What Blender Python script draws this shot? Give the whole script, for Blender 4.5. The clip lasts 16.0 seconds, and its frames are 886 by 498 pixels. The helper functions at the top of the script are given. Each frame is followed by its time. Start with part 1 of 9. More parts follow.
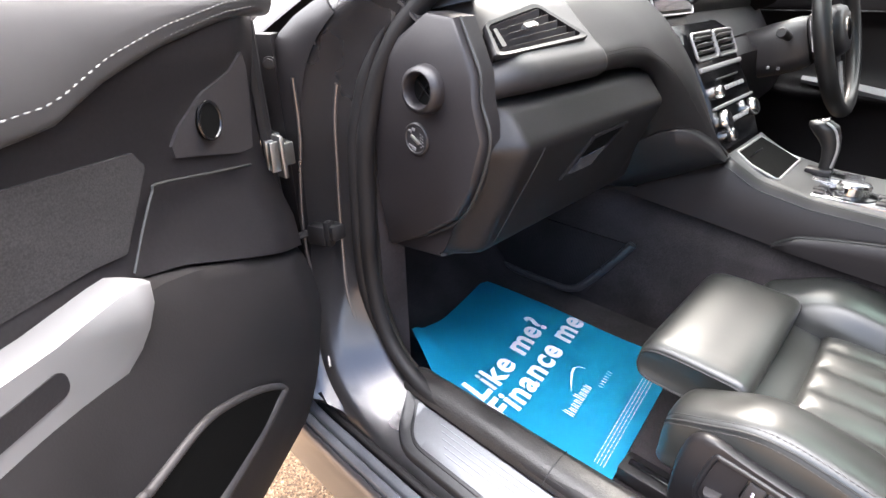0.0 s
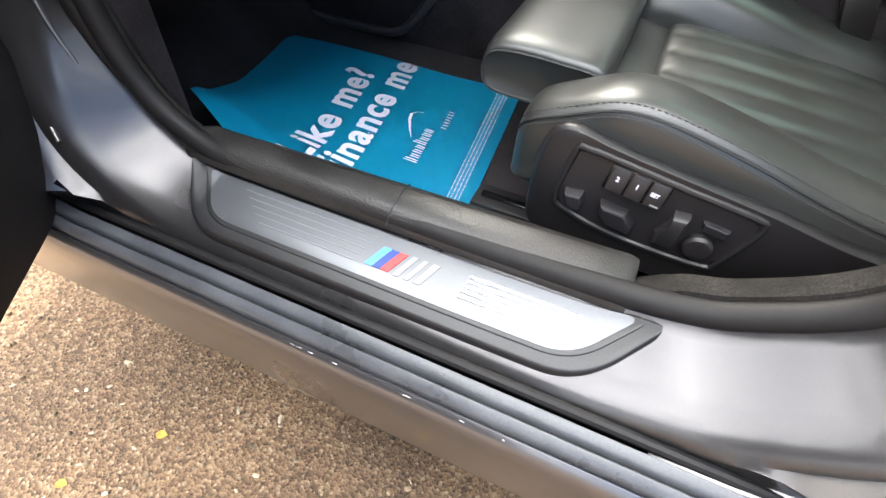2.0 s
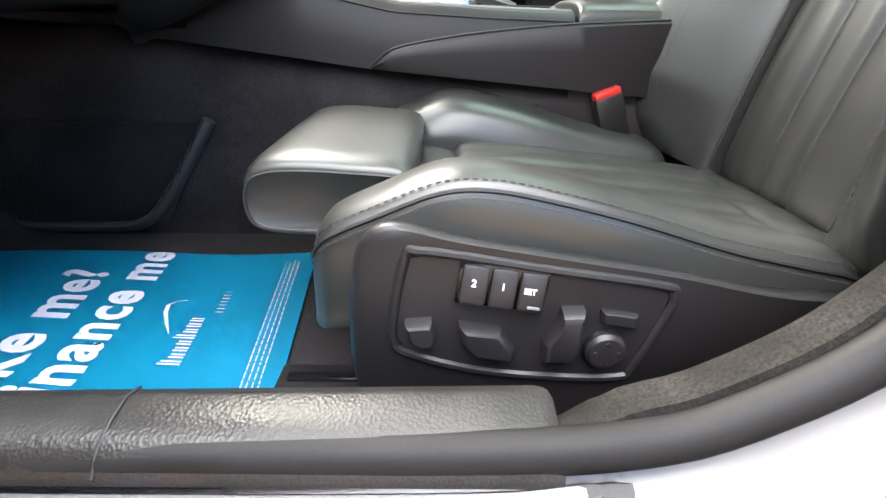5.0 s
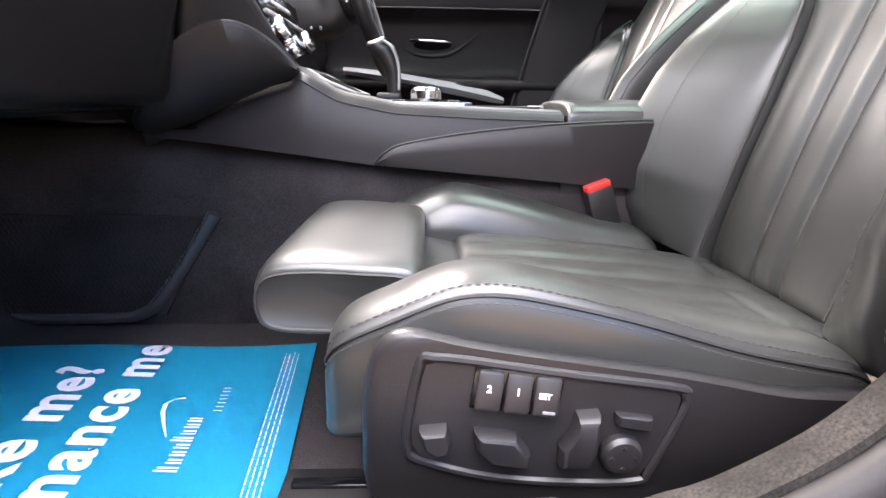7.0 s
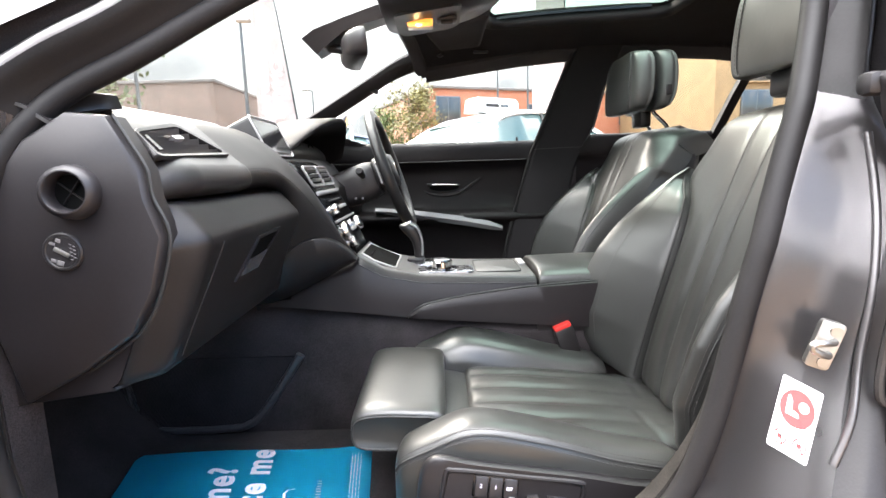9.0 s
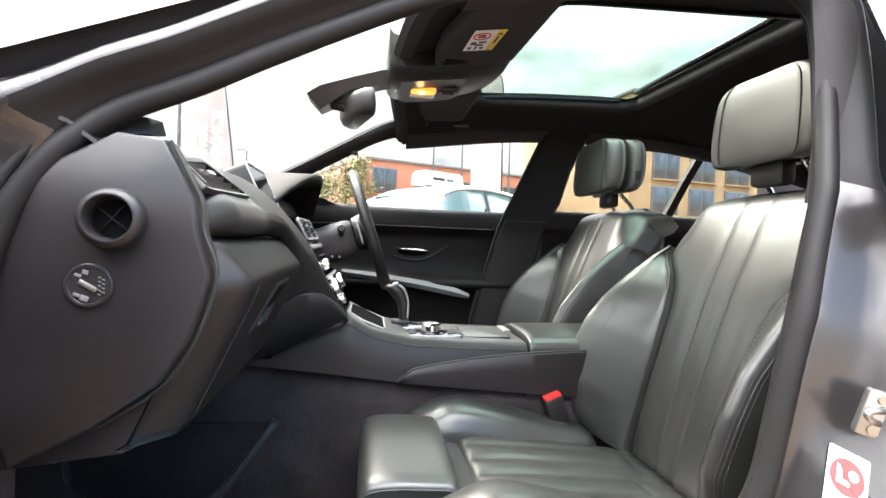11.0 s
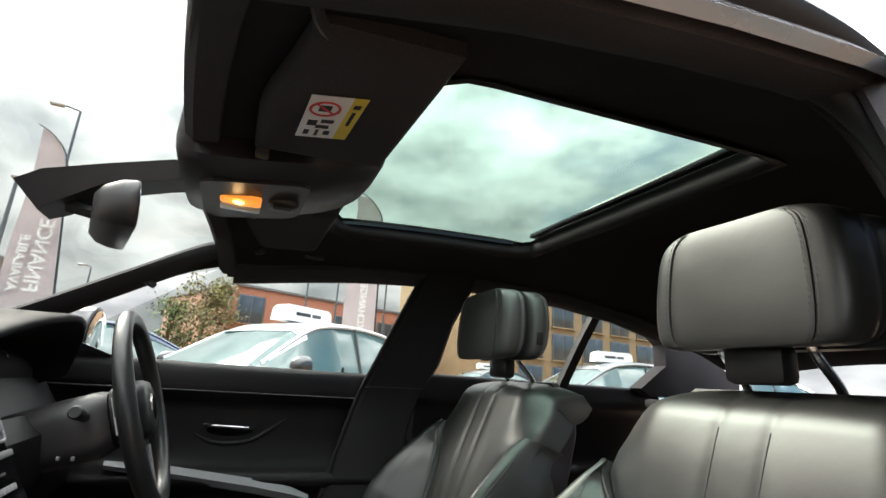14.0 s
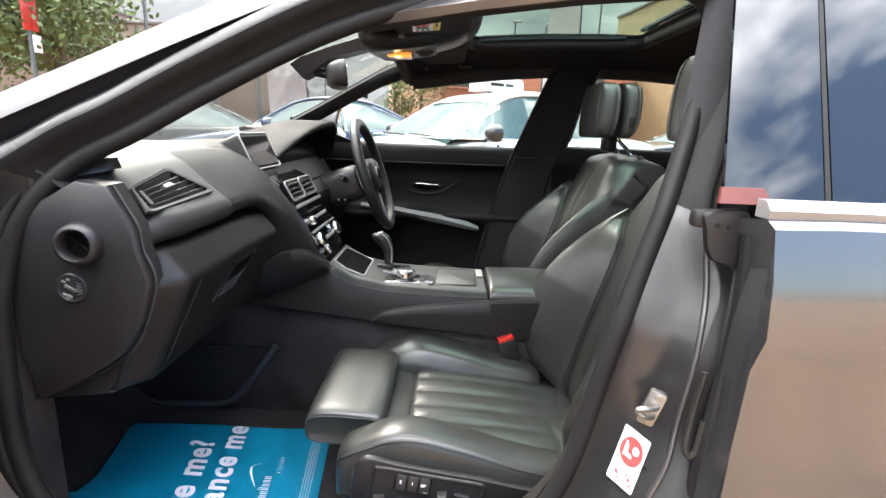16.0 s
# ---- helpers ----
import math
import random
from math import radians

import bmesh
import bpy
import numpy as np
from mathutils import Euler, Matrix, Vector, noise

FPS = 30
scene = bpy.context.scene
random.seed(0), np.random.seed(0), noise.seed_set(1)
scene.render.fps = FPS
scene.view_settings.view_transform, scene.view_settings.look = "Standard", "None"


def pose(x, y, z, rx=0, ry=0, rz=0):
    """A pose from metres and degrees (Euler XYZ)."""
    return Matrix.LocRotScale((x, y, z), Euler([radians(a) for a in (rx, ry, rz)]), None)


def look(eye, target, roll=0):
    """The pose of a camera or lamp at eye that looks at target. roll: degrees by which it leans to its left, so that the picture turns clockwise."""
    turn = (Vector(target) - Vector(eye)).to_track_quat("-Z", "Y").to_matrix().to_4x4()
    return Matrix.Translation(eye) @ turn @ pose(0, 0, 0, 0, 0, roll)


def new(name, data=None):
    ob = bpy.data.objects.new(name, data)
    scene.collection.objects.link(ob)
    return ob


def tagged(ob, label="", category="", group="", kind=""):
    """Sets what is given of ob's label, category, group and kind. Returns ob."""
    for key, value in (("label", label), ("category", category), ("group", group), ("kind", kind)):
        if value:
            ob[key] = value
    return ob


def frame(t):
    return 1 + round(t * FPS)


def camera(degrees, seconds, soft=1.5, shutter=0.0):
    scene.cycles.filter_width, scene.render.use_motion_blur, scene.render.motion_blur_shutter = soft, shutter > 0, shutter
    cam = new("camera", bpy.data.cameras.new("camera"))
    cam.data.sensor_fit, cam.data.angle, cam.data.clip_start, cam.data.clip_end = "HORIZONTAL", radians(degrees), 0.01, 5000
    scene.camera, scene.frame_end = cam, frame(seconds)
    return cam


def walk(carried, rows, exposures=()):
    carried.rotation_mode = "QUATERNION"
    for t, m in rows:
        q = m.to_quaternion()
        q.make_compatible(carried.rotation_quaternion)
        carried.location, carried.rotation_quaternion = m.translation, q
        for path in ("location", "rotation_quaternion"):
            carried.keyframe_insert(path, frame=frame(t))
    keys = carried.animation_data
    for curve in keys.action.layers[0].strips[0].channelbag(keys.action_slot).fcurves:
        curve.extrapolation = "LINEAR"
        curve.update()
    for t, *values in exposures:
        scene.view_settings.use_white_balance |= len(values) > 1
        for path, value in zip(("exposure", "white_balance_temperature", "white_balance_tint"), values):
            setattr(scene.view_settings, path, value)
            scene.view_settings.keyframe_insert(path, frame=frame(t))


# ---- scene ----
cam = camera(82.6, 16.0)
PATH = [
    (0, (-0.029, -1.167, 0.986), (-1.269, 0.108, 0.072), -1.0),
    (0.5, (0.053, -1.247, 0.947), (-0.911, 0.166, -0.089), 0.4),
    (1, (0.055, -1.253, 0.904), (-0.697, 0.167, -0.286), 1.3),
    (1.5, (0.01, -1.176, 0.851), (-0.594, 0.175, -0.495), 2.4),
    (2, (-0.051, -1.08, 0.78), (-0.566, 0.168, -0.696), 3.0),
    (2.5, (-0.1, -0.998, 0.724), (-0.562, 0.156, -0.843), 2.3),
    (3, (-0.125, -0.956, 0.683), (-0.541, 0.176, -0.913), 1.6),
    (3.5, (-0.13, -0.938, 0.674), (-0.482, 0.278, -0.875), 1.6),
    (4, (-0.086, -0.904, 0.665), (-0.34, 0.441, -0.793), 1.6),
    (4.5, (-0.062, -0.936, 0.657), (-0.138, 0.7, -0.49), 1.2),
    (4.7, (-0.067, -0.947, 0.63), (-0.072, 0.794, -0.355), 1.3),
    (6.8, (-0.079, -0.923, 0.609), (0.002, 0.995, 0.049), 0.5),
    (7, (-0.089, -0.947, 0.646), (-0.021, 0.973, 0.09), 0.8),
    (7.5, (-0.082, -1.042, 0.738), (-0.081, 0.885, 0.205), 0.5),
    (8, (-0.057, -1.157, 0.815), (-0.129, 0.785, 0.346), -0.0),
    (8.5, (-0.063, -1.252, 0.876), (-0.126, 0.71, 0.491), -0.8),
    (8.7, (-0.069, -1.276, 0.892), (-0.109, 0.692, 0.539), -1.3),
    (10.8, (-0.263, -1.273, 0.867), (0.031, 0.703, 0.778), 1.5),
    (11, (-0.244, -1.252, 0.869), (0.048, 0.727, 0.834), 2.3),
    (11.5, (-0.2, -1.128, 0.902), (0.119, 0.841, 1.057), 3.6),
    (12, (-0.16, -0.968, 0.952), (0.282, 0.946, 1.324), 4.4),
    (12.5, (-0.131, -0.862, 0.965), (0.471, 0.976, 1.472), 4.7),
    (13, (-0.108, -0.819, 0.967), (0.597, 0.961, 1.544), 3.9),
    (13.5, (-0.104, -0.815, 0.97), (0.625, 0.953, 1.552), 3.6),
    (14, (-0.102, -0.826, 0.975), (0.609, 0.97, 1.491), 3.8),
    (14.5, (-0.094, -0.866, 0.965), (0.541, 0.999, 1.309), 4.2),
    (15, (-0.085, -0.985, 0.964), (0.382, 0.958, 1.042), 4.2),
    (15.5, (-0.056, -1.189, 0.981), (0.181, 0.785, 0.77), 3.6),
    (16, (0.015, -1.394, 1.05), (0.007, 0.552, 0.591), 2.3),
]
STOPS = [(0.0, 3.5, 6500, 14), (1.5, 2.95, 6500, 10), (3.5, 2.5, 6500, 7), (4.5, 3.05, 6500, 8), (7.0, 3.75, 6500, 20), (8.5, 3.55, 6500, 14), (11.0, 3.4, 6500, 10), (12.0, 2.75, 6500, 9), (13.5, 2.3, 6500, 6), (15.0, 2.6, 6500, 11), (16.0, 2.85, 6500, 9)]
walk(cam, [(t, look(eye, target, roll)) for t, eye, target, roll in PATH], STOPS)

# ---- world and sun: bright broken cloud, the sun veiled, high to the front right ----
SUN_WAY = Vector((-0.42, 0.60, 0.68)).normalized()
world = bpy.data.worlds.new("sky")
scene.world = world
world.use_nodes = True
wn, wl = world.node_tree.nodes, world.node_tree.links
wn.clear()
w_out, w_bg, w_sky = wn.new("ShaderNodeOutputWorld"), wn.new("ShaderNodeBackground"), wn.new("ShaderNodeTexSky")
w_sky.sky_type, w_sky.sun_disc = "NISHITA", False
w_sky.sun_elevation = math.asin(SUN_WAY.z)
w_sky.sun_rotation = math.atan2(SUN_WAY.x, SUN_WAY.y)
w_co, w_map, w_n1, w_n2 = wn.new("ShaderNodeTexCoord"), wn.new("ShaderNodeMapping"), wn.new("ShaderNodeTexNoise"), wn.new("ShaderNodeTexNoise")
w_map.inputs["Scale"].default_value = (1.0, 1.0, 2.2)
w_n1.inputs["Scale"].default_value, w_n1.inputs["Detail"].default_value, w_n1.inputs["Roughness"].default_value = 2.3, 8, 0.55
w_n2.inputs["Scale"].default_value, w_n2.inputs["Detail"].default_value = 5.5, 6
w_cover, w_tone = wn.new("ShaderNodeValToRGB"), wn.new("ShaderNodeValToRGB")
w_cover.color_ramp.elements[0].position, w_cover.color_ramp.elements[1].position = 0.20, 0.40
w_tone.color_ramp.elements[0].position, w_tone.color_ramp.elements[1].position = 0.32, 0.68
w_tone.color_ramp.elements[0].color, w_tone.color_ramp.elements[1].color = (5.0, 5.2, 5.5, 1), (13.2, 13.2, 13.4, 1)
w_mix = wn.new("ShaderNodeMix")
w_mix.data_type = "RGBA"
wl.new(w_co.outputs["Generated"], w_map.inputs["Vector"])
for n_ in (w_n1, w_n2):
    wl.new(w_map.outputs["Vector"], n_.inputs["Vector"])
# the cloud breaks up away from the sun
w_dir, w_thin = wn.new("ShaderNodeVectorMath"), wn.new("ShaderNodeMath")
w_thin.operation = "MULTIPLY_ADD"
w_thin.inputs[1].default_value = -0.30
w_dir.operation = "DOT_PRODUCT"
w_dir.inputs[1].default_value = (0.78, -0.62, 0.0)
wl.new(w_co.outputs["Generated"], w_dir.inputs[0])
w_far = wn.new("ShaderNodeMapRange")
w_far.inputs["From Min"].default_value, w_far.inputs["From Max"].default_value = 0.45, 0.70
wl.new(w_dir.outputs["Value"], w_far.inputs["Value"])
wl.new(w_far.outputs["Result"], w_thin.inputs[0])
wl.new(w_n1.outputs["Fac"], w_thin.inputs[2])
wl.new(w_thin.outputs[0], w_cover.inputs["Fac"])
wl.new(w_n2.outputs["Fac"], w_tone.inputs["Fac"])
wl.new(w_cover.outputs["Color"], w_mix.inputs["Factor"])
wl.new(w_sky.outputs["Color"], w_mix.inputs["A"])
wl.new(w_tone.outputs["Color"], w_mix.inputs["B"])
# an overcast sky is far brighter overhead than at the horizon
w_sep, w_grad, w_mul = wn.new("ShaderNodeSeparateXYZ"), wn.new("ShaderNodeMapRange"), wn.new("ShaderNodeMix")
w_grad.inputs["To Min"].default_value, w_grad.inputs["To Max"].default_value = 0.17, 1.35
w_mul.data_type, w_mul.blend_type = "RGBA", "MULTIPLY"
w_mul.inputs["Factor"].default_value = 1
wl.new(w_co.outputs["Generated"], w_sep.inputs["Vector"])
w_pow = wn.new("ShaderNodeMath")
w_pow.operation, w_pow.use_clamp = "POWER", True
w_pow.inputs[1].default_value = 1.5
wl.new(w_sep.outputs["Z"], w_pow.inputs[0])
wl.new(w_pow.outputs[0], w_grad.inputs["Value"])
wl.new(w_mix.outputs["Result"], w_mul.inputs["A"])
wl.new(w_grad.outputs["Result"], w_mul.inputs["B"])
# added brightness slope: the driver's side dimmed, the unseen side raised as fill
w_side, w_lean, w_mul2 = wn.new("ShaderNodeVectorMath"), wn.new("ShaderNodeMapRange"), wn.new("ShaderNodeMix")
w_side.operation = "DOT_PRODUCT"
w_side.inputs[1].default_value = (0.25, -0.90, 0.36)
w_lean.inputs["From Min"].default_value, w_lean.inputs["From Max"].default_value = -0.75, 0.75
w_lean.inputs["To Min"].default_value, w_lean.inputs["To Max"].default_value = 0.57, 1.14
w_mul2.data_type, w_mul2.blend_type = "RGBA", "MULTIPLY"
w_mul2.inputs["Factor"].default_value = 1
wl.new(w_co.outputs["Generated"], w_side.inputs[0])
wl.new(w_side.outputs["Value"], w_lean.inputs["Value"])
wl.new(w_mul.outputs["Result"], w_mul2.inputs["A"])
wl.new(w_lean.outputs["Result"], w_mul2.inputs["B"])
wl.new(w_mul2.outputs["Result"], w_bg.inputs["Color"])
w_bg.inputs["Strength"].default_value = 0.15
wl.new(w_bg.outputs["Background"], w_out.inputs["Surface"])
sun = new("sun", bpy.data.lights.new("sun", "SUN"))
sun.data.energy, sun.data.angle, sun.data.color = 1.5, radians(32), (1.0, 0.92, 0.82)
sun.matrix_world = look(SUN_WAY * 50, (0, 0, 0))

# ---- building tools ----
from mathutils.bvhtree import BVHTree

ORIGIN = {}


def thing(name, at=(0, 0, 0), label="", category="", group="", kind="", local=None):
    """An Empty at its base; its parts are modelled in world coordinates, or in its own when local is its pose."""
    ob = new(name)
    ob.empty_display_size = 0.1
    m = local if local is not None else Matrix.Translation(at)
    ob.matrix_basis = m
    ORIGIN[ob] = Matrix() if local is not None else m.inverted()
    return tagged(ob, label, category, group, kind)


def part(name, bm, material, parent=None, label="", smooth=35, **tags):
    """One bmesh as one mesh object; under a thing or a part when a parent is given."""
    me = bpy.data.meshes.new(name)
    bmesh.ops.recalc_face_normals(bm, faces=bm.faces[:])
    bm.to_mesh(me)
    bm.free()
    if smooth:
        me.polygons.foreach_set("use_smooth", [True] * len(me.polygons))
        me.set_sharp_from_angle(angle=radians(smooth))
    for m in material if isinstance(material, (list, tuple)) else [material]:
        me.materials.append(m)
    ob = new(name, me)
    if parent is not None:
        top = parent if parent in ORIGIN and parent.parent is None else parent.parent
        while top.parent is not None:
            top = top.parent
        me.transform(ORIGIN.get(top, Matrix()))
        ob.parent = parent
    return tagged(ob, label, **tags)


def catmull(pts, n, closed=False):
    """n points on a smooth curve through pts, evenly spaced by parameter."""
    pts = [Vector(p) for p in pts]
    k = len(pts)
    out = []
    for i in range(n):
        t = i * k / n if closed else i * (k - 1) / (n - 1)
        j = min(int(t), k - 1 if closed else k - 2)
        f = t - j
        if closed:
            a, b, c, d = (pts[(j + o) % k] for o in (-1, 0, 1, 2))
        else:
            a, b, c, d = pts[max(j - 1, 0)], pts[j], pts[j + 1], pts[min(j + 2, k - 1)]
        out.append(0.5 * (2 * b + (c - a) * f + (2 * a - 5 * b + 4 * c - d) * f * f + (3 * b - a - 3 * c + d) * f * f * f))
    return out


def even(pts, n, closed=False):
    """pts resampled to n points at even lengths."""
    pts = [Vector(p) for p in pts]
    if closed:
        pts = pts + [pts[0]]
    run = [0.0]
    for a, b in zip(pts, pts[1:]):
        run.append(run[-1] + (b - a).length)
    out, j = [], 0
    for i in range(n):
        s = run[-1] * i / (n if closed else n - 1)
        while j < len(run) - 2 and run[j + 1] < s:
            j += 1
        f = (s - run[j]) / max(run[j + 1] - run[j], 1e-9)
        out.append(pts[j].lerp(pts[j + 1], min(f, 1)))
    return out


def loft(bm, rings, cap=True, loop=True, wrap=False, mat=0):
    """Faces between rings of equally many points. loop: the rings are closed; wrap: the last joins the first."""
    vs = [[bm.verts.new(p) for p in ring] for ring in rings]
    n = len(vs[0])
    for a, b in zip(vs, vs[1:] + ([vs[0]] if wrap else [])):
        for i in range(n if loop else n - 1):
            j = (i + 1) % n
            bm.faces.new((a[i], a[j], b[j], b[i])).material_index = mat
    if cap and loop and not wrap:
        for ring in (vs[0], vs[-1]):
            bm.faces.new(ring).material_index = mat
    return bm


def tube(bm, pts, r, n=8, closed=False, flat=1.0):
    """A round bar along pts; r a number or one for each point; flat squeezes it along its side."""
    pts = [Vector(p) for p in pts]
    k, rings, up = len(pts), [], None
    for i, p in enumerate(pts):
        a, b = (pts[i - 1], pts[(i + 1) % k]) if closed else (pts[max(i - 1, 0)], pts[min(i + 1, k - 1)])
        t = (b - a).normalized()
        if up is None:
            up = t.orthogonal().normalized()
        up = (up - t * up.dot(t)).normalized()
        side = t.cross(up)
        rr = r[i] if isinstance(r, (list, tuple)) else r
        rings.append([p + rr * (math.cos(2 * math.pi * j / n) * up + flat * math.sin(2 * math.pi * j / n) * side) for j in range(n)])
    return loft(bm, rings, cap=not closed, wrap=closed)


def block(bm, size, at=(0, 0, 0), bevel=0.003, turn=(0, 0, 0), seg=2):
    """A box with rounded edges."""
    got = bmesh.ops.create_cube(bm, size=1.0)["verts"]
    m = pose(*at, *turn)
    for v in got:
        v.co = Vector((v.co.x * size[0], v.co.y * size[1], v.co.z * size[2]))
    if bevel > 0:
        edges = list({e for v in got for e in v.link_edges})
        r = bmesh.ops.bevel(bm, geom=edges, offset=bevel, segments=seg, affect="EDGES", profile=0.5)
        got = list({v for f in r["faces"] for v in f.verts} | {v for v in got if v.is_valid})
    for v in got:
        v.co = m @ v.co
    return bm


def prism(bm, outline, a, b, axis="y", inset=0.0):
    """An outline (two coordinates a point) drawn out along an axis from a to b; inset rounds the face at b."""
    def at(p, q, shrink=0.0):
        c = (sum(x for x, _ in outline) / len(outline), sum(y for _, y in outline) / len(outline))
        d = math.hypot(p[0] - c[0], p[1] - c[1]) or 1
        u, v = p[0] - (p[0] - c[0]) / d * shrink, p[1] - (p[1] - c[1]) / d * shrink
        return {"x": (q, u, v), "y": (u, q, v), "z": (u, v, q)}[axis]
    rings = [[at(p, a) for p in outline]]
    if inset:
        s = 1 if b > a else -1
        rings += [[at(p, b - s * inset) for p in outline], [at(p, b - s * 0.3 * inset, 0.3 * inset) for p in outline], [at(p, b, inset) for p in outline]]
    else:
        rings.append([at(p, b) for p in outline])
    return loft(bm, rings)


def rounded(w, h, r, n=4, cx=0.0, cy=0.0):
    """A rectangle with round corners, as two coordinates a point."""
    out = []
    for sx, sy, a0 in ((1, 1, 0), (-1, 1, 90), (-1, -1, 180), (1, -1, 270)):
        for i in range(n + 1):
            a = radians(a0 + 90 * i / n)
            out.append((cx + sx * (w / 2 - r) + r * math.cos(a), cy + sy * (h / 2 - r) + r * math.sin(a)))
    return out


def pillow(bm, base, height, nu=24, nv=24, depth=0.03):
    """A padded panel: base(u, v) with u, v from -1 to 1, raised along its normal by height(u, v), closed at the back."""
    front, back = [], []
    for j in range(nv + 1):
        v = -1 + 2 * j / nv
        fr, br = [], []
        for i in range(nu + 1):
            u = -1 + 2 * i / nu
            p, e = Vector(base(u, v)), 0.02
            n = (Vector(base(u + e, v)) - Vector(base(u - e, v))).cross(Vector(base(u, v + e)) - Vector(base(u, v - e))).normalized()
            fr.append(p + n * height(u, v))
            br.append(p - n * depth)
        front.append(fr)
        back.append(br)
    rings = []
    a = [[bm.verts.new(p) for p in row] for row in front]
    b = [[bm.verts.new(p) for p in row] for row in back]
    for g in (a, b):
        for r0, r1 in zip(g, g[1:]):
            for i in range(nu):
                bm.faces.new((r0[i], r0[i + 1], r1[i + 1], r1[i]))
    rim = lambda g: g[0] + [r[-1] for r in g[1:]] + g[-1][-2::-1] + [r[0] for r in g[-2:0:-1]]
    ra, rb = rim(a), rim(b)
    for i in range(len(ra)):
        j = (i + 1) % len(ra)
        bm.faces.new((ra[i], ra[j], rb[j], rb[i]))
    return bm


def roll(u, p=4, q=0.5):
    return max(0.0, 1 - abs(u) ** p) ** q


def stitches(bm, pts, length=0.0046, gap=0.0034, r=0.0007, shift=(0, 0, 0)):
    """A row of short threads along pts."""
    pts = [Vector(p) + Vector(shift) for p in pts]
    total = sum((b - a).length for a, b in zip(pts, pts[1:]))
    n = max(2, int(total / (length + gap)))
    for k, (a, b) in enumerate(zip(*(lambda q: (q[::2], q[1::2]))(even(pts, 2 * n)))):
        d = (b - a).normalized()
        tube(bm, [a, a + d * length * 0.5, a + d * length], [r * 0.6, r, r * 0.6], 4)
    return bm


def lettering(name, text, size, m, material, parent, thick=0.0, depth=0.0004, spacing=1.0):
    """Words with the built-in font, as a mesh at the pose m (in the world)."""
    cu = bpy.data.curves.new(name, "FONT")
    cu.body, cu.size, cu.offset, cu.extrude, cu.resolution_u = text, size, thick, depth, 3
    cu.space_character = spacing
    tmp = bpy.data.objects.new(name, cu)
    scene.collection.objects.link(tmp)
    me = bpy.data.meshes.new_from_object(tmp.evaluated_get(bpy.context.evaluated_depsgraph_get()))
    bpy.data.objects.remove(tmp)
    me.transform(m)
    me.materials.clear()
    bm = bmesh.new()
    bm.from_mesh(me)
    bpy.data.meshes.remove(me)
    return part(name, bm, material, parent, smooth=0)


def moved(bm, m):
    bmesh.ops.transform(bm, matrix=m, verts=bm.verts[:])
    return bm


def smooth_step(a, b, x):
    t = min(1.0, max(0.0, (x - a) / (b - a)))
    return t * t * (3 - 2 * t)


def interp(x, xs, ys):
    return float(np.interp(x, xs, ys))

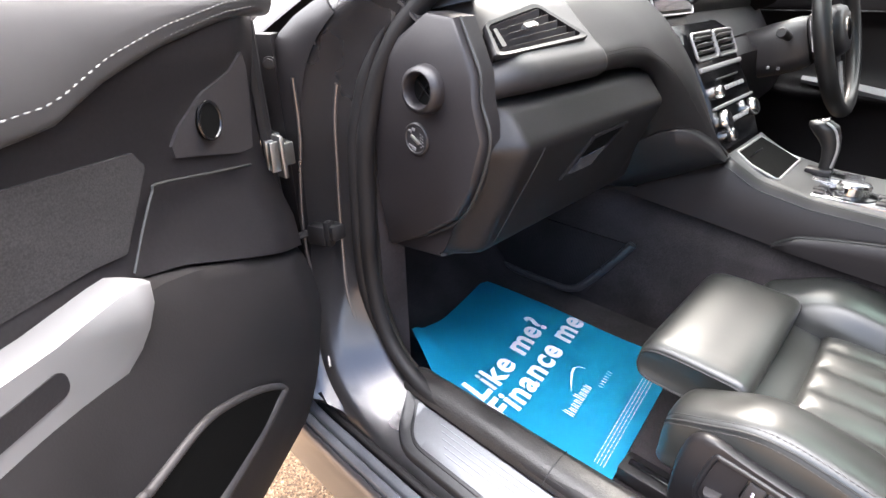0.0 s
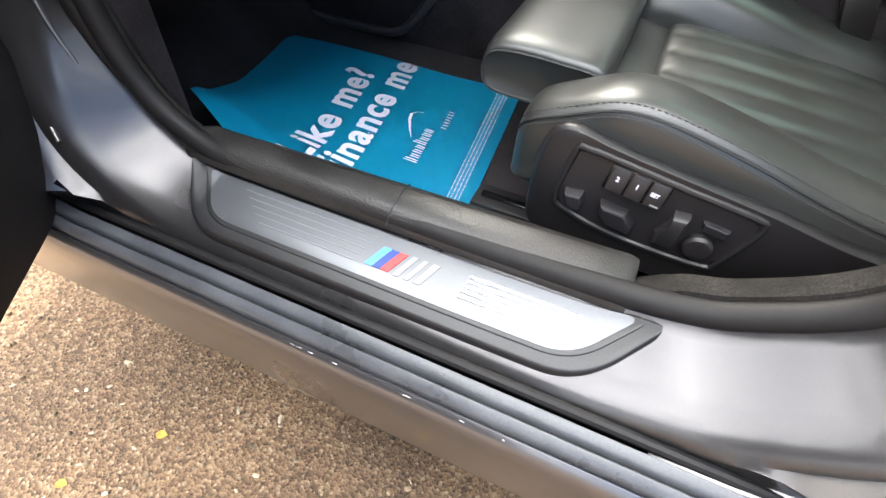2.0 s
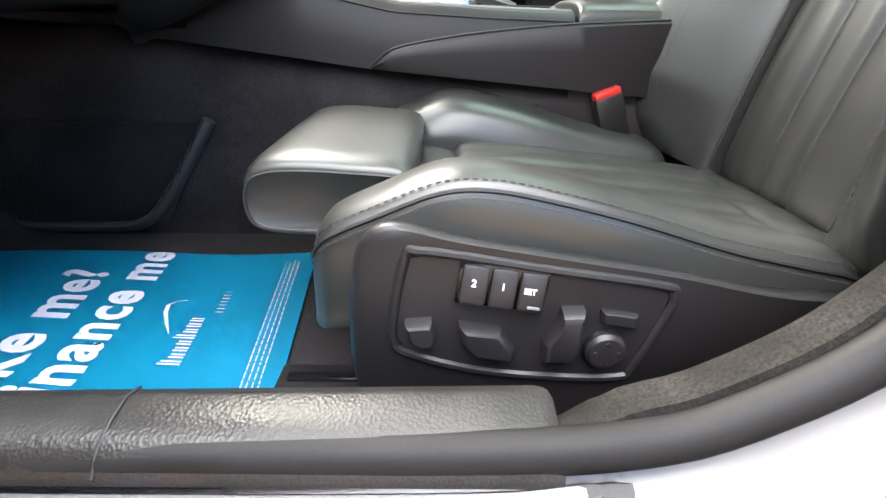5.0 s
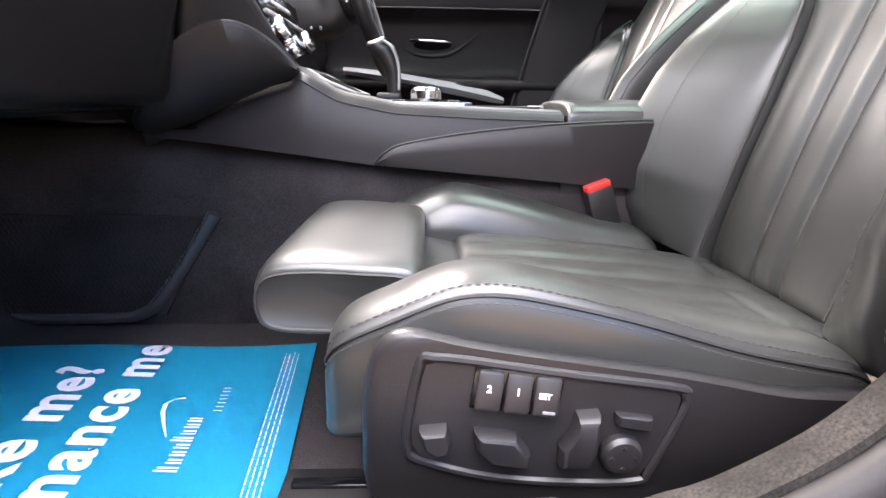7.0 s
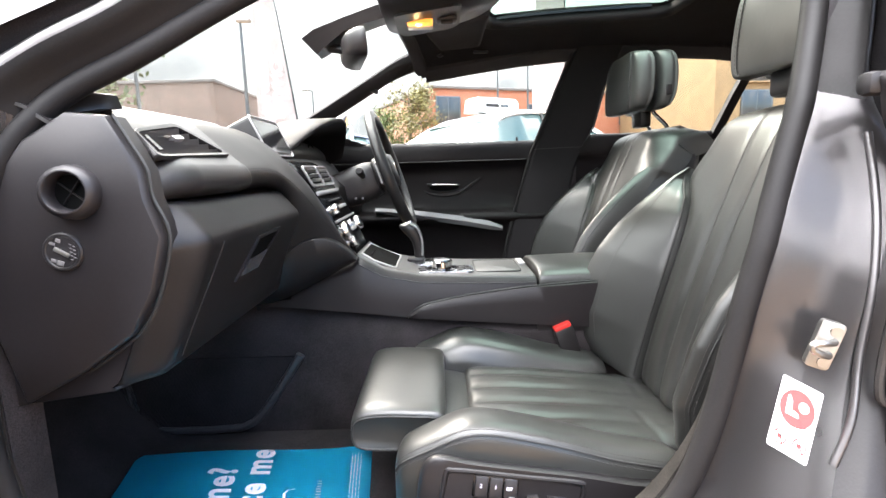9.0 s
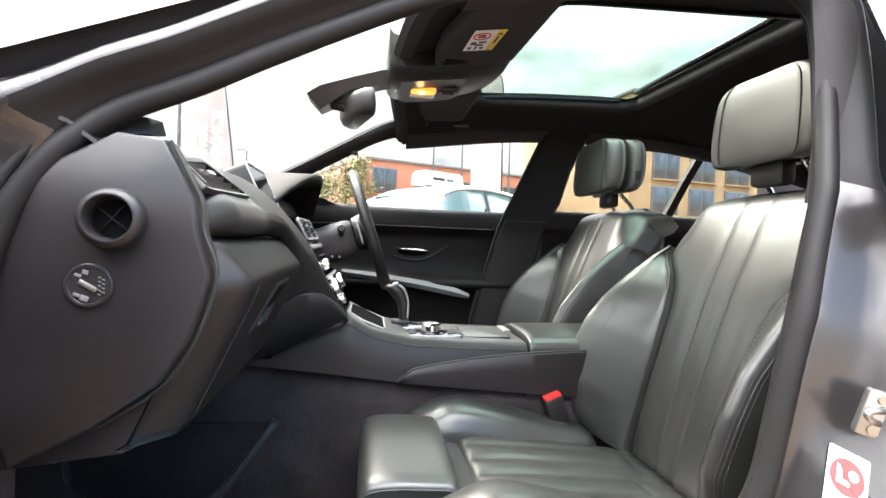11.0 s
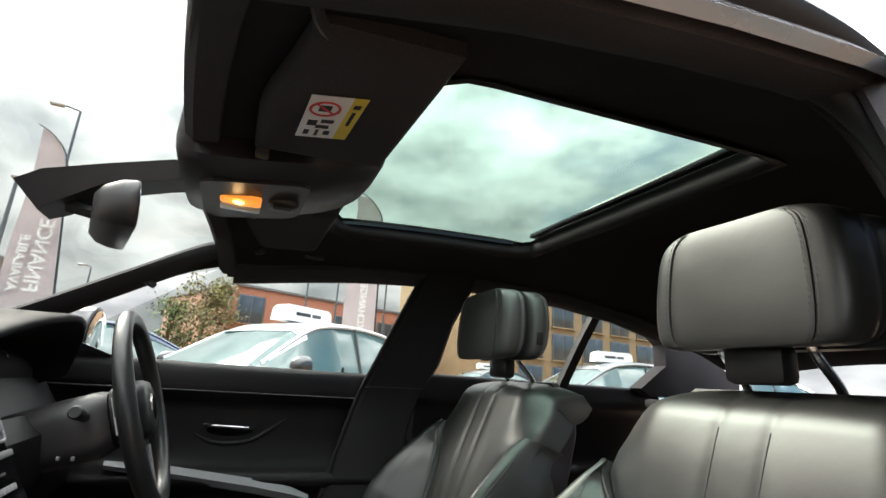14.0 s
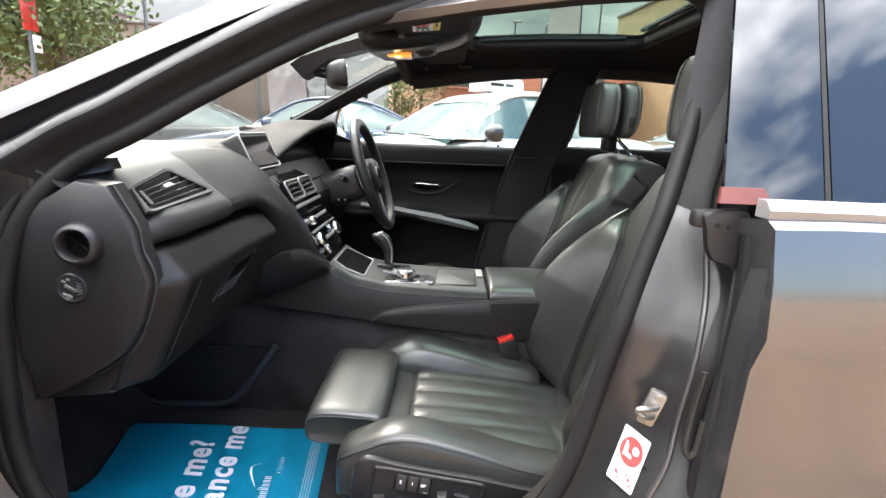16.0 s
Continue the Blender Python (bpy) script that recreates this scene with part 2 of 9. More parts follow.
# ---- materials ----
def mat(name, base, rough=0.5, metal=0.0, vary=0.15, scale=6.0, fine=0.0, fine_scale=400.0, bump=0.0, bump_scale=300.0, coat=0.0, spec=0.5, kind="noise", wear=0.0):
    """A surface with variation at a wide and a fine scale, in gloss too, and fine relief."""
    m = bpy.data.materials.new(name)
    m.use_nodes = True
    nt = m.node_tree
    n, l = nt.nodes, nt.links
    b = n["Principled BSDF"]
    b.inputs["Roughness"].default_value, b.inputs["Metallic"].default_value = rough, metal
    b.inputs["Coat Weight"].default_value, b.inputs["Coat Roughness"].default_value = coat, 0.06
    b.inputs["Specular IOR Level"].default_value = spec
    co = n.new("ShaderNodeTexCoord")
    big = n.new("ShaderNodeTexNoise")
    big.inputs["Scale"].default_value, big.inputs["Detail"].default_value = scale, 5
    l.new(co.outputs["Object"], big.inputs["Vector"])
    ramp = n.new("ShaderNodeValToRGB")
    lo, hi = [max(0.0, c * (1 - vary)) for c in base], [min(1.0, c * (1 + vary)) for c in base]
    ramp.color_ramp.elements[0].position, ramp.color_ramp.elements[1].position = 0.3, 0.7
    ramp.color_ramp.elements[0].color, ramp.color_ramp.elements[1].color = (*lo, 1), (*hi, 1)
    l.new(big.outputs["Fac"], ramp.inputs["Fac"])
    colour = ramp.outputs["Color"]
    if fine:
        sm = n.new("ShaderNodeTexNoise")
        sm.inputs["Scale"].default_value, sm.inputs["Detail"].default_value = fine_scale, 3
        l.new(co.outputs["Object"], sm.inputs["Vector"])
        mp = n.new("ShaderNodeMapRange")
        mp.inputs["From Min"].default_value, mp.inputs["From Max"].default_value = 0.3, 0.7
        mp.inputs["To Min"].default_value, mp.inputs["To Max"].default_value = 1 - fine, 1 + fine
        l.new(sm.outputs["Fac"], mp.inputs["Value"])
        mx = n.new("ShaderNodeMix")
        mx.data_type, mx.blend_type = "RGBA", "MULTIPLY"
        mx.inputs["Factor"].default_value = 1
        l.new(colour, mx.inputs["A"])
        l.new(mp.outputs["Result"], mx.inputs["B"])
        colour = mx.outputs["Result"]
    l.new(colour, b.inputs["Base Color"])
    rr = n.new("ShaderNodeMapRange")
    rr.inputs["From Min"].default_value, rr.inputs["From Max"].default_value = 0.3, 0.7
    rr.inputs["To Min"].default_value, rr.inputs["To Max"].default_value = max(0.02, rough * (1 - 0.5 * vary) - wear), min(1, rough * (1 + 0.5 * vary) + wear)
    l.new(big.outputs["Fac"], rr.inputs["Value"])
    l.new(rr.outputs["Result"], b.inputs["Roughness"])
    if bump:
        t = n.new("ShaderNodeTexVoronoi" if kind == "cells" else "ShaderNodeTexNoise")
        t.inputs["Scale"].default_value = bump_scale
        l.new(co.outputs["Object"], t.inputs["Vector"])
        bp = n.new("ShaderNodeBump")
        bp.inputs["Strength"].default_value, bp.inputs["Distance"].default_value = bump, min(0.002, 0.12 / bump_scale)
        l.new(t.outputs["Distance" if kind == "cells" else "Fac"], bp.inputs["Height"])
        l.new(bp.outputs["Normal"], b.inputs["Normal"])
    return m


def glass(name, tint=(0.9, 0.96, 0.93), rough=0.0, shine=1.0):
    m = bpy.data.materials.new(name)
    m.use_nodes = True
    n, l = m.node_tree.nodes, m.node_tree.links
    n.clear()
    out, mix, fres = n.new("ShaderNodeOutputMaterial"), n.new("ShaderNodeMixShader"), n.new("ShaderNodeLayerWeight")
    power, gain = n.new("ShaderNodeMath"), n.new("ShaderNodeMath")
    power.operation, gain.operation = "POWER", "MULTIPLY_ADD"
    power.inputs[1].default_value, gain.inputs[1].default_value, gain.inputs[2].default_value = 5.0, 0.92 * shine, 0.035 * shine
    tr, gl = n.new("ShaderNodeBsdfTransparent"), n.new("ShaderNodeBsdfGlossy")
    tr.inputs["Color"].default_value = (*tint, 1)
    gl.inputs["Roughness"].default_value = rough
    fres.inputs["Blend"].default_value = 0.5
    l.new(fres.outputs["Facing"], power.inputs[0])
    l.new(power.outputs[0], gain.inputs[0])
    l.new(gain.outputs[0], mix.inputs["Fac"])
    l.new(tr.outputs["BSDF"], mix.inputs[1])
    l.new(gl.outputs["BSDF"], mix.inputs[2])
    l.new(mix.outputs["Shader"], out.inputs["Surface"])
    return m


def glowing(name, colour, strength):
    m = bpy.data.materials.new(name)
    m.use_nodes = True
    b = m.node_tree.nodes["Principled BSDF"]
    b.inputs["Base Color"].default_value = (*colour, 1)
    b.inputs["Emission Color"].default_value, b.inputs["Emission Strength"].default_value = (*colour, 1), strength
    return m


LEATHER = mat("black_leather", (0.0235, 0.0240, 0.0226), 0.365, vary=0.22, scale=5, spec=0.75, wear=0.02, bump=0.10, bump_scale=55)
LEATHER_SIDE = mat("black_vinyl", (0.0110, 0.0088, 0.0098), 0.45, vary=0.2, scale=6, fine=0.08, fine_scale=200, bump=0.04, bump_scale=150, spec=0.38)
DASH_SKIN = mat("dash_leather", (0.0215, 0.0192, 0.0200), 0.45, vary=0.2, scale=5, fine=0.08, fine_scale=220, bump=0.04, bump_scale=150, spec=0.72)
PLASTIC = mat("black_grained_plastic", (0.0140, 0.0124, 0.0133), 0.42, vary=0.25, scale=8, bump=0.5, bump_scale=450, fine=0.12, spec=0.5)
HOOD_SKIN = mat("dull_hood_plastic", (0.0165, 0.0150, 0.0160), 0.62, vary=0.18, scale=7, fine=0.08, fine_scale=240, bump=0.3, bump_scale=420, spec=0.32)
PLASTIC_SOFT = mat("soft_touch_plastic", (0.0180, 0.0158, 0.0170), 0.42, vary=0.18, scale=7, fine=0.08, fine_scale=240, bump=0.04, bump_scale=160, spec=0.5)
GLOSS_BLACK = mat("gloss_black", (0.008, 0.008, 0.009), 0.10, vary=0.1, spec=0.6)
CARPET = mat("black_carpet", (0.031, 0.0270, 0.0285), 0.95, vary=0.4, scale=9, fine=0.5, fine_scale=700, bump=0.8, bump_scale=900, spec=0.1)
FELT = mat("anthracite_headliner", (0.044, 0.0415, 0.0445), 0.95, vary=0.2, scale=5, fine=0.25, fine_scale=900, bump=0.3, bump_scale=1200, spec=0.1)
RUBBER = mat("black_rubber", (0.0100, 0.0090, 0.0094), 0.62, vary=0.3, scale=12, fine=0.15, bump=0.15, bump_scale=300, spec=0.3)
DUSTY = mat("dusty_flocked_seal", (0.021, 0.019, 0.0172), 0.9, vary=0.4, scale=40, fine=0.45, fine_scale=500, bump=0.6, bump_scale=700, spec=0.1)
PAINT = mat("grey_metallic_paint", (0.138, 0.130, 0.133), 0.28, metal=0.75, vary=0.08, scale=3, fine=0.10, fine_scale=2500, coat=0.8)
CHROME = mat("chrome", (0.82, 0.82, 0.82), 0.12, metal=1.0, vary=0.06)
ALU = mat("brushed_aluminium", (0.42, 0.43, 0.46), 0.26, metal=1.0, vary=0.08, scale=4, fine=0.06, fine_scale=900)
PILLAR_CLOTH = mat("dark_pillar_cloth", (0.013, 0.0120, 0.0130), 0.8, vary=0.2, scale=6, fine=0.2, fine_scale=700, spec=0.18)
DECK = mat("dull_grey_deck", (0.060, 0.058, 0.058), 0.40, vary=0.12, scale=7, fine=0.06, fine_scale=400, spec=0.6)
SATIN = mat("satin_silver_trim", (0.42, 0.41, 0.41), 0.40, metal=0.6, vary=0.08)
STEEL = mat("zinc_steel", (0.40, 0.39, 0.37), 0.42, metal=1.0, vary=0.2, scale=30)
THREAD = mat("grey_thread", (0.24, 0.235, 0.23), 0.8, vary=0.2, scale=60)
THREAD_DARK = mat("dark_thread", (0.06, 0.055, 0.055), 0.8, vary=0.2, scale=60)
RED = mat("red_plastic", (0.62, 0.03, 0.025), 0.4, vary=0.1)
RED_DARK = mat("dark_red_patch", (0.115, 0.022, 0.015), 0.45, vary=0.2)
SLAT = mat("satin_black_slat", (0.085, 0.08, 0.08), 0.34, vary=0.1)
BLUE_PAPER = mat("blue_paper", (0.004, 0.350, 0.60), 0.50, vary=0.06, scale=7, bump=0.1, bump_scale=60)
WHITE_INK = mat("white_ink", (0.72, 0.70, 0.82), 0.6, vary=0.05)
WHITE = mat("white_label", (0.78, 0.77, 0.76), 0.45, vary=0.06)
RED_INK = mat("red_ink", (0.60, 0.05, 0.05), 0.5, vary=0.08)
YELLOW_INK = mat("yellow_ink", (0.75, 0.58, 0.05), 0.5, vary=0.08)
BLACK_INK = mat("black_ink", (0.02, 0.02, 0.02), 0.6)
INK_BLUE = mat("stripe_dark_blue", (0.01, 0.04, 0.22), 0.3)
INK_LIGHT = mat("stripe_light_blue", (0.08, 0.30, 0.62), 0.3)
GLASS_CLEAR = glass("clear_glass", (0.87, 0.89, 0.87))
GLASS_ROOF = glass("green_roof_glass", (0.54, 0.63, 0.58), shine=0.25)
GLASS_DARK = mat("privacy_glass", (0.006, 0.007, 0.008), 0.03, spec=0.9, vary=0.05)
MIRROR = mat("mirror_silver", (0.9, 0.9, 0.9), 0.02, metal=1.0, vary=0.0)
SILL_BLACK = mat("dusty_black_sill", (0.016, 0.0155, 0.0168), 0.42, vary=0.12, scale=30, fine=0.2, fine_scale=350, bump=0.1, bump_scale=500)
DOOR_LOW = mat("door_lower_vinyl", (0.034, 0.031, 0.032), 0.5, vary=0.2, scale=8, bump=0.3, bump_scale=500, kind="cells", spec=0.35)
ENGRAVED = mat("engraved_line", (0.20, 0.205, 0.225), 0.5, metal=0.2, vary=0.05)
RIB = mat("sill_rib_grey", (0.075, 0.077, 0.085), 0.34, vary=0.2, scale=20, fine=0.15, fine_scale=400, wear=0.05)
POLISHED = mat("polished_line", (0.62, 0.63, 0.66), 0.25, metal=0.9, vary=0.05)
# Near-black: the shade inside hollows, put into the colour.
HOLLOW_SHADE = mat("hollow_shade_black", (0.004, 0.004, 0.004), 0.9, vary=0.1, spec=0.05)
# Black leather; the sky light on the roll is lifted into its colour.
LIT_ROLL_LEATHER = mat("lit_roll_leather", (0.12, 0.116, 0.116), 0.40, vary=0.2, scale=5, bump=0.12, bump_scale=300, spec=0.6)
# Aluminium with its base dimmed to hold back the mirrored sky.
PLATE = mat("dimmed_sill_plate", (0.150, 0.154, 0.164), 0.34, metal=0.7, vary=0.08, scale=4, fine=0.08, fine_scale=900)
DOOR_PAINT = mat("grey_gloss_paint", (0.18, 0.176, 0.185), 0.18, metal=0.85, vary=0.05, scale=3, fine=0.06, fine_scale=2500, coat=1.0)
TRIM_GRAIN = mat("leather_grain_plastic", (0.024, 0.022, 0.0212), 0.40, vary=0.3, scale=14, fine=0.25, fine_scale=420, bump=1.0, bump_scale=420, kind="cells", spec=0.42, wear=0.06)
DULL_SILVER = mat("dull_silver_paint", (0.235, 0.23, 0.235), 0.48, metal=0.4, vary=0.08)
DOOR_SKIN = mat("door_trim_vinyl", (0.033, 0.030, 0.032), 0.46, vary=0.2, scale=7, fine=0.1, fine_scale=240, spec=0.42)
DOOR_CLOTH = mat("door_insert_cloth", (0.030, 0.028, 0.029), 0.85, vary=0.2, scale=9, fine=0.25, fine_scale=600, spec=0.15)

# ---- the car's shell: x to the rear, y to the driver's side (right), z up; the centre line is y = 0 ----
def side_y(z):
    """How far out the passenger's door opening lies at a height."""
    return interp(z, [0, 0.36, 0.8, 0.95, 1.27, 1.5], [-0.742, -0.738, -0.733, -0.705, -0.575, -0.48])


OPENING = catmull([(x, 0, z) for x, z in (
    (-0.40, 0.385), (-0.20, 0.388), (-0.03, 0.392), (0.060, 0.403), (0.112, 0.426), (0.165, 0.465), (0.200, 0.518), (0.224, 0.588), (0.242, 0.668), (0.261, 0.758), (0.285, 0.845),
    (0.318, 0.945), (0.355, 1.05), (0.390, 1.165), (0.398, 1.235), (0.36, 1.275), (0.25, 1.285), (0.10, 1.268), (-0.05, 1.232), (-0.18, 1.183),
    (-0.33, 1.10), (-0.435, 1.035), (-0.52, 0.985), (-0.585, 0.90), (-0.612, 0.80), (-0.622, 0.68), (-0.622, 0.56), (-0.59, 0.455), (-0.51, 0.395))], 160, closed=True)
OPENING = [Vector((p.x, side_y(p.z), p.z)) for p in even(OPENING, 200, closed=True)]
MID = Vector((-0.12, 0, 0.80))


def outward(i):
    a, b = OPENING[i - 1], OPENING[(i + 1) % len(OPENING)]
    t = Vector((b.x - a.x, 0, b.z - a.z)).normalized()
    n = Vector((t.z, 0, -t.x))
    return n if n.dot(OPENING[i] - MID) > 0 else -n


SILL = [(-0.012, 0.012), (0.004, 0.0), (0.010, -0.004), (0.016, -0.012), (0.030, -0.062), (0.036, -0.074), (0.041, -0.084), (0.048, -0.094),
        (0.060, -0.098), (0.062, -0.118), (0.068, -0.122), (0.070, -0.136), (0.075, -0.144), (0.115, -0.147), (0.19, -0.146), (0.225, -0.13)]
POST = [(-0.012, 0.012), (0.004, 0.0), (0.010, -0.003), (0.018, -0.006), (0.034, -0.012), (0.046, -0.016), (0.060, -0.022), (0.070, -0.030),
        (0.078, -0.036), (0.086, -0.042), (0.094, -0.046), (0.102, -0.050), (0.112, -0.054), (0.125, -0.058), (0.140, -0.06), (0.150, -0.06)]
RAIL = [(-0.012, 0.012), (0.004, 0.0), (0.007, -0.003), (0.011, -0.006), (0.015, -0.010), (0.020, -0.016), (0.024, -0.021), (0.029, -0.025),
        (0.035, -0.027), (0.041, -0.026), (0.047, -0.022), (0.052, -0.015), (0.056, -0.006), (0.059, 0.006), (0.061, 0.022), (0.062, 0.045)]


def body_ring(i):
    p, n = OPENING[i], outward(i)
    s = smooth_step(0.62, 0.42, p.z) if p.x < 0 else smooth_step(0.72, 0.44, p.z)
    r = smooth_step(0.86, 1.0, p.z)
    out = []
    for a, b, c in zip(SILL, POST, RAIL):
        q = [s * a[k] + (1 - s) * ((1 - r) * b[k] + r * c[k]) for k in (0, 1)]
        v = p + n * q[0] + Vector((0, q[1], 0))
        if p.z < 0.60:
            v.y = max(v.y, interp(v.z, [0.0, 0.345, 0.375, 0.44], [-0.834, -0.834, -0.842, -1.0]))
        out.append(v)
    return out


car_body = thing("car_body", (0, 0, 0.16), "grey metallic four-door coupe body with its near front door swung wide", "car")
bm = loft(bmesh.new(), [body_ring(i) for i in range(len(OPENING))], loop=False, wrap=True)
bmesh.ops.solidify(bm, geom=bm.faces[:], thickness=0.003)
door_frame = part("door_frame", bm, PAINT, car_body, "painted grey door aperture with sill and pillars", smooth=50)
part("door_seal", tube(bmesh.new(), [p + Vector((0, 0.004, 0)) - 0.006 * outward(i) for i, p in enumerate(OPENING)], 0.0135, 18, closed=True), RUBBER, car_body, "black rubber door seal running round the opening")
lobe = [p + Vector((0, -0.001, 0)) + 0.012 * outward(i) for i, p in enumerate(OPENING) if p.x < -0.50 and 0.46 < p.z < 0.95]
part("seal_lobe", tube(bmesh.new(), lobe, [0.0115 * min(1, 0.3 + 0.14 * min(k, len(lobe) - 1 - k)) for k in range(len(lobe))], 14), RUBBER, car_body, "outer lobe of the rubber door seal", smooth=60)
# Black sheet over the painted post, standing for shade by the hinges.
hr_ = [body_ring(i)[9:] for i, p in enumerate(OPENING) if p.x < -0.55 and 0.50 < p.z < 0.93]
part("hinge_shade_sheet", loft(bmesh.new(), [[q + Vector((-0.001, -0.0035, 0)) for q in r] for r in hr_], loop=False), PLASTIC, car_body, "black sheet for the shade beside the painted post", smooth=50)
# Black sheet over the post: the gap's shade put in as colour.
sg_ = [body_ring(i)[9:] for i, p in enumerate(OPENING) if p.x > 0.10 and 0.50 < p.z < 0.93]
part("shut_gap_shade", loft(bmesh.new(), [[q + Vector((0.001, -0.0035, 0)) for q in r] for r in sg_], loop=False), PLASTIC, car_body, "black sheet for the shade before the rear door", smooth=50)
fs_ = [[q + Vector((0, -interp(p.z, [0.90, 0.985], [-0.005, 0.0022]), -0.001)) for q in body_ring(i)[1:9]] for i, p in enumerate(OPENING) if p.z > 0.90]

part("frame_seal", loft(bmesh.new(), fs_, loop=False), RUBBER, car_body, "wide black rubber seal under the roof frame", smooth=60)
# inner lip of the opening, flocked and dusty
lip = []
for i, p in enumerate(OPENING):
    n = outward(i) * (1.0 - 0.9 * smooth_step(0.46, 0.40, p.z) * smooth_step(0.06, -0.02, p.x))
    w = 1.0 + 0.8 * smooth_step(0.62, 0.46, p.z) * smooth_step(-0.02, 0.04, p.x)
    lip.append([p + Vector((0, 0.010, 0)) - n * 0.010, p + Vector((0, 0.013, 0)) - n * 0.012 * w, p + Vector((0, 0.020 * w, 0)) - n * 0.012 * w, p + Vector((0, 0.026 * w, 0)) - n * 0.007, p + Vector((0, 0.030 * w, 0)) + n * 0.014])
bm = loft(bmesh.new(), lip, loop=False, wrap=True)
part("seal_lip", bm, DUSTY, car_body, "dusty flocked inner lip of the door opening", smooth=60)
# sill kick trim, grained, over the lip, from the footwell to its rear end
prof = [(-0.684, 0.29, 1), (-0.684, 0.398, 1), (-0.688, 0.409, 1), (-0.702, 0.414, 0.8), (-0.733, 0.409, 0.1), (-0.743, 0.403, 0), (-0.748, 0.393, 0), (-0.748, 0.386, 0), (-0.72, 0.386, 0), (-0.712, 0.38, 1), (-0.712, 0.29, 1)]
xs = [-0.545, -0.535, -0.52, -0.50, -0.4, -0.2545, -0.2535, -0.05, -0.008, -0.002, 0.002]
bm = loft(bmesh.new(), [[(x, y - w * 0.030 * max(0.0, 0.005 - x) * 0.95, z - (0.010 if x < -0.54 else 0.004 if x < -0.53 or x > 0.0 else 0.0015 if x > -0.004 else 0)) for y, z, w in prof] for x in xs])
part("sill_trim", bm, TRIM_GRAIN, car_body, "black grained plastic sill trim, scuffed along its top", smooth=50)
part("sill_trim_joint", tube(bmesh.new(), [(-0.256, -0.7485, 0.392), (-0.2545, -0.741, 0.405), (-0.254, -0.725, 0.4122), (-0.254, -0.709, 0.4145), (-0.254, -0.695, 0.410)], 0.0011, 5), BLACK_INK, car_body)
# sill rail inside, carpet side down to the floor
prof2 = [(-0.722, 0.27), (-0.722, 0.37), (-0.727, 0.383), (-0.742, 0.378), (-0.742, 0.27)]
part("inner_sill", loft(bmesh.new(), [[(x, y, z) for y, z in prof2] for x in (-0.66, -0.3, 0.1, 0.25)]), CARPET, car_body)

LOW_X, LOW_Z = zip(*sorted((p.x, p.z) for p in OPENING if p.z < 0.47 and -0.58 < p.x < 0.125))


def on_sill(x, y, up=0.0):
    """A place on the sloping top of the sill, y from the inboard edge of the tread plate outwards."""
    rise = max(0.0, interp(x, LOW_X, LOW_Z) - 0.3885) * 1.05 * interp(y, [-0.82, -0.745], [0.8, 1.0])
    return Vector((x, y, 0.3745 + (y + 0.748) * 0.26 + rise + up))


# tread plate: black surround, brushed aluminium inlay, engraved lines, the striped emblem
tread_plate = thing("tread_plate", (-0.24, -0.775, 0.36), "brushed aluminium tread plate with striped emblem on the door sill", "door sill plate")


def plate_outline(x0, x1, y0, y1, slant, r):
    pts = [(x0, y0), (x1, y0), (x1 - slant, y1), (x0 + 0.75 * slant, y1)]
    out = []
    for k, p in enumerate(pts):
        a, b = Vector(pts[k - 1]), Vector(pts[(k + 1) % 4])
        c = Vector(p)
        rr = r if k > 1 else r * (0.55 if k == 1 else 0.3)
        u, v = (a - c).normalized() * rr, (b - c).normalized() * rr
        out += [Vector((1 - t) ** 2 * (c + u) + 2 * t * (1 - t) * c + t * t * (c + v)) for t in [j / 9 for j in range(10)]]
    return [tuple(p) for p in even([(*p, 0) for p in out], 240, closed=True)]


def sill_slab(outline, low, high, inset=0.001, hollow=None):
    """A slab following the sill, its top edge drawn in by inset."""
    n = len(outline)

    def pull(i, d):
        a, b, p = Vector(outline[i - 1][:2]), Vector(outline[(i + 1) % n][:2]), Vector(outline[i][:2])
        t = (b - a).normalized()
        return p + Vector((t.y, -t.x)) * d
    flip = 1 if sum(outline[i - 1][0] * outline[i][1] - outline[i][0] * outline[i - 1][1] for i in range(n)) < 0 else -1
    rings = [[on_sill(p[0], p[1], low) for p in outline], [on_sill(p[0], p[1], high - inset) for p in outline], [on_sill(*pull(i, flip * inset * 0.4), high - inset * 0.25) for i in range(n)], [on_sill(*pull(i, flip * inset), high) for i in range(n)]]
    return loft(bmesh.new(), rings)


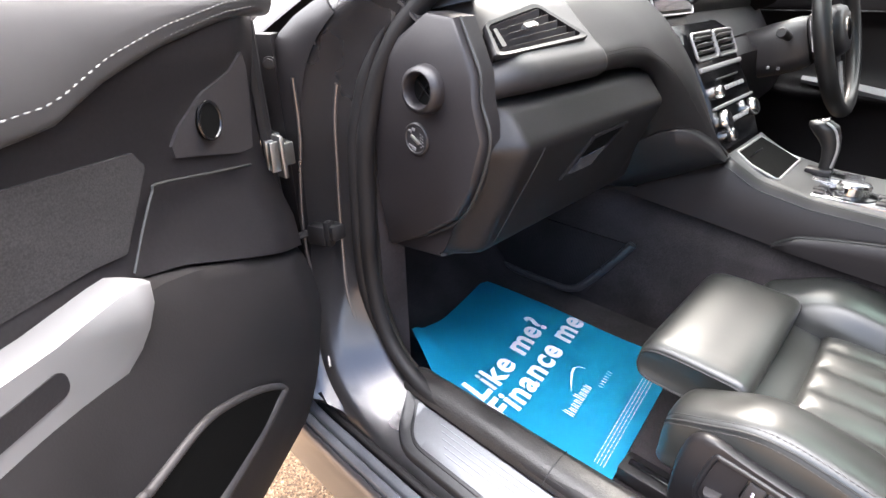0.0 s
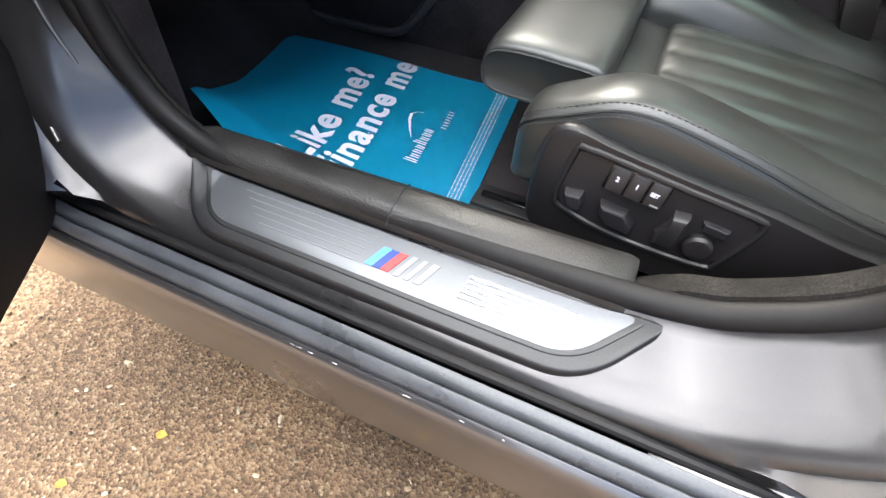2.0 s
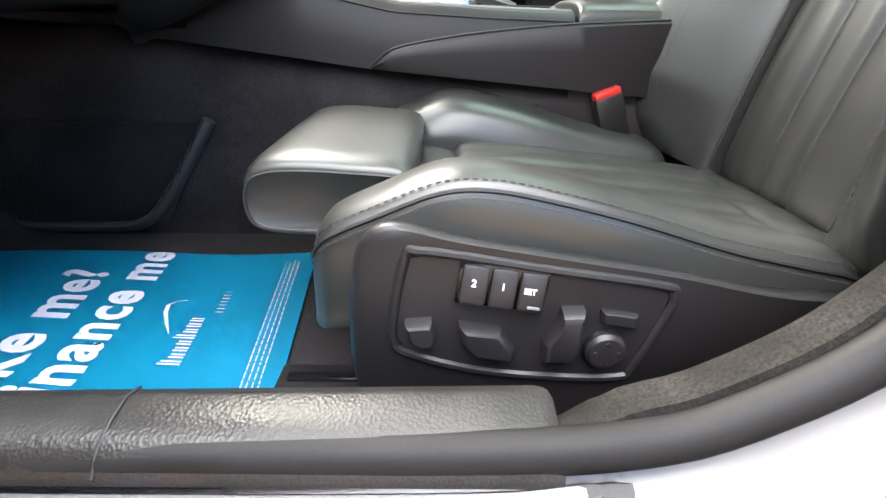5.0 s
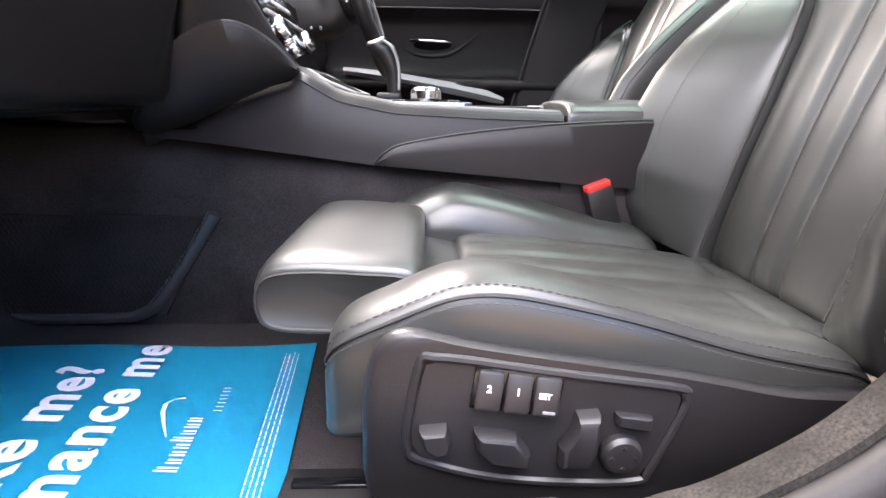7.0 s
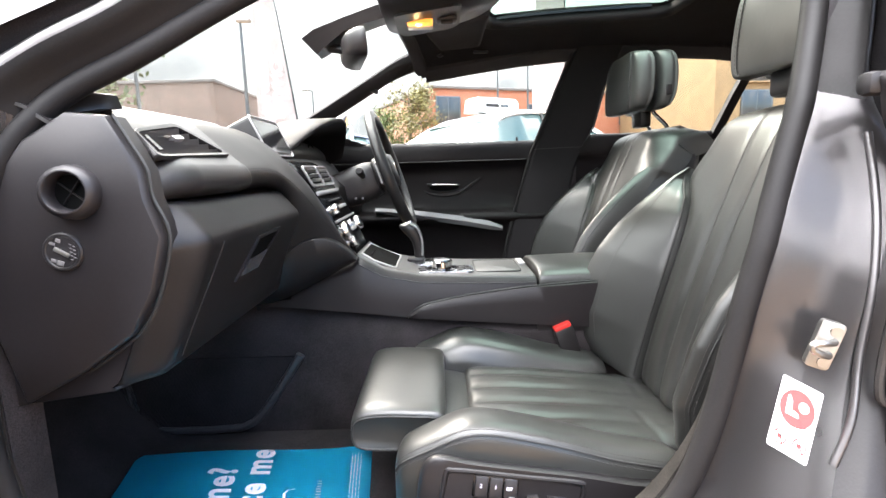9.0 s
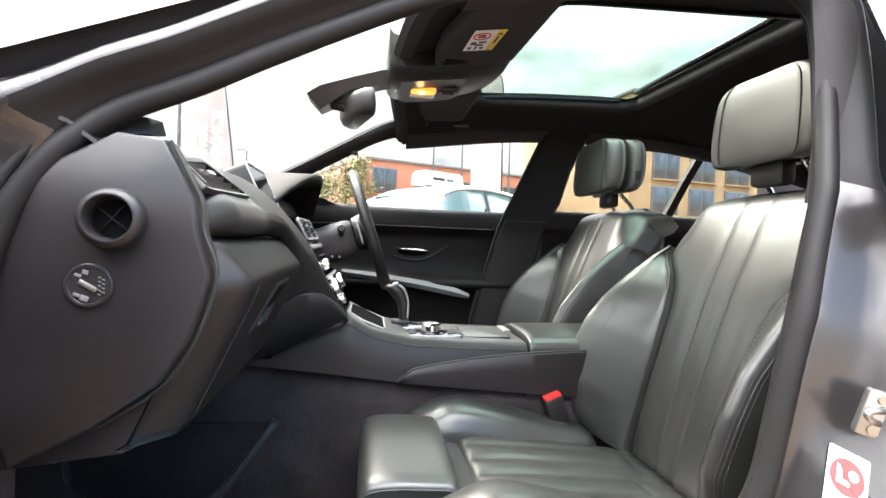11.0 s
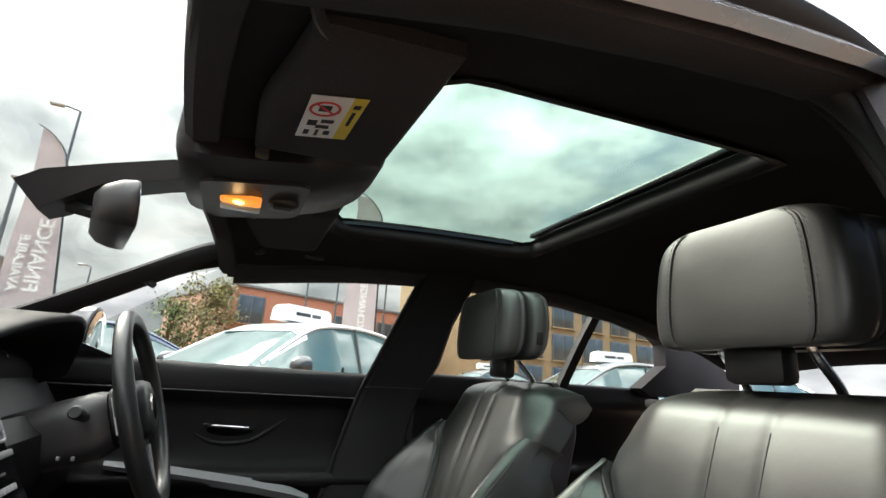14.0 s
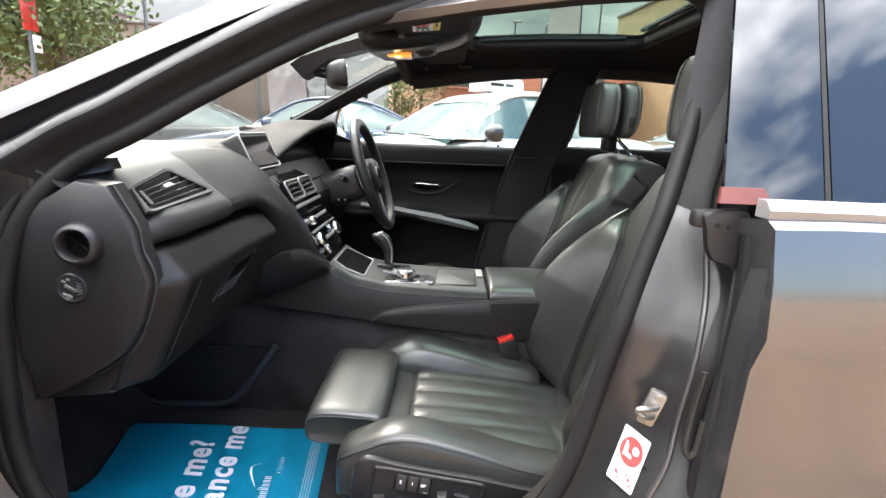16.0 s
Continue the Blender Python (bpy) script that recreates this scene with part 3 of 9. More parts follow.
def sill_plate(outline, low, high, inset, n=140):
    """A long plate bent to the sill, in slices along it."""
    xa, xb = min(p[0] for p in outline) + 0.0004, max(p[0] for p in outline) - 0.0004

    def across(x):
        """The outline's inner and outer edge at x."""
        got = []
        for p, q in zip(outline, outline[1:] + outline[:1]):
            if (p[0] - x) * (q[0] - x) <= 0 and abs(p[0] - q[0]) > 1e-9:
                got.append(p[1] + (q[1] - p[1]) * (x - p[0]) / (q[0] - p[0]))
        return max(got), min(got)
    rings = []
    for k in range(n + 1):
        x = xa + (xb - xa) * (0.5 - 0.5 * math.cos(math.pi * k / n))
        ya, yb = across(x)
        up_ = 0.004 * smooth_step(-0.03, 0.03, x)
        i_ = min(inset, (ya - yb) * 0.3, (x - xa) * 0.7 + 0.0001, (xb - x) * 0.7 + 0.0001)
        top = [(ya, high - i_), (ya - i_, high)] + [(ya - i_ + (yb + 2 * i_ - ya) * f, high) for f in (0.25, 0.5, 0.75)] + [(yb + i_, high), (yb + 0.3 * i_, high - 0.3 * i_), (yb, high - i_)]
        rings.append([on_sill(x, ya, low)] + [on_sill(x, y, u + up_) for y, u in top] + [on_sill(x, yb, low)])
    return loft(bmesh.new(), rings)


part("surround", sill_plate(plate_outline(-0.528, 0.048, -0.7445, -0.820, 0.062, 0.042), -0.010, 0.0032, 0.003), SILL_BLACK, tread_plate, "black plastic surround", smooth=50)
part("surround_step", sill_plate(plate_outline(-0.507, 0.030, -0.746, -0.8075, 0.058, 0.033), 0.0, 0.0046, 0.0012), SILL_BLACK, tread_plate, smooth=50)
inlay = part("inlay", sill_plate(plate_outline(-0.499, 0.020, -0.7475, -0.803, 0.052, 0.028), 0.0, 0.0054, 0.0005), PLATE, tread_plate, "brushed aluminium inlay", smooth=20)
for x0, x1, tag in ((-0.440, -0.262, 1), (-0.150, -0.031, -1)):
    for k in range(5):
        y = (-0.757 - 0.0082 * k) if tag == 1 else (-0.7625 - 0.0060 * k)
        a, b = x0 + (0.010 if tag == 1 else -0.001) * k, x1 - (0.003 if tag == 1 else 0.005) * k
        part("engraved_line", tube(bmesh.new(), [on_sill(a, y, 0.0051), on_sill(b, y, 0.0051)], 0.0013 if tag == 1 else 0.0020, 6, flat=0.5), ENGRAVED if tag == 1 else POLISHED, inlay)
for k, mt in enumerate((INK_LIGHT, INK_BLUE, RED_INK)):
    a = -0.262 + 0.0098 * k
    o = [(a + 0.012, -0.764), (a + 0.0098 + 0.012, -0.764), (a + 0.0098, -0.789), (a, -0.789)]
    part("emblem_stripe", sill_slab(o, 0.004, 0.0066, 0.0002), mt, inlay, ("light blue", "dark blue", "red")[k] + " emblem stripe", smooth=0)
for a, b in ((-0.2275, 0.007), (-0.2145, 0.006), (-0.2030, 0.008)):
    o = [(a + 0.012, -0.763), (a + b + 0.012, -0.763), (a + b, -0.790), (a, -0.790)]
    part("emblem_bar", sill_slab(o, 0.004, 0.0064, 0.0002), DULL_SILVER, inlay, "grey emblem bar", smooth=0)

# rocker and front shut face below and ahead of the opening
bm = loft(bmesh.new(), [[(x, -0.883, 0.205), (x, -0.872, 0.17), (x, -0.80, 0.158), (x, -0.72, 0.16), (x, -0.70, 0.20), (x, -0.72, 0.30), (x, -0.86, 0.30), (x, -0.884, 0.27)] for x in [-1.02 + 0.158 * k for k in range(16)]])
part("rocker_panel", bm, PAINT, car_body, "grey painted rocker panel, dusty underneath")
# ribs and beads along the outer sill, from the hinge end to the rear door
RUN = [-0.70, -0.66, -0.62, -0.3, 0.05, 0.25, 0.40, 0.8, 1.3]
lift = lambda x: 0.012 * smooth_step(-0.60, -0.72, x)
part("sill_bead", tube(bmesh.new(), catmull([(x, -0.8385, 0.3385 + lift(x)) for x in RUN], 40), 0.0062, 10), RUBBER, car_body, "black rubber bead on the sill")
for name_, pr in (("sill_rib", ((-0.847, 0.32), (-0.847, 0.336), (-0.8495, 0.3395), (-0.858, 0.3365), (-0.8605, 0.333), (-0.8605, 0.32))), ("sill_rib", ((-0.8635, 0.315), (-0.8635, 0.3305), (-0.866, 0.3335), (-0.8735, 0.3295), (-0.876, 0.3255), (-0.876, 0.312)))):
    part(name_, loft(bmesh.new(), [[(x, y, z + lift(x)) for y, z in pr] for x in RUN]), RIB, car_body, "grey painted sill rib", smooth=40)
part("sill_lip", loft(bmesh.new(), [[(x, y, z + lift(x)) for y, z in ((-0.8775, 0.31), (-0.8775, 0.321), (-0.8800, 0.3235), (-0.886, 0.319), (-0.890, 0.306), (-0.888, 0.27), (-0.880, 0.27))] for x in RUN]), PAINT, car_body, "grey painted sill edge with small chips", smooth=50)
rng = random.Random(11)
for k in range(9):
    x = rng.uniform(-0.30, 0.0)
    part("paint_chip", block(bmesh.new(), (rng.uniform(0.002, 0.007), 0.0010, 0.0014), (x, -0.8838, 0.3208), 0.0003, (25, 0, rng.uniform(-8, 8))), SATIN, car_body)
part("rear_sill_panel", loft(bmesh.new(), [[(x, -0.836, interp(x, [0.06, 0.16, 0.2, 0.3, 0.45, 1.3], [0.330, 0.345, 0.354, 0.388, 0.416, 0.42])), (x, -0.8455, interp(x, [0.06, 0.16, 0.2, 0.3, 0.45, 1.3], [0.328, 0.3405, 0.345, 0.374, 0.400, 0.405])), (x, -0.8475, interp(x, [0.06, 0.16], [0.327, 0.340])), (x, -0.8455, interp(x, [0.06, 0.16], [0.326, 0.334])), (x, -0.835, interp(x, [0.06, 0.16], [0.326, 0.334]))] for x in (0.06, 0.16, 0.2, 0.25, 0.3, 0.38, 0.45, 0.8, 1.3)]), PAINT, car_body, "painted sill face before the rear door", smooth=50)
part("sill_plug", loft(bmesh.new(), [[(0.30 + r * math.cos(a), -0.8475 - d, 0.358 + r * 0.8 * math.sin(a)) for a in [2 * math.pi * k / 20 for k in range(20)]] for r, d in ((0.010, -0.002), (0.010, 0.0012), (0.007, 0.0020))]), RUBBER, car_body, "black rubber plug")
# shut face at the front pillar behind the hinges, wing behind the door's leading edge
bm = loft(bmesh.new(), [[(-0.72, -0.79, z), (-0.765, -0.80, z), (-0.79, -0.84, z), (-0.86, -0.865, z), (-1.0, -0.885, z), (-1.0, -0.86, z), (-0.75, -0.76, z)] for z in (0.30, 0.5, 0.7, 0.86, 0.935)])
# Black plastic in place of paint that stands in shade.
part("hinge_face_shaded", bm, PLASTIC, car_body, "front pillar hinge face, black to stand for its shade")
bm = loft(bmesh.new(), [[(-0.80, -0.872, z0), (-0.95, -0.905, z0), (-1.25, -0.91, z0), (-1.25, -0.87, z0), (-0.80, -0.85, z0)] for z0 in (0.35, 0.60, 0.80)] + [[(-0.80, -0.84, 0.94), (-0.95, -0.86, 0.95), (-1.25, -0.84, 0.93), (-1.25, -0.80, 0.93), (-0.80, -0.80, 0.94)]])
# Black block added over the wing's rear edge to stand for shade.
part("wing_gap_shade", block(bmesh.new(), (0.014, 0.07, 0.60), (-0.793, -0.862, 0.64), 0.004), RUBBER, car_body, "black block added for the shade behind the wing")
part("front_wing", bm, PAINT, car_body, "grey metallic front wing")
for z, s in ((0.775, 1),):
    h = part("door_hinge", block(block(block(bmesh.new(), (0.05, 0.03, 0.055), (-0.745, -0.812, z), 0.005), (0.060, 0.032, 0.034), (-0.712, -0.816, z + 0.004), 0.004), (0.030, 0.008, 0.062), (-0.690, -0.822, z + 0.002), 0.003), STEEL, car_body, "bare steel door hinge")
    part("hinge_bolt", tube(bmesh.new(), [(-0.70, -0.830, z + 0.004), (-0.70, -0.836, z + 0.004)], 0.008, 6), STEEL, h)
for x, y, z in ((-0.70, -0.806, 0.365), (-0.715, -0.80, 0.90), (-0.705, -0.798, 0.47)):
    part("body_bolt", tube(tube(bmesh.new(), [(x, y, z), (x + 0.006, y - 0.004, z)], 0.009, 12), [(x + 0.006, y - 0.004, z), (x + 0.012, y - 0.008, z)], 0.007, 6), RUBBER, car_body)
part("check_strap", block(tube(bmesh.new(), [(-0.70, -0.772, 0.64), (-0.715, -0.82, 0.632), (-0.73, -0.86, 0.625)], 0.006, 6), (0.03, 0.03, 0.028), (-0.672, -0.757, 0.642), 0.006), RUBBER, car_body, "black door check strap")
part("wiring_boot", tube(bmesh.new(), catmull([(-0.735, -0.80, 0.585), (-0.715, -0.845, 0.58), (-0.715, -0.885, 0.59)], 14), [0.016 + 0.003 * (k % 2) for k in range(14)], 10), RUBBER, car_body)

# pressed edges of the front post and the fins of the hinge
for run in ([(-0.696, -0.779, 0.88), (-0.698, -0.779, 0.80), (-0.706, -0.784, 0.737), (-0.714, -0.788, 0.659), (-0.714, -0.789, 0.597), (-0.700, -0.791, 0.53), (-0.672, -0.803, 0.47), (-0.628, -0.827, 0.428)],
            [(-0.646, -0.740, 0.872), (-0.652, -0.746, 0.825), (-0.657, -0.748, 0.756), (-0.662, -0.749, 0.691), (-0.664, -0.751, 0.62), (-0.651, -0.7615, 0.542), (-0.634, -0.763, 0.490)]):
    part("post_edge", tube(bmesh.new(), catmull(run, 50), 0.0032, 8), PAINT, car_body, "rounded painted edge of the front post", smooth=70)
for k in range(3):
    part("hinge_fin", block(bmesh.new(), (0.006, 0.014, 0.044), (-0.706 + 0.013 * k, -0.834, 0.780), 0.002, (0, 4, 0)), STEEL, h)
part("strap_socket", block(block(bmesh.new(), (0.034, 0.022, 0.036), (-0.690, -0.775, 0.636), 0.006, (0, 0, 20)), (0.012, 0.016, 0.044), (-0.672, -0.768, 0.640), 0.004, (0, 0, 20)), RUBBER, car_body, "black socket of the check strap")

# rear door, closed behind the opening
rear_door = part("rear_door", loft(bmesh.new(), [[(x + dx, y, z) for dx, y, z in (
    (0.010, -0.80, 0.962), (0.018, -0.838, 0.968), (0.023, -0.848, 0.958), (0.023, -0.862, 0.90), (0.021, -0.872, 0.838), (0.012, -0.868, 0.80), (0.009, -0.866, 0.70), (0.004, -0.870, 0.55), (-0.014, -0.872, 0.40), (-0.022, -0.862, 0.345), (-0.02, -0.82, 0.345), (0.012, -0.80, 0.50), (0.02, -0.79, 0.70), (0.02, -0.79, 0.90))]
    if x < 0.4 else [(x, y, z) for _, y, z in ((0, -0.80, 0.962), (0, -0.838, 0.970), (0, -0.848, 0.960), (0, -0.862, 0.902), (0, -0.872, 0.842), (0, -0.866, 0.80), (0, -0.866, 0.70), (0, -0.870, 0.55), (0, -0.872, 0.40), (0, -0.862, 0.345), (0, -0.82, 0.345), (0, -0.80, 0.50), (0, -0.79, 0.70), (0, -0.79, 0.90))]
    for x in (0.352, 0.362, 0.45, 0.7, 1.0, 1.30)]), DOOR_PAINT, car_body, "grey metallic rear door, closed, sky mirrored in it", smooth=28)
part("chrome_strip", loft(bmesh.new(), [[(x, -0.838, 0.968), (x, -0.842, 0.978), (x, -0.832, 0.988), (x, -0.815, 0.988), (x, -0.815, 0.968)] for x in (0.370, 0.6, 0.9, 1.3)]), SATIN, rear_door, "satin chrome window strip")
part("door_edge_seal", tube(bmesh.new(), catmull([(0.372, -0.806, 0.945), (0.374, -0.81, 0.85), (0.366, -0.812, 0.75), (0.352, -0.815, 0.6), (0.33, -0.818, 0.42)], 24), 0.008, 8), RUBBER, rear_door)


def pane_y(z):
    return interp(z, [0.98, 1.27], [-0.806, -0.640])


def leaning_pane(x0, x1, x2, x3, z0, z1, n=5):
    rings = []
    for k in range(n):
        f = k / (n - 1)
        z = z0 + (z1 - z0) * f
        a, b, y = x0 + (x3 - x0) * f, x1 + (x2 - x1) * f, pane_y(z)
        rings.append([(a, y, z), (b, y, z), (b, y + 0.006, z), (a, y + 0.006, z)])
    return loft(bmesh.new(), rings)


part("pillar_cover", leaning_pane(0.338, 0.455, 0.502, 0.395, 0.985, 1.268), GLASS_DARK, rear_door, "gloss black pillar cover", smooth=0)
part("window_divider", leaning_pane(0.457, 0.463, 0.509, 0.503, 0.985, 1.268), RUBBER, rear_door, smooth=0)
part("window_pane", leaning_pane(0.465, 1.25, 1.10, 0.511, 0.985, 1.268), GLASS_DARK, rear_door, "dark privacy glass mirroring the clouds", smooth=0)
part("red_patch", leaning_pane(0.330, 0.392, 0.385, 0.336, 0.980, 0.998, 3), RED_DARK, rear_door, "dark red patch at the foot of the pillar cover", smooth=0).location.y = -0.004
part("shut_bracket", block(bmesh.new(), (0.050, 0.020, 0.022), (0.338, -0.783, 0.958), 0.006), PLASTIC, car_body)
cover_o = [(p.x, p.y) for p in catmull([(0.324, 0.967, 0), (0.326, 0.945, 0), (0.331, 0.922, 0), (0.341, 0.908, 0), (0.356, 0.904, 0), (0.374, 0.904, 0), (0.375, 0.967, 0)], 30, closed=True)]
plate_ = part("shut_cover", loft(bmesh.new(), [[(x, y, z) for x, z in cover_o] for y in (-0.790, -0.797)] + [[(0.35 + (x - 0.35) * 0.94, -0.799, 0.935 + (z - 0.935) * 0.94) for x, z in cover_o]]), PLASTIC_SOFT, car_body, "dark plastic cover between post and rear door", smooth=40)
for x, z in ((0.338, 0.952), (0.352, 0.950)):
    part("cover_rivet", tube(bmesh.new(), [(x, -0.797, z), (x, -0.801, z)], 0.0028, 8), RUBBER, plate_)
post_run = catmull([(0.361, -0.738, 0.915), (0.363, -0.752, 0.855), (0.358, -0.765, 0.811), (0.349, -0.777, 0.751), (0.336, -0.785, 0.686), (0.322, -0.800, 0.626), (0.301, -0.808, 0.581)], 40)
part("post_edge", tube(bmesh.new(), post_run, 0.0042, 8), PAINT, car_body, "rounded painted edge of the centre post", smooth=70)
part("shut_loop", tube(bmesh.new(), catmull([(0.350, -0.806, 0.765), (0.343, -0.806, 0.71), (0.339, -0.808, 0.668), (0.342, -0.810, 0.650), (0.350, -0.812, 0.655), (0.355, -0.812, 0.70)], 24), 0.0042, 8), TRIM_GRAIN, car_body, "moulded rubber rim in the shut gap")

# centre post below: striker and label
striker = thing("door_striker", (0.30, -0.77, 0.70), "zinc plated door striker bolted on the centre post", "door latch")
t = pose(0.298, -0.786, 0.702, 0, 16, -20) @ Matrix.Scale(0.85, 4)
part("plate", moved(prism(bmesh.new(), rounded(0.026, 0.060, 0.005), 0.006, -0.005, "y", 0.001), t), STEEL, striker)
part("loop", tube(bmesh.new(), catmull([t @ Vector(p) for p in ((0.006, -0.003, 0.008), (0.003, -0.014, 0.008), (-0.010, -0.026, 0.007), (-0.020, -0.029, 0.003), (-0.020, -0.029, -0.003), (-0.010, -0.026, -0.007), (0.003, -0.014, -0.009), (0.006, -0.003, -0.009))], 28), 0.0036, 8), STEEL, striker)
for z in (-0.020, 0.020):
    part("screw", tube(bmesh.new(), [t @ Vector((0.004, -0.003, z)), t @ Vector((0.004, -0.008, z))], 0.0055, 10), STEEL, striker)

child_label = thing("warning_label", (0.284, -0.766, 0.60), "white warning label with red prohibition signs on the post", "sticker")
POST_TREE = BVHTree.FromPolygons([v.co.copy() for v in door_frame.data.vertices], [tuple(p.vertices) for p in door_frame.data.polygons])
POST_AT = Matrix.Translation((0, 0, 0.16))


def on_post(x, z, out=0.0):
    hit = POST_TREE.ray_cast(Vector((x, -1.3, z)) - POST_AT.translation, Vector((0, 1, 0)))[0]
    return Vector((x, (hit.y if hit else -0.785) - out, z))


LABEL_C = on_post(0.284, 0.614)
LABEL_X = (on_post(0.298, 0.607) - on_post(0.270, 0.621)) / 0.056
LABEL_Z = (on_post(0.297, 0.649) - on_post(0.271, 0.579)) / 0.094
LABEL_N = LABEL_X.cross(LABEL_Z).normalized()
LABEL_N = LABEL_N if LABEL_N.y < 0 else -LABEL_N


def label_at(x, z, out):
    return LABEL_C + LABEL_X * x + LABEL_Z * z + LABEL_N * (out + 0.0055)


def flat(points, y0, y1):
    return loft(bmesh.new(), [[label_at(x, z, -y0) for x, z in points], [label_at(x, z, -y1) for x, z in points]])


def disc(cx, cz, r, n=28):
    return [(cx + r * math.cos(2 * math.pi * k / n), cz + r * math.sin(2 * math.pi * k / n)) for k in range(n)]


part("paper", flat(rounded(0.056, 0.094, 0.003), 0.0, -0.0012), WHITE, child_label, smooth=0)
part("red_sign", flat(disc(0.0, 0.013, 0.0235), -0.001, -0.0018), RED_INK, child_label, smooth=0)
part("seat_mark", flat([(-0.014, 0.002), (0.004, 0.002), (0.004, 0.008), (-0.006, 0.009), (-0.009, 0.026), (-0.015, 0.026)], -0.0016, -0.0024), WHITE, child_label, smooth=0)
part("bag_mark", flat(disc(0.008, 0.018, 0.007, 14), -0.0016, -0.0024), WHITE, child_label, smooth=0)
part("bar", flat([(-0.016, 0.031), (-0.013, 0.033), (0.017, -0.004), (0.014, -0.007)], -0.002, -0.0028), RED_INK, child_label, smooth=0)
for cx in (-0.0135, 0.0135):
    ring = bmesh.new()
    loft(ring, [[label_at(x, z, 0.0016) for x, z in disc(cx, -0.030, r, 20)] for r in (0.0098, 0.0080)], cap=False)
    part("small_sign", ring, RED_INK, child_label, smooth=0)
    part("small_bar", flat([(cx - 0.007, -0.024), (cx - 0.0055, -0.0225), (cx + 0.007, -0.036), (cx + 0.0055, -0.0375)], -0.0012, -0.0018), RED_INK, child_label, smooth=0)
    part("small_mark", flat(disc(cx, -0.0295, 0.0032, 10), -0.0012, -0.0016), BLACK_INK, child_label, smooth=0)

# ---- floor, tunnel, footwell ----
def floor_z(x, y):
    return 0.279 + 0.26 * smooth_step(-0.72, -1.05, x) * 1.2 - 0.01 * math.cos(9 * y) * 0.2


bm = pillow(bmesh.new(), lambda u, v: (-0.35 + 0.85 * u, 0.728 * v, floor_z(-0.35 + 0.85 * u, 0.728 * v)), lambda u, v: 0.0, 40, 24, 0.02)
tagged(part("floor", bm, CARPET), "black carpeted car floor", kind="structure")
bm = loft(bmesh.new(), [[(x, -0.142 + dy, 0.27), (x, -0.142 + dy, 0.50), (x, -0.128, 0.56 + dz), (x, -0.09, 0.60 + dz), (x, 0.09, 0.60 + dz), (x, 0.128, 0.56 + dz), (x, 0.142, 0.50), (x, 0.142, 0.27)]
    for x, dy, dz in ((-1.05, -0.02, 0.02), (-0.75, 0, 0.0), (-0.50, 0, 0.0), (-0.3, 0, -0.02), (0.1, 0.01, -0.05), (0.5, 0.015, -0.06))])
part("tunnel_carpet", bm, CARPET, car_body, "black carpet over the transmission tunnel", smooth=50)
part("firewall", loft(bmesh.new(), [[(x, -0.70, z), (x, 0.70, z), (x - 0.02, 0.70, z), (x - 0.02, -0.70, z)] for x, z in ((-0.86, 0.26), (-1.02, 0.50), (-1.06, 0.95))]), CARPET, car_body)
part("kick_panel", loft(bmesh.new(), [[(-0.60, -0.672, z), (-0.70, -0.672, z), (-1.0, -0.66, z), (-1.0, -0.70, z), (-0.61, -0.715, z)] for z in (0.27, 0.45, 0.62, 0.80)]), CARPET, car_body, "black kick panel in the footwell")
part("far_kick_panel", block(bmesh.new(), (0.50, 0.02, 0.72), (-0.84, 0.70, 0.61), 0.004), CARPET, car_body, "black carpet at the far side of the footwell")
# storage net on the tunnel
NET = [(-0.425, 0.472), (-0.47, 0.405), (-0.527, 0.328), (-0.56, 0.302), (-0.61, 0.292), (-0.78, 0.292), (-0.815, 0.31), (-0.83, 0.36), (-0.845, 0.45)]
NET_RIM = mat("satin_black_rim", (0.055, 0.05, 0.052), 0.32, vary=0.15, scale=9)
storage_net = thing("storage_net", (-0.62, -0.145, 0.29), "black net pocket in a plastic frame on the tunnel side", "storage net")
path = [Vector((x, -0.150, z)) for x, z in NET]
part("net_frame", tube(bmesh.new(), catmull(path, 50), 0.0110, 10, flat=0.8), NET_RIM, storage_net, "black plastic rim")
net = bmesh.new()
for k in range(58):
    x0 = -0.90 + 0.0085 * k
    for s in (-1, 1):
        pts = []
        for j in range(20):
            z = 0.296 + 0.0092 * j
            x = x0 + s * 0.0085 * 0.5 * j
            lo_x = interp(z, [0.292, 0.302, 0.328, 0.405, 0.472], [-0.61, -0.56, -0.527, -0.47, -0.425])
            if -0.835 < x < lo_x:
                pts.append((x, -0.152 - 0.012 * math.sin((z - 0.29) * 9), z))
        if len(pts) > 2:
            tube(net, pts, 0.0006, 4)
part("mesh_net", net, CARPET, storage_net, "black elastic netting")
bm = pillow(bmesh.new(), lambda u, v: (-0.645 + (0.17 + 0.05 * v) * u, -0.147, 0.382 + 0.085 * v), lambda u, v: 0.002, 8, 8, 0.004)
part("net_backing", bm, CARPET, storage_net)

# ---- roof, pillars, glass ----
def roof_z(x, y, up=0.0):
    c = interp(x, [-0.30, -0.20, 0.0, 0.10, 0.30, 0.57, 0.85, 1.15, 1.45, 1.75], [1.245, 1.272, 1.316, 1.334, 1.356, 1.366, 1.352, 1.30, 1.20, 1.06])
    return c - 0.083 * abs(y / 0.56) ** interp(x, [-0.25, 0.0, 0.3], [5.5, 4.0, 2.6]) + up


def roof_w(x):
    return interp(x, [-0.25, 0.0, 0.4, 0.8, 1.2, 1.7], [0.545, 0.575, 0.585, 0.575, 0.545, 0.50])


HX0, HX1, HY, HR = 0.060, 0.626, 0.360, 0.06
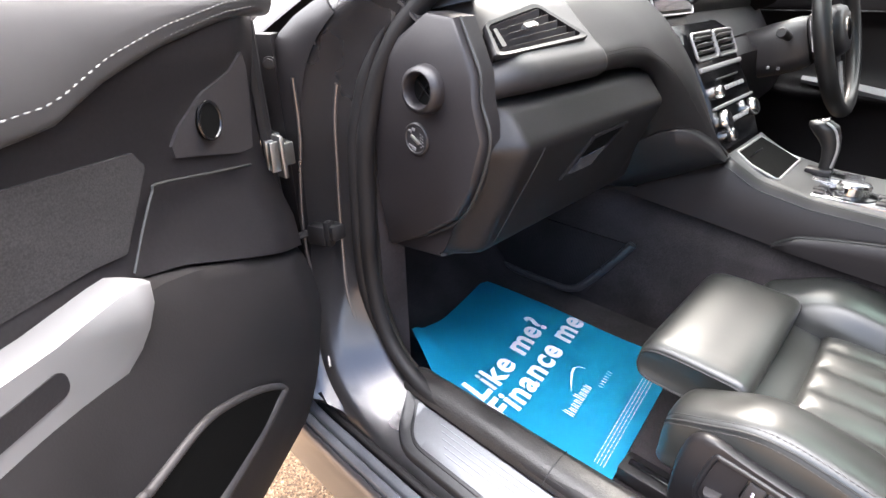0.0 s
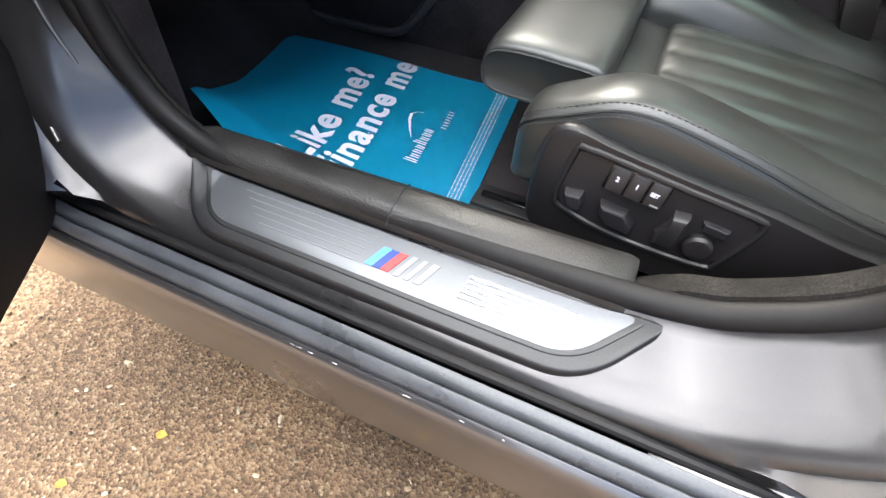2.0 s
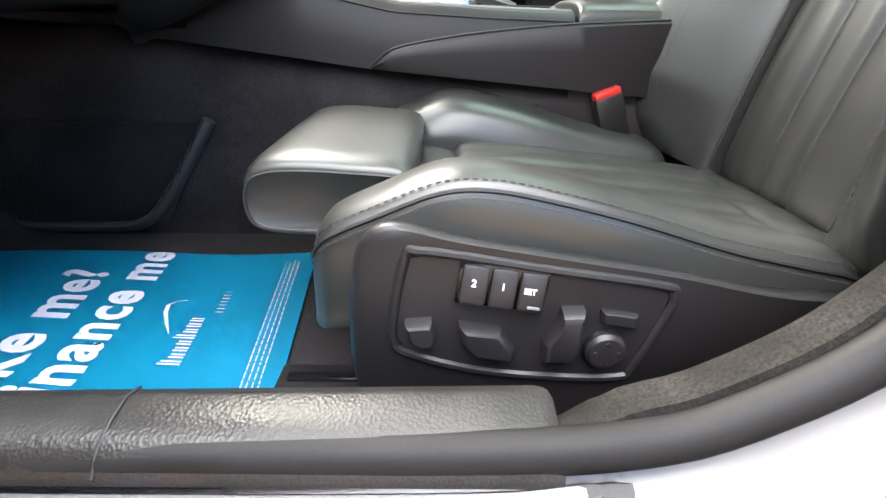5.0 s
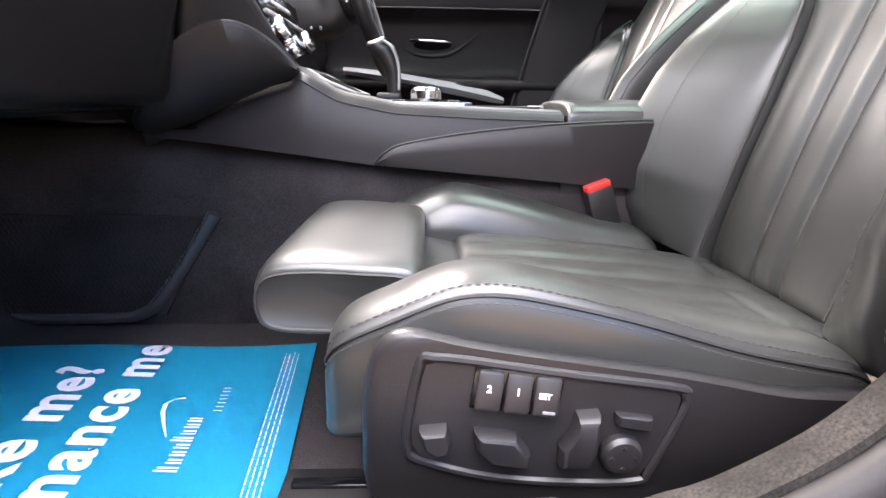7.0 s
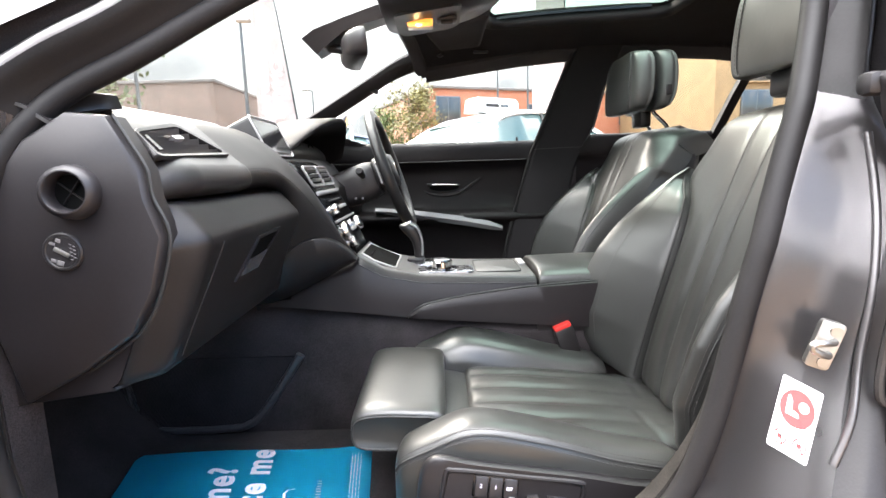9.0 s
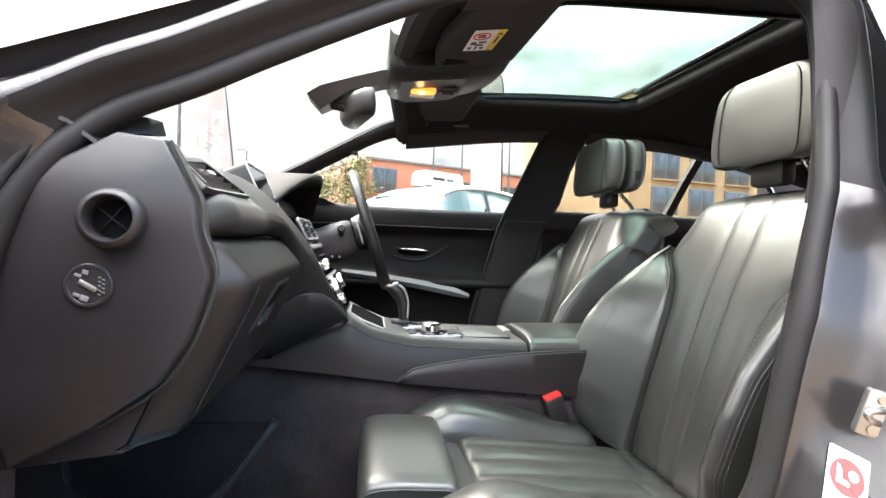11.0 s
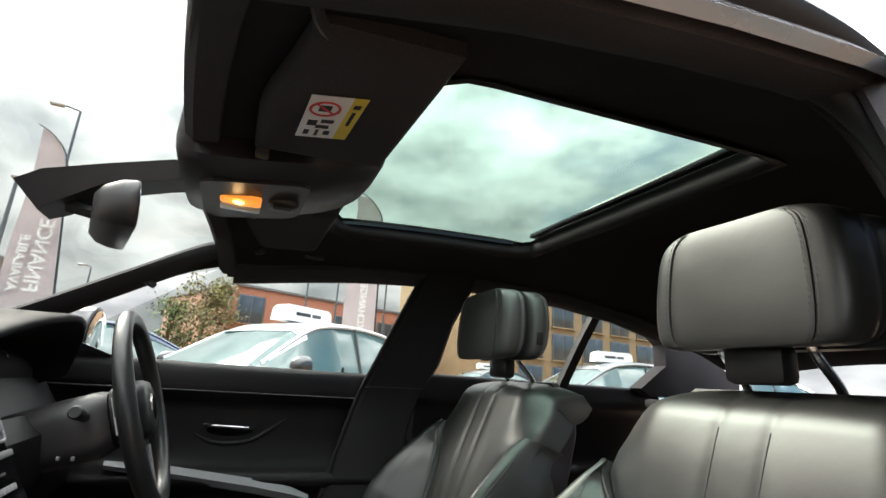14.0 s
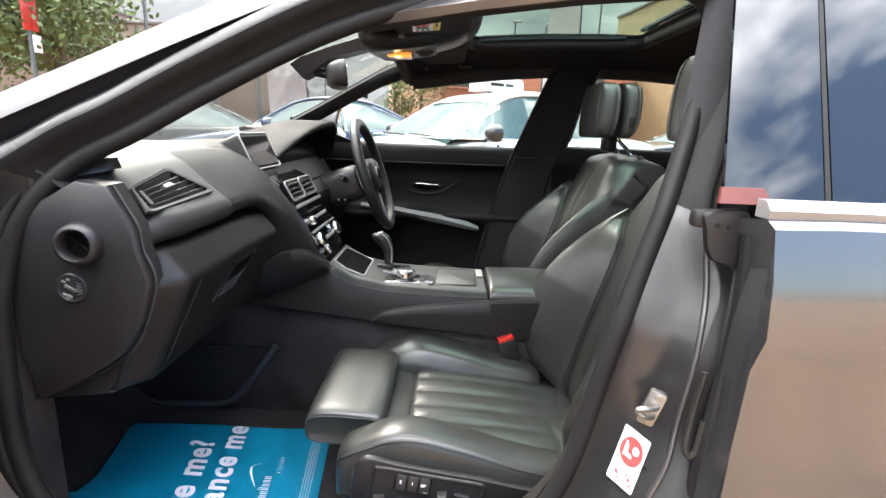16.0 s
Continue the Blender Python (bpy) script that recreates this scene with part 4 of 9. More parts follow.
XS = sorted({-0.215, -0.15, -0.10, -0.05, 0.0, 0.04, HX0, HX0 + HR, 0.2, 0.3, 0.4, 0.5, HX1, 0.65, 0.75, 0.85, 0.95, 1.05, 1.15, 1.25, 1.35, 1.45, 1.55, 1.64})
YS = [-1, -0.9, -0.8, -0.7, -HY, -0.2, -0.1, 0, 0.1, 0.2, HY, 0.7, 0.8, 0.9, 1]


def roof_sheet(up, thick):
    bm = bmesh.new()
    at = lambda x, y: Vector((x, y if abs(y) <= HY else math.copysign(HY + (abs(y) - HY) / (1 - HY) * (roof_w(x) - HY), y), 0))
    grid = [[at(max(x, -0.188 + 0.045 * (y * 0.56 / 0.54) ** 2 + 0.004 * i), y) for y in YS] for i, x in enumerate(XS)]
    vs = [[bm.verts.new((p.x, p.y, roof_z(p.x, p.y, up))) for p in row] for row in grid]
    for i in range(len(XS) - 1):
        for j in range(len(YS) - 1):
            if HX0 - 1e-6 <= XS[i] and XS[i + 1] <= HX1 + 1e-6 and abs(YS[j] + YS[j + 1]) / 2 < HY:
                continue
            bm.faces.new((vs[i][j], vs[i + 1][j], vs[i + 1][j + 1], vs[i][j + 1]))
    bmesh.ops.solidify(bm, geom=bm.faces[:], thickness=thick)
    return bm


tagged(part("ceiling", roof_sheet(0.0, 0.006), FELT, smooth=50), "anthracite fabric headliner round the sunroof", kind="structure")
part("roof_skin", roof_sheet(0.036, 0.004), PAINT, car_body, "grey metallic roof", smooth=50)
# panoramic roof: frame, rails, glass
sunroof = thing("sunroof", (0.32, 0, 1.36), "greenish tinted glass sunroof in a black frame", "sunroof")


def hole_path(grow, up, n=72):
    r = HR + grow
    pts = []
    for sx, sy, a0, rr in ((1, 1, 0, 0.02), (-1, 1, 90, r), (-1, -1, 180, r), (1, -1, 270, 0.02)):
        cx = (HX1 + grow - rr) if sx > 0 else (HX0 - grow + rr)
        cy = sy * (HY + grow - rr)
        for k in range(7):
            a = radians(a0 + 15 * k)
            x, y = cx + rr * math.cos(a), cy + rr * math.sin(a)
            pts.append(Vector((x, y, roof_z(x, y, up))))
    return even(pts, n, closed=True)


fr = [hole_path(g, u) for g, u in ((0.012, -0.006), (0.004, -0.008), (-0.006, -0.004), (-0.010, 0.006), (-0.008, 0.020), (-0.016, 0.024), (0.03, 0.030))]
bm = loft(bmesh.new(), [[r[k] for r in fr] for k in range(72)], loop=False, wrap=True)
part("frame_trim", bm, RUBBER, sunroof, "black sunroof surround", smooth=50)
part("rear_rail", block(bmesh.new(), (0.02, 0.62, 0.012), (HX1 - 0.018, 0, 1.378), 0.003), GLOSS_BLACK, sunroof)
for s in (-1, 1):
    part("side_rail", loft(bmesh.new(), [[(x, s * 0.350 + a, roof_z(x, 0.33, b)) for a, b in ((-0.006, 0.012), (0.006, 0.012), (0.006, 0.02), (-0.006, 0.02))] for x in (0.09, 0.2, 0.32, 0.45, 0.57)]), GLOSS_BLACK, sunroof)
gl = pillow(bmesh.new(), lambda u, v: (0.343 + 0.305 * u, 0.378 * v, roof_z(0.343 + 0.305 * u, 0.378 * v, 0.027)), lambda u, v: 0.002, 12, 12, 0.003)
g = part("glass_panel", gl, GLASS_ROOF, sunroof, "green tinted glass")
g.visible_shadow = False


for s in (-1, 1):
    y = lambda v: s * v
    # windscreen pillar down from the header, header corner, side rail of the roof
    a = catmull([(-0.12, y(0.545), 1.262), (-0.22, y(0.548), 1.228), (-0.36, y(0.59), 1.158), (-0.52, y(0.632), 1.075), (-0.70, y(0.672), 0.985), (-0.86, y(0.70), 0.91)], 40)
    rings = []
    for k, p in enumerate(a):
        w = 0.040 + 0.004 * k / 39
        out = Vector((0.45, 0, 0.9)).normalized()
        rings.append([p + Vector((0, y(o), 0)) + out * h for o, h in ((-0.066, 0.040), (-0.076, 0.026), (-0.052, -0.010), (0.0, -0.034), (0.022, -0.024), (0.034, 0.0), (0.034, 0.028), (-0.02, 0.034))])
    part("windscreen_pillar", loft(bmesh.new(), rings), FELT, car_body, "anthracite windscreen pillar trim", smooth=60)
    part("pillar_badge", block(bmesh.new(), (0.05, 0.006, 0.016), (-0.315, y(0.548), 1.168), 0.005, (0, 27, -s * 14)), PLASTIC, car_body)
    outer = [[p + Vector((0, y(0.02), 0.02)) + Vector((0, y(o), h)) for o, h in ((-0.02, 0.022), (0.012, 0.022), (0.034, 0.006), (0.040, -0.02), (0.02, -0.01))] for p in a]
    part("pillar_skin", loft(bmesh.new(), outer), PAINT, car_body, "grey painted windscreen pillar", smooth=60)
    rail = [[(x, y(roof_w(x) + o), roof_z(x, roof_w(x)) + h) for o, h in ((-0.05, 0.012), (-0.03, -0.006), (-0.005, -0.014), (0.016, -0.012), (0.022, 0.004), (0.0, 0.03), (-0.04, 0.035))] for x in (-0.125, -0.08, 0.05, 0.2, 0.35, 0.5, 0.7, 0.9, 1.1, 1.3)]
    part("roof_rail", loft(bmesh.new(), rail), FELT, car_body, smooth=60)
    skin = [[(x, y(roof_w(x) + o), roof_z(x, roof_w(x)) + h) for o, h in ((-0.06, 0.045), (-0.02, 0.036), (0.02, 0.022), (0.036, 0.0), (0.030, -0.012), (0.02, 0.0))] for x in (-0.125, -0.08, 0.05, 0.2, 0.35, 0.5, 0.7, 0.9, 1.1, 1.3)]
    part("roof_edge", loft(bmesh.new(), skin), PAINT, car_body, smooth=60)
    # centre post inside
    if s > 0:
        cp = [(1.292, 0.388, 0.565, 0.548), (1.15, 0.336, 0.515, 0.605), (1.03, 0.295, 0.497, 0.655), (0.95, 0.268, 0.462, 0.690), (0.87, 0.243, 0.435, 0.70), (0.70, 0.195, 0.40, 0.70), (0.50, 0.150, 0.38, 0.70), (0.28, 0.140, 0.38, 0.70)]
        rings = [[(xf + 0.004, yy + 0.02, z), (xf, yy - 0.006, z), (xf + 0.014, yy - 0.022, z), (xr - 0.014, yy - 0.022, z), (xr, yy, z), (xr, yy + 0.03, z)] for z, xf, xr, yy in cp]
        post = part("centre_pillar_trim", loft(bmesh.new(), rings), PILLAR_CLOTH, car_body, "black centre pillar trim", smooth=50)
        part("trim_joint", tube(bmesh.new(), [(0.272, 0.667, 0.952), (0.30, 0.666, 0.954), (0.45, 0.666, 0.957)], 0.0018, 5), BLACK_INK, post)
        part("door_gap", tube(bmesh.new(), catmull([(xf - 0.001, yy - 0.010, z) for z, xf, xr, yy in cp], 40), 0.0055, 8), RUBBER, post, "black rubber edge along the door gap")
    else:
        up_ = [(1.292, 0.384, -0.560), (1.25, 0.377, -0.588), (1.147, 0.357, -0.620), (1.03, 0.334, -0.650), (0.965, 0.319, -0.662), (0.936, 0.312, -0.666)]
        lo_ = [(0.934, 0.316, -0.668), (0.89, 0.303, -0.672), (0.80, 0.281, -0.679), (0.70, 0.257, -0.685), (0.60, 0.236, -0.688), (0.50, 0.206, -0.690), (0.42, 0.180, -0.690)]
        for nm, lv, mt, tag in (("centre_pillar_trim", up_, FELT, "grey fabric trim on the upper centre pillar"), ("lower_pillar_trim", lo_, LEATHER_SIDE, "black lower centre pillar trim with a stitched edge")):
            rings = [[(xf + 0.012, yy - 0.024, z), (xf, yy - 0.010, z), (xf + 0.003, yy - 0.003, z), (xf + 0.012, yy, z), (xf + 0.11, yy + 0.006, z), (xf + 0.12, yy - 0.024, z)] for z, xf, yy in lv]
            post = part(nm, loft(bmesh.new(), rings), mt, car_body, tag, smooth=50)
        stp = bmesh.new()
        for dz in (0.0, 0.006):
            stitches(stp, [(0.302, -0.6795, 0.889 + dz), (0.309, -0.6738, 0.889 + dz), (0.316, -0.6708, 0.889 + dz), (0.40, -0.666, 0.892 + dz)], 0.005, 0.0035, 0.0009)
        part("stitching", stp, THREAD, post)
    # rear pillar and the bar in the rear side window
    part("window_bar", loft(bmesh.new(), [[(x - w / 2, y(yy), z), (x + w / 2, y(yy), z), (x + w / 2, y(yy + 0.03), z), (x - w / 2, y(yy + 0.03), z)] for x, z, yy, w in ((1.055, 1.262, 0.575, 0.034), (1.01, 1.13, 0.625, 0.034), (0.965, 0.99, 0.67, 0.034))]), RUBBER, car_body)
    cr = [(1.25, 1.24), (1.36, 1.165), (1.37, 1.09), (1.26, 1.005), (1.30, 0.98), (1.75, 0.98), (1.75, 1.05), (1.45, 1.20), (1.30, 1.27)]
    part("rear_pillar_trim", loft(bmesh.new(), [[(x, y(0.60 + 0.25 * (1.15 - z) * 0.5), z) for x, z in cr], [(x, y(0.66 + 0.25 * (1.15 - z) * 0.5), z) for x, z in cr]]), FELT, car_body, smooth=20)
    if s > 0:
        continue
    part("seat_belt", loft(bmesh.new(), [[(x, y(yy), z), (x + 0.042, y(yy), z), (x + 0.042, y(yy + 0.0015), z), (x, y(yy + 0.0015), z)] for x, z, yy in ((0.455, 1.14, 0.583), (0.45, 0.98, 0.64), (0.42, 0.8, 0.66), (0.40, 0.6, 0.665), (0.39, 0.40, 0.66))]), RUBBER, car_body, "black seat belt webbing")
    part("belt_guide", block(bmesh.new(), (0.065, 0.02, 0.04), (0.475, y(0.58), 1.15), 0.008), PLASTIC, car_body)

# header rail and windscreen
bm = loft(bmesh.new(), [[(x + 0.045 * (k / 9) ** 2, 0.54 * k / 9, roof_z(-0.188 + 0.045 * (k / 9) ** 2, 0.54 * k / 9) + h) for x, h in ((-0.165, -0.004), (-0.195, -0.008), (-0.207, 0.003), (-0.200, 0.026), (-0.16, 0.02))] for k in range(-9, 10)])
part("header_trim", bm, FELT, car_body, "anthracite header trim over the windscreen", smooth=50)


def screen_at(u, v):
    """v from the header (-1) to the base (1)."""
    f = (v + 1) / 2
    yy = u * (0.535 + 0.16 * f)
    bow = 0.10 * (1 - u * u) * (0.4 + 0.6 * f)
    return (-0.200 + 0.045 * u * u * (1 - f) - 0.735 * f - bow * f, yy, 1.284 - 0.062 * abs(u) ** 5 * (1 - f) - 0.387 * f + 0.030 * math.sin(math.pi * f))


w = part("windscreen", pillow(bmesh.new(), screen_at, lambda u, v: 0.0, 20, 14, 0.004), GLASS_CLEAR, car_body, "clear windscreen")
w.visible_shadow = False
# rear screen surround and parcel shelf, rear bench
part("parcel_shelf", block(bmesh.new(), (0.50, 1.24, 0.03), (1.52, 0, 0.955), 0.01), FELT, car_body, "black parcel shelf")

# ---- front seats ----
def seat(xo, yc, o, label, with_switches):
    """A front seat; o is -1 when its outer side faces the passenger's door, 1 for the driver's."""
    S = thing("front_seat", (xo + 0.1, yc, 0.285), label, "car seat", "front seats")
    P = lambda x, yl, z: Vector((x + xo, yc + o * yl, z))
    # thigh support, drawn out ahead of the cushion
    ring = catmull([(-0.096, 0, 0.502), (-0.15, 0, 0.510), (-0.200, 0, 0.512), (-0.229, 0, 0.508), (-0.243, 0, 0.497), (-0.248, 0, 0.478), (-0.246, 0, 0.456), (-0.237, 0, 0.443), (-0.212, 0, 0.437), (-0.15, 0, 0.435), (-0.10, 0, 0.435), (-0.092, 0, 0.465)], 60, closed=True)
    c = Vector((-0.165, 0, 0.452))
    rings = []
    for yl, k in ((-0.150, 0.58), (-0.1515, 0.68), (-0.152, 0.76), (-0.1505, 0.84), (-0.146, 0.91), (-0.137, 0.96), (-0.120, 0.99), (-0.06, 1.0), (0.0, 1.01), (0.06, 1.0), (0.120, 0.99), (0.137, 0.96), (0.146, 0.91), (0.1505, 0.84), (0.152, 0.76), (0.1515, 0.68), (0.150, 0.58)):
        rings.append([P(c.x + (p.x - c.x) * (0.80 + 0.20 * k), yl, c.z + (p.z - c.z) * k) for p in ring])
    thigh = part("thigh_support", loft(bmesh.new(), rings), LEATHER, S, "black leather thigh support, pulled out", smooth=60)
    for yl in (-0.1523, 0.1523):
        part("seam", tube(bmesh.new(), [P(c.x + (p.x - c.x) * 0.952, yl, c.z + (p.z - c.z) * 0.76) for p in ring], 0.0017, 6, closed=True), BLACK_INK, thigh)
    part("gap_strip", pillow(bmesh.new(), lambda u, v: P(-0.072 + 0.03 * u, 0.142 * v * o, 0.452 - 0.006 * u), lambda u, v: 0.006 * roll(u) * roll(v), 10, 16, 0.03), LEATHER, S, smooth=60)
    # cushion, with pleats from front to back
    grooves = (-0.62, -0.21, 0.21, 0.62)

    def cushion(u, v):
        f = (v + 1) / 2
        return P(-0.048 + 0.40 * f, -0.148 * u * o, 0.452 + 0.006 * math.sin(f * 3) - 0.042 * f - 0.004 * (1 - u * u))

    def puff(u, v):
        f = (v + 1) / 2
        h = 0.020 * roll(u, 6) * roll(v, 10)
        g = sum(math.exp(-((u - q) / 0.085) ** 2) for q in grooves)
        fade = smooth_step(-1.0, -0.86, v) * (1 - 0.75 * smooth_step(0.25, 0.8, f))
        crease = 0.0024 * math.exp(-((f - 0.84 + 0.05 * u) / 0.022) ** 2) * smooth_step(0.2, -0.6, u) + 0.0018 * math.exp(-((f - 0.74 - 0.05 * u) / 0.02) ** 2) * smooth_step(-0.1, 0.7, u)
        return h - 0.0050 * g * fade - 1.6 * crease + 0.0018 * noise.noise(Vector((u * 3, f * 7, 1.7 + yc)))

    part("cushion", pillow(bmesh.new(), cushion, puff, 90, 80, 0.05), LEATHER, S, "black leather seat cushion with worn pleats", smooth=60)
    # side bolsters
    for side in (1, -1):
        tops = [(-0.168, 0.455, 0.2), (-0.163, 0.471, 0.55), (-0.150, 0.485, 0.85), (-0.116, 0.501, 0.95), (-0.070, 0.520, 1), (-0.030, 0.5225, 1), (0.022, 0.513, 1), (0.08, 0.4985, 1), (0.15, 0.478, 1), (0.21, 0.465, 0.97), (0.25, 0.456, 0.85), (0.275, 0.440, 0.4)]
        rings, ridge, low = [], [], []
        for x, zt, k in tops:
            zb = min(0.43, zt - 0.012) if side > 0 else 0.40
            r = [(0.130, zt - 0.066), (0.138, zt - 0.036), (0.156, zt - 0.012), (0.188, zt - 0.001), (0.220, zt + 0.001), (0.237, zt - 0.004), (0.2455, zt - 0.014), (0.249, zt - 0.030), (0.250, max(zt - 0.07, 0.405)), (0.246, 0.395), (0.14, 0.39)]
            mid = 0.195
            r = [(mid + (a - mid) * (0.55 + 0.45 * k), z) for a, z in r]
            rings.append([P(x, side * a, z) for a, z in r])
            ridge.append(P(x, side * (mid + (0.2375 - mid) * (0.55 + 0.45 * k)), zt - 0.0055))
            low.append(P(x, side * (mid + (0.2475 - mid) * (0.55 + 0.45 * k)), zt - 0.0170))
        fine = [catmull([r[k] for r in rings], 60) for k in range(len(rings[0]))]
        rings2 = [catmull([fine[k][j] for k in range(len(fine))], 40, closed=True) for j in range(60)]
        bol = part("cushion_bolster", loft(bmesh.new(), rings2), LEATHER, S, "black leather bolster with double stitching", smooth=60)
        st = bmesh.new()
        for line, off in ((ridge, 0.0010), (low, 0.0016)):
            stitches(st, catmull(line, 60)[3:-2], 0.0040, 0.0026, 0.0007, shift=(0, side * o * off, 0.0018))
        part("stitching", st, THREAD_DARK, bol)
        part("seam", tube(bmesh.new(), [(a + b) / 2 + Vector((0, side * o * 0.0026, 0.001)) for a, b in zip(catmull(ridge, 60), catmull(low, 60))][3:-2], 0.0018, 5), BLACK_INK, bol)
    # backrest, leaning; s from the seat up, forward along its normal
    def B(s, f, yl):
        x, z = 0.345 + 0.205 * s - 0.020 * math.sin(math.pi * s), 0.415 + 0.592 * s
        return P(x - 0.944 * f, yl, z + 0.33 * f)

    half = lambda s: interp(s, [0, 0.4, 0.52, 0.60, 0.66, 0.70, 0.74, 0.80, 0.87, 0.94, 1.0], [0.128, 0.132, 0.139, 0.152, 0.174, 0.203, 0.228, 0.236, 0.232, 0.216, 0.190])

    def face(u, v):
        s = (v + 1) / 2
        return B(s * 0.995, 0.0 - 0.045 * smooth_step(0.90, 1.0, s) * (1 + 0.6 * u * u) - 0.03 * smooth_step(0.6, 1.0, abs(u)) * smooth_step(0.7, 0.9, s), -o * half(s) * u)

    def padding(u, v):
        s = (v + 1) / 2
        g = 0.0
        for q in (-0.036, 0.036):
            g += math.exp(-((u * half(s) - q * (1 - 0.25 * (1 - s))) / 0.0085) ** 2)
        for q in (-0.088, 0.088):
            g += 0.12 * math.exp(-((u * half(s) - q) / 0.012) ** 2) * smooth_step(0.75, 0.45, s)
        ridge_ = 0.004 * math.exp(-((abs(u * half(s)) - 0.062) / 0.02) ** 2) * smooth_step(0.9, 0.6, s)
        return 0.026 * roll(u, 8) * roll(v, 14) - (0.0014 + 0.0060 * smooth_step(0.85, 0.45, s)) * g + ridge_ * 0.3 + 0.0009 * noise.noise(Vector((u * 2.5, s * 6, 5 + yc)))

    back = part("backrest", pillow(bmesh.new(), face, padding, 100, 90, 0.05), LEATHER, S, "black leather backrest with two long seams", smooth=60)
    for q in (-0.036, 0.036):
        line = [B(s, padding(q * (1 - 0.25 * (1 - s)) / half(s), 2 * s - 1) - 0.0002, q * (1 - 0.25 * (1 - s))) for s in [0.12 + 0.76 * k / 90 for k in range(91)]]
        part("seam", tube(bmesh.new(), line, 0.0012, 5), THREAD_DARK, back)
    for side in (1, -1):
        rings, inner_line, crest_line = [], [], []
        for k in range(56):
            s = 0.0 + 0.77 * k / 55
            h = half(s) - 0.003
            cf = interp(s, [0, 0.06, 0.16, 0.30, 0.40, 0.50, 0.58, 0.66, 0.72, 0.77], [0.085, 0.122, 0.148, 0.147, 0.137, 0.115, 0.092, 0.066, 0.046, 0.022])
            wide = max(h + 0.012, interp(s, [0, 0.1, 0.3, 0.5, 0.64, 0.72, 0.77], [0.248, 0.262, 0.270, 0.266, 0.254, 0.242, 0.236]))
            m_ = min(1.0, cf / 0.06) * 0.030
            r = [(-0.004, h - 0.003), (m_, h)]
            r += [(m_ + (cf - m_) * g_ ** 0.92, h + (wide - 0.020 - h) * g_ ** 1.1) for g_ in (0.25, 0.5, 0.75, 0.93)]
            r += [(cf, wide - 0.010), (cf - 0.014, wide + 0.001), (cf - 0.045, wide + 0.006), (0.0, wide + 0.006), (-0.06, wide), (-0.090, wide - 0.02), (-0.085, h)]
            rings.append(catmull([B(s, f, side * yl) for f, yl in r], 52, closed=True))
            inner_line.append(B(s, m_ + (cf - m_) * 0.74 + 0.0015, side * (h + (wide - 0.020 - h) * 0.68)))
            crest_line.append((B(s, cf - 0.010, side * (wide + 0.0005)), B(s, cf - 0.022, side * (wide + 0.0045))))
        bol = part("backrest_bolster", loft(bmesh.new(), rings), LEATHER, S, "black leather side bolster", smooth=60)
        edge = [B(q_, 0.031 * min(1.0, interp(q_, [0.6, 0.76], [1.0, 0.75])), side * (half(q_) - 0.0055)) for q_ in [0.02 + 0.73 * k / 60 for k in range(61)]]
        part("piping", tube(bmesh.new(), edge, 0.0026, 6), BLACK_INK, bol)
        st = bmesh.new()
        stitches(st, inner_line[5:-4])
        for n_ in (0, 1):
            stitches(st, [c_[n_] for c_ in crest_line[3:-6]])
        part("stitching", st, THREAD_DARK, bol)
        part("seam", tube(bmesh.new(), [(c_[0] + c_[1]) / 2 for c_ in crest_line[3:-6]], 0.0014, 5), BLACK_INK, bol)
    rings = []
    for k in range(30):
        s = 0.0 + 1.0 * k / 29
        wd = interp(s, [0, 0.2, 0.7, 0.86, 0.95, 1.0], [0.24, 0.262, 0.248, 0.218, 0.188, 0.15])
        d = interp(s, [0, 0.1, 0.85, 0.95, 1.0], [-0.085, -0.115, -0.125, -0.115, -0.09])
        rings.append([B(s, f, yl) for f, yl in ((-0.04, -wd), (-0.04, wd), (d + 0.03, wd), (d, wd * 0.85), (d - 0.006, 0), (d, -wd * 0.85), (d + 0.03, -wd))])
    shell = part("back_shell", loft(bmesh.new(), rings), LEATHER_SIDE, S, "black backrest shell", smooth=50)
    part("upper_cap", block(bmesh.new(), (0.05, 0.13, 0.02), B(0.995, -0.07, 0), 0.008), PLASTIC, shell)
    # head restraint on two chrome posts
    rest = thing_part_rest(S, B, P, o, 0.0 if with_switches else 0.035)
    # base: rails, side cover
    part("seat_base", block(bmesh.new(), (0.40, 0.40, 0.10), P(0.12, 0, 0.365), 0.02), PLASTIC, S, "black seat base")
    for yl in (-0.20, 0.20):
        rail = part("seat_rail", block(bmesh.new(), (0.56, 0.045, 0.026), P(0.06, yl, 0.298), 0.004), PLASTIC, S, "black seat rail")
        part("rail_slot", block(bmesh.new(), (0.50, 0.012, 0.006), P(0.04, yl, 0.3115), 0.002), GLOSS_BLACK, rail)
        part("rail_foot", block(bmesh.new(), (0.035, 0.034, 0.020), P(-0.205, yl, 0.296), 0.007), PLASTIC, rail)
    cover = [(-0.128, 0.352), (-0.136, 0.41), (-0.132, 0.458), (-0.123, 0.485), (-0.102, 0.4965), (-0.060, 0.4875), (0.0175, 0.4745), (0.10, 0.461), (0.177, 0.445), (0.24, 0.440), (0.36, 0.424), (0.382, 0.39), (0.32, 0.355), (0.10, 0.330), (-0.06, 0.334)]
    cov = bmesh.new()
    outline = [(p.x, p.z) for p in catmull([(a, 0, b) for a, b in cover], 60, closed=True)]
    cx, cz = 0.1, 0.41
    rings = [[P(a, q, cz + (b - cz) * k) for a, b in outline] for q, k in ((0.225, 0.70), (0.245, 0.86), (0.258, 0.97))]
